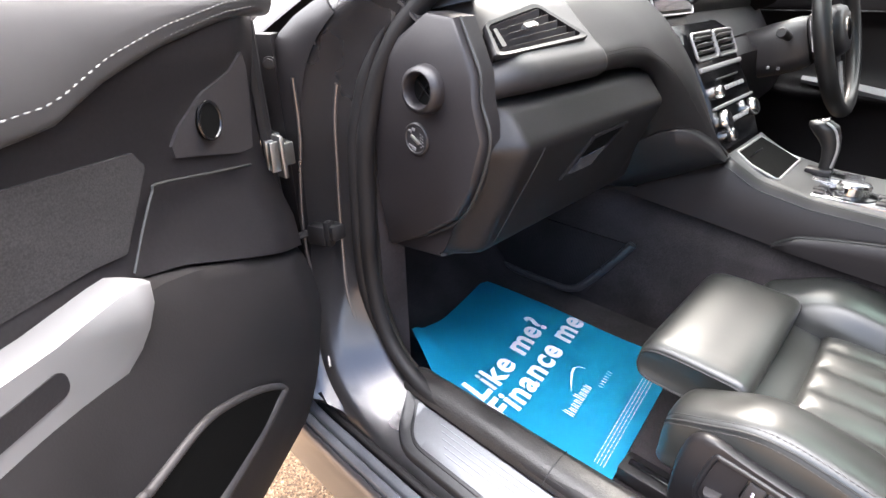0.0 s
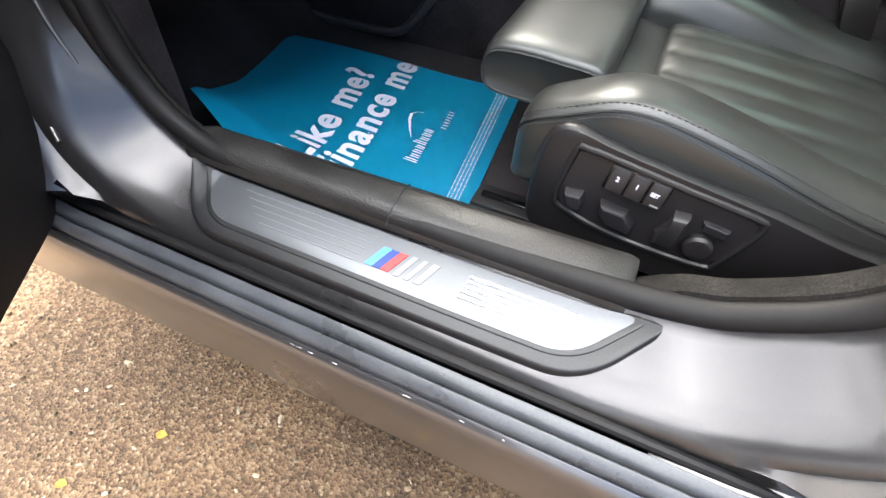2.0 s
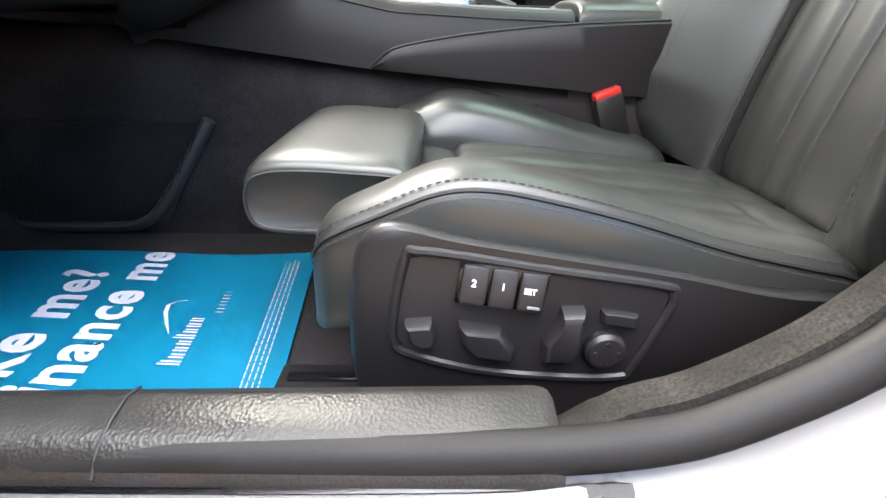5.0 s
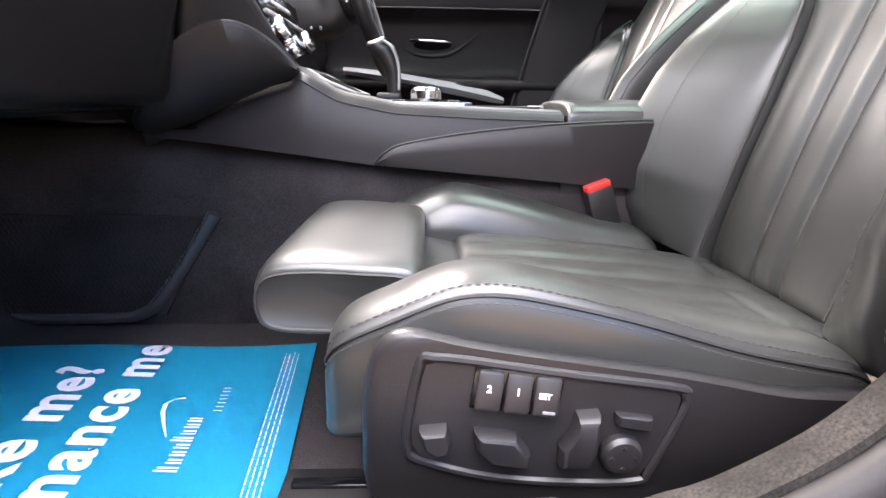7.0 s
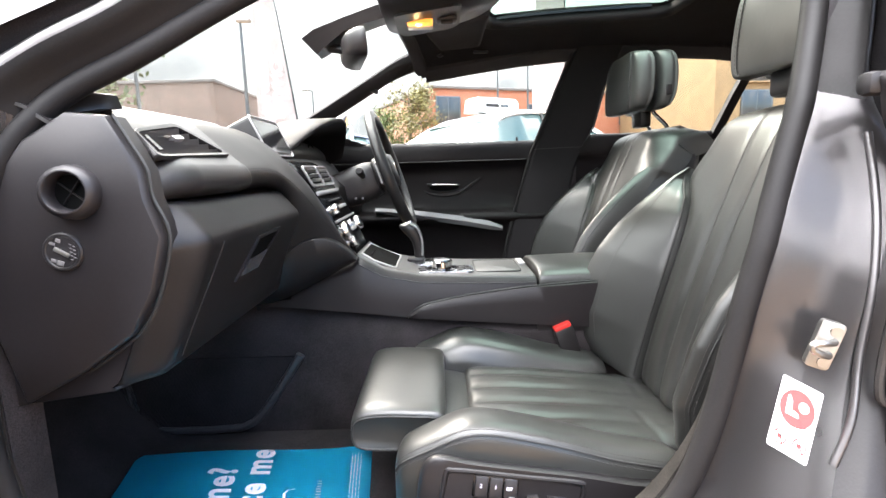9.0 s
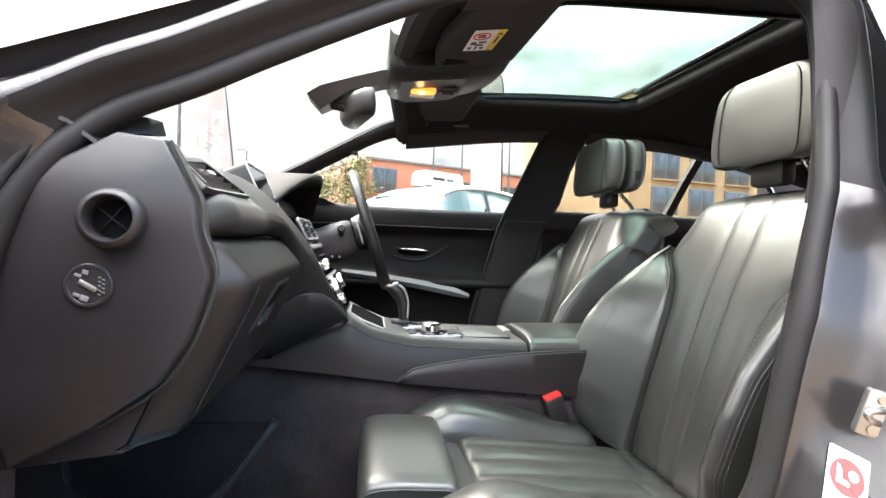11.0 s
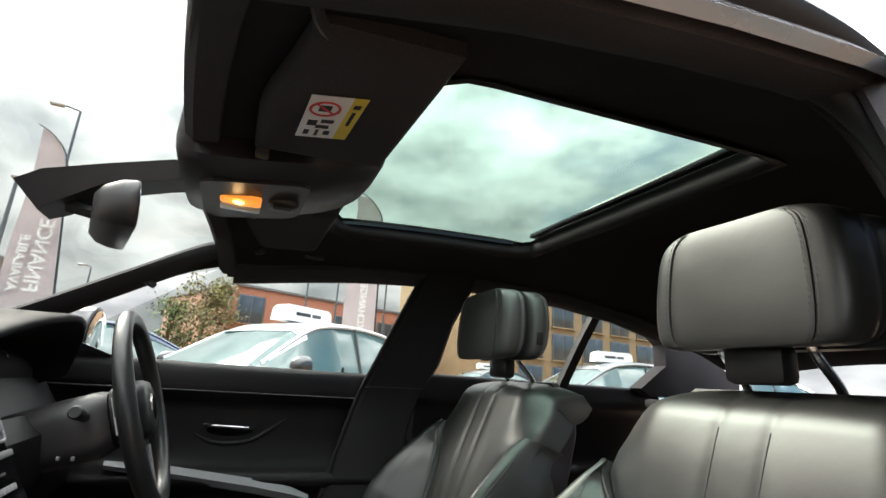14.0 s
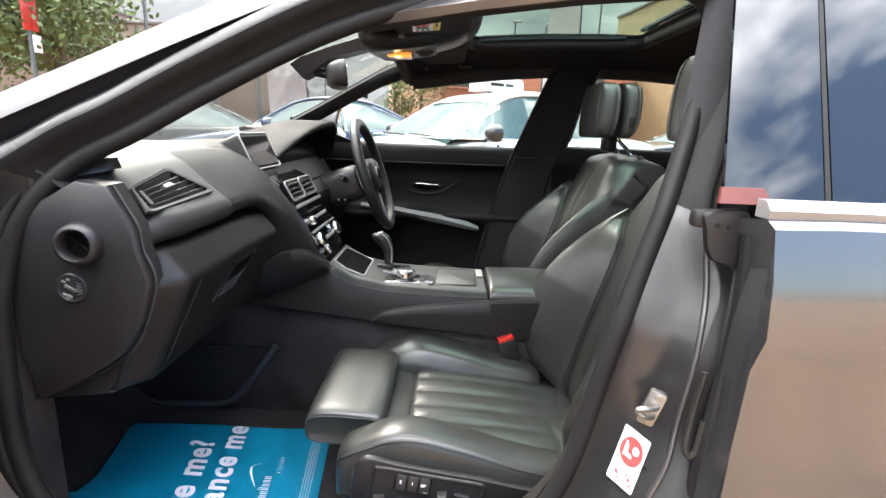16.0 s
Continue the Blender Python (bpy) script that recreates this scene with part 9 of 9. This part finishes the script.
def feather_flag(x, y, words_, lean, label, rise=1.25):
    F = thing("feather_flag", (x, y, 0), label, "flag", "feather flags")
    pole_ = catmull([(x, y, 0), (x - lean * 0.3, y, 1.6), (x - lean * 0.7, y, 3.4), (x - lean * 0.95, y, 4.25), (x - lean - 0.22, y, 4.62), (x - lean - 0.48, y, 4.78)], 30)
    part("pole", tube(bmesh.new(), pole_, [0.022 - 0.012 * k / 29 for k in range(30)], 8), BLACK_P, F)
    bm = bmesh.new()
    rows_ = []
    for k in range(24):
        z = 0.75 + 3.95 * k / 23
        xp = interp(z, [p.z for p in pole_], [p.x for p in pole_])
        x0 = min(xp - 0.02, xp)
        xl = x - lean * 0.6 - 0.62 + 0.03 * math.sin(z * 2)
        rows_.append([Vector((x0 + (xl - x0) * f, y + 0.03 * math.sin(5 * f + z * 1.3), z - 0.25 * f * smooth_step(3.9, 4.75, z) * 0)) for f in (0, 0.25, 0.5, 0.75, 1)])
    loft(bm, rows_, loop=False)
    bmesh.ops.solidify(bm, geom=bm.faces[:], thickness=0.004)
    cloth = part("cloth", bm, FLAG, F, "faded mauve cloth", smooth=60)
    for text, size, off in words_:
        # read from the far side, running upwards
        mm_ = Matrix.Translation((x - lean * 0.6 - off, y - 0.045, rise)) @ Matrix(((0, 1, 0, 0), (0, 0, -1, 0), (1, 0, 0, 0), (0, 0, 0, 1)))
        lettering("words", text, size, mm_, FLAG_INK, cloth, 0.006, 0.002)
    return F


feather_flag(-2.66, 9.0, (("FINANCE", 0.29, 0.30), ("AVAILABLE", 0.185, 0.50)), 0.55, "tall mauve feather flag printed with white words", 1.95)
feather_flag(2.55, 9.2, (("PART EXCHANGE", 0.20, 0.36),), 0.12, "tall faded feather flag printed with white words")


def lamp_post(x, y, z, arm):
    P_ = thing("lamp_post", (x, y, 0), "grey steel lamp post over the yard", "street lamp", "lamp posts")
    part("post", tube(bmesh.new(), [(x, y, 0), (x, y, z * 0.5), (x, y, z)], [0.09, 0.07, 0.05], 8), GREY_P, P_)
    part("arm", tube(bmesh.new(), [(x, y, z), (x + arm * 0.6, y, z + 0.1), (x + arm, y, z + 0.12)], 0.035, 6), GREY_P, P_)
    part("lantern", block(bmesh.new(), (0.5, 0.25, 0.14), (x + arm * 1.15, y, z + 0.10), 0.05), SATIN, P_)


for x, y, z, arm in ((-7.25, 22, 10.7, -0.7), (-6.37, 16, 5.7, 0.1), (-9.9, 40, 7.2, -0.5), (3.55, 30, 7.2, 0.1), (5.35, 30, 7.1, 0.2), (8.4, 30, 8.6, 0.3), (-10.5, 17, 6.0, 0.5)):
    lamp_post(x, y, z, arm)

# buildings
BRICK = bpy.data.materials.new("red_brick")
BRICK.use_nodes = True
bn, bl = BRICK.node_tree.nodes, BRICK.node_tree.links
btex, bco, bmap = bn.new("ShaderNodeTexBrick"), bn.new("ShaderNodeTexCoord"), bn.new("ShaderNodeMapping")
bmap.inputs["Rotation"].default_value = (radians(90), 0, 0)
btex.inputs["Color1"].default_value, btex.inputs["Color2"].default_value, btex.inputs["Mortar"].default_value = (0.36, 0.12, 0.06, 1), (0.28, 0.085, 0.045, 1), (0.34, 0.24, 0.19, 1)
btex.inputs["Scale"].default_value, btex.inputs["Mortar Size"].default_value = 4.4, 0.02
bl.new(bco.outputs["Object"], bmap.inputs["Vector"])
bl.new(bmap.outputs["Vector"], btex.inputs["Vector"])
bl.new(btex.outputs["Color"], bn["Principled BSDF"].inputs["Base Color"])
bn["Principled BSDF"].inputs["Roughness"].default_value = 0.9
TAN = mat("tan_brick", (0.24, 0.17, 0.095), 0.9, vary=0.15, scale=1.5, fine=0.2, fine_scale=12)
BROWN = mat("brown_cladding", (0.17, 0.12, 0.10), 0.8, vary=0.15, scale=1.0)
ROOFING = mat("grey_roofing", (0.16, 0.15, 0.15), 0.8, vary=0.2, scale=2)
PANE = mat("building_glass", (0.04, 0.05, 0.06), 0.08, vary=0.3, scale=0.6, spec=0.8)


def building(label, m, size, material, windows, name="building"):
    """A block with parapet; windows on its front (-y): x, z, width, height."""
    G = thing(name, label=label, category="building", local=m)
    w, d, h = size
    part("wall", block(bmesh.new(), (w, d, h), (w / 2, d / 2, h / 2), 0.02), material, G)
    part("parapet", block(bmesh.new(), (w + 0.2, d + 0.2, 0.18), (w / 2, d / 2, h + 0.05), 0.03), ROOFING, G)
    for x, z, ww, hh in windows:
        win = part("window", block(bmesh.new(), (ww + 0.14, 0.10, hh + 0.14), (x, -0.02, z), 0.02), GREY_P, G)
        part("pane", block(bmesh.new(), (ww / 2 - 0.06, 0.06, hh), (x - ww / 4, -0.05, z), 0.005), PANE, win)
        part("pane", block(bmesh.new(), (ww / 2 - 0.06, 0.06, hh), (x + ww / 4, -0.05, z), 0.005), PANE, win)
        part("sill", block(bmesh.new(), (ww + 0.3, 0.22, 0.08), (x, -0.08, z - hh / 2 - 0.1), 0.02), material, win)
    return G


building("red brick flat-roofed building across the road", pose(-0.55, 30.0, 0, 0, 0, 22), (24, 12, 5.7), BRICK, [(1.2, 4.4, 1.5, 1.5), (3.9, 4.4, 0.9, 1.3), (1.2, 1.6, 1.5, 1.5), (7.5, 4.2, 1.2, 1.2), (11, 4.2, 1.2, 1.2), (15, 4.2, 1.2, 1.2)])
building("tan brick block of flats with rows of dark windows", pose(14.2, 25.5, 0, 0, 0, 8), (26, 14, 9.7), TAN, [(2.4 + 2.6 * i, 1.6 + 2.05 * j, 1.7, 1.5) for i in range(9) for j in range(4)])
building("brown flat-roofed building beyond the parked cars", pose(-24.0, 31.0, 0, 0, 0, 0), (10.2, 10, 6.6), BROWN, [(8.4, 2.2, 2.2, 2.0)])
building("low brown annexe with a flat roof", pose(-33.0, 27.0, 0, 0, 0, 0), (12, 10, 7.4), BROWN, [])
building("red brick hall behind the trees", pose(-30.0, 24.0, 0, 0, 0, 70), (16, 8, 6.4), BRICK, [(4, 3, 2, 2)])
building("long pale workshop on the far side of the yard", pose(40.0, 10.0, 0, 0, 0, -95), (40, 10, 5.0), TAN, [(4 + 5 * i, 2.5, 2.5, 1.6) for i in range(7)])

# trees
BARK = mat("bark", (0.10, 0.075, 0.055), 0.9, vary=0.3, scale=10)
FOLI = mat("green_leaves", (0.075, 0.105, 0.030), 0.7, vary=0.5, scale=1.2)
FOLI2 = mat("turning_leaves", (0.13, 0.115, 0.035), 0.7, vary=0.5, scale=1.5)


def tree(x, y, h, spread, leaves, seed, foliage, label, low=0.3):
    T = thing("tree", (x, y, 0), label, "tree", "trees")
    rg = random.Random(seed)
    bm = tube(bmesh.new(), [(x, y, 0), (x + 0.1, y, h * 0.25), (x - 0.05, y, h * 0.55), (x, y, h * 0.9)], [h * 0.035, h * 0.026, h * 0.015, h * 0.004], 8)
    tips = []
    for k in range(22):
        z = h * rg.uniform(low, 0.85)
        a, l_ = rg.uniform(0, 6.28), spread * rg.uniform(0.45, 1.0) * (1.15 - z / h * 0.6)
        e = Vector((x + l_ * math.cos(a), y + l_ * math.sin(a), z + l_ * rg.uniform(0.25, 0.7)))
        mid_ = Vector((x, y, z)).lerp(e, 0.5) + Vector((0, 0, 0.12 * l_))
        tube(bm, [(x, y, z), mid_, e], [h * 0.010, h * 0.006, h * 0.002], 5)
        tips += [mid_, e, e, mid_.lerp(e, 0.6)]
    part("trunk", bm, BARK, T)
    lf = bmesh.new()
    for k in range(leaves):
        c = rg.choice(tips) + Vector([rg.gauss(0, spread * 0.17) for _ in range(3)])
        s = rg.uniform(0.05, 0.13) * (h / 6) ** 0.5
        u = Vector([rg.uniform(-1, 1) for _ in range(3)]).normalized()
        v = u.orthogonal().normalized()
        q = [lf.verts.new(c + s * (p * u + r_ * v)) for p, r_ in ((-1, 0), (0, -0.5), (1, 0), (0, 0.5))]
        lf.faces.new(q)
    part("crown", lf, foliage, T, smooth=0)
    return T


tree(-1.7, 28.5, 6.0, 1.7, 2600, 3, FOLI2, "thin autumn tree before the brick building", 0.35)
tree(-3.4, 30.5, 5.0, 1.5, 2200, 5, FOLI, "small green tree before the brick building", 0.25)
tree(-13.5, 16.8, 9.5, 3.4, 9000, 8, FOLI, "broad green tree at the edge of the yard", 0.22)
tree(-19.5, 20.0, 9.5, 3.6, 8000, 9, FOLI, "broad green tree further along", 0.2)
tree(-34.0, 33.0, 11.0, 3.6, 6000, 10, FOLI, "tall tree behind the brown building", 0.3)
hoard = thing("hoarding", (-12.6, 15.0, 0), "red and white hoarding on a post", "sign")
part("board", block(bmesh.new(), (0.06, 0.55, 1.1), (-12.6, 14.6, 4.0), 0.02), RED_P, hoard)
part("lower_board", block(bmesh.new(), (0.06, 0.3, 0.5), (-12.58, 14.75, 3.1), 0.02), WHITE_P, hoard)
part("post", tube(bmesh.new(), [(-12.66, 14.6, 0), (-12.66, 14.6, 4.5)], 0.06, 8), GREY_P, hoard)
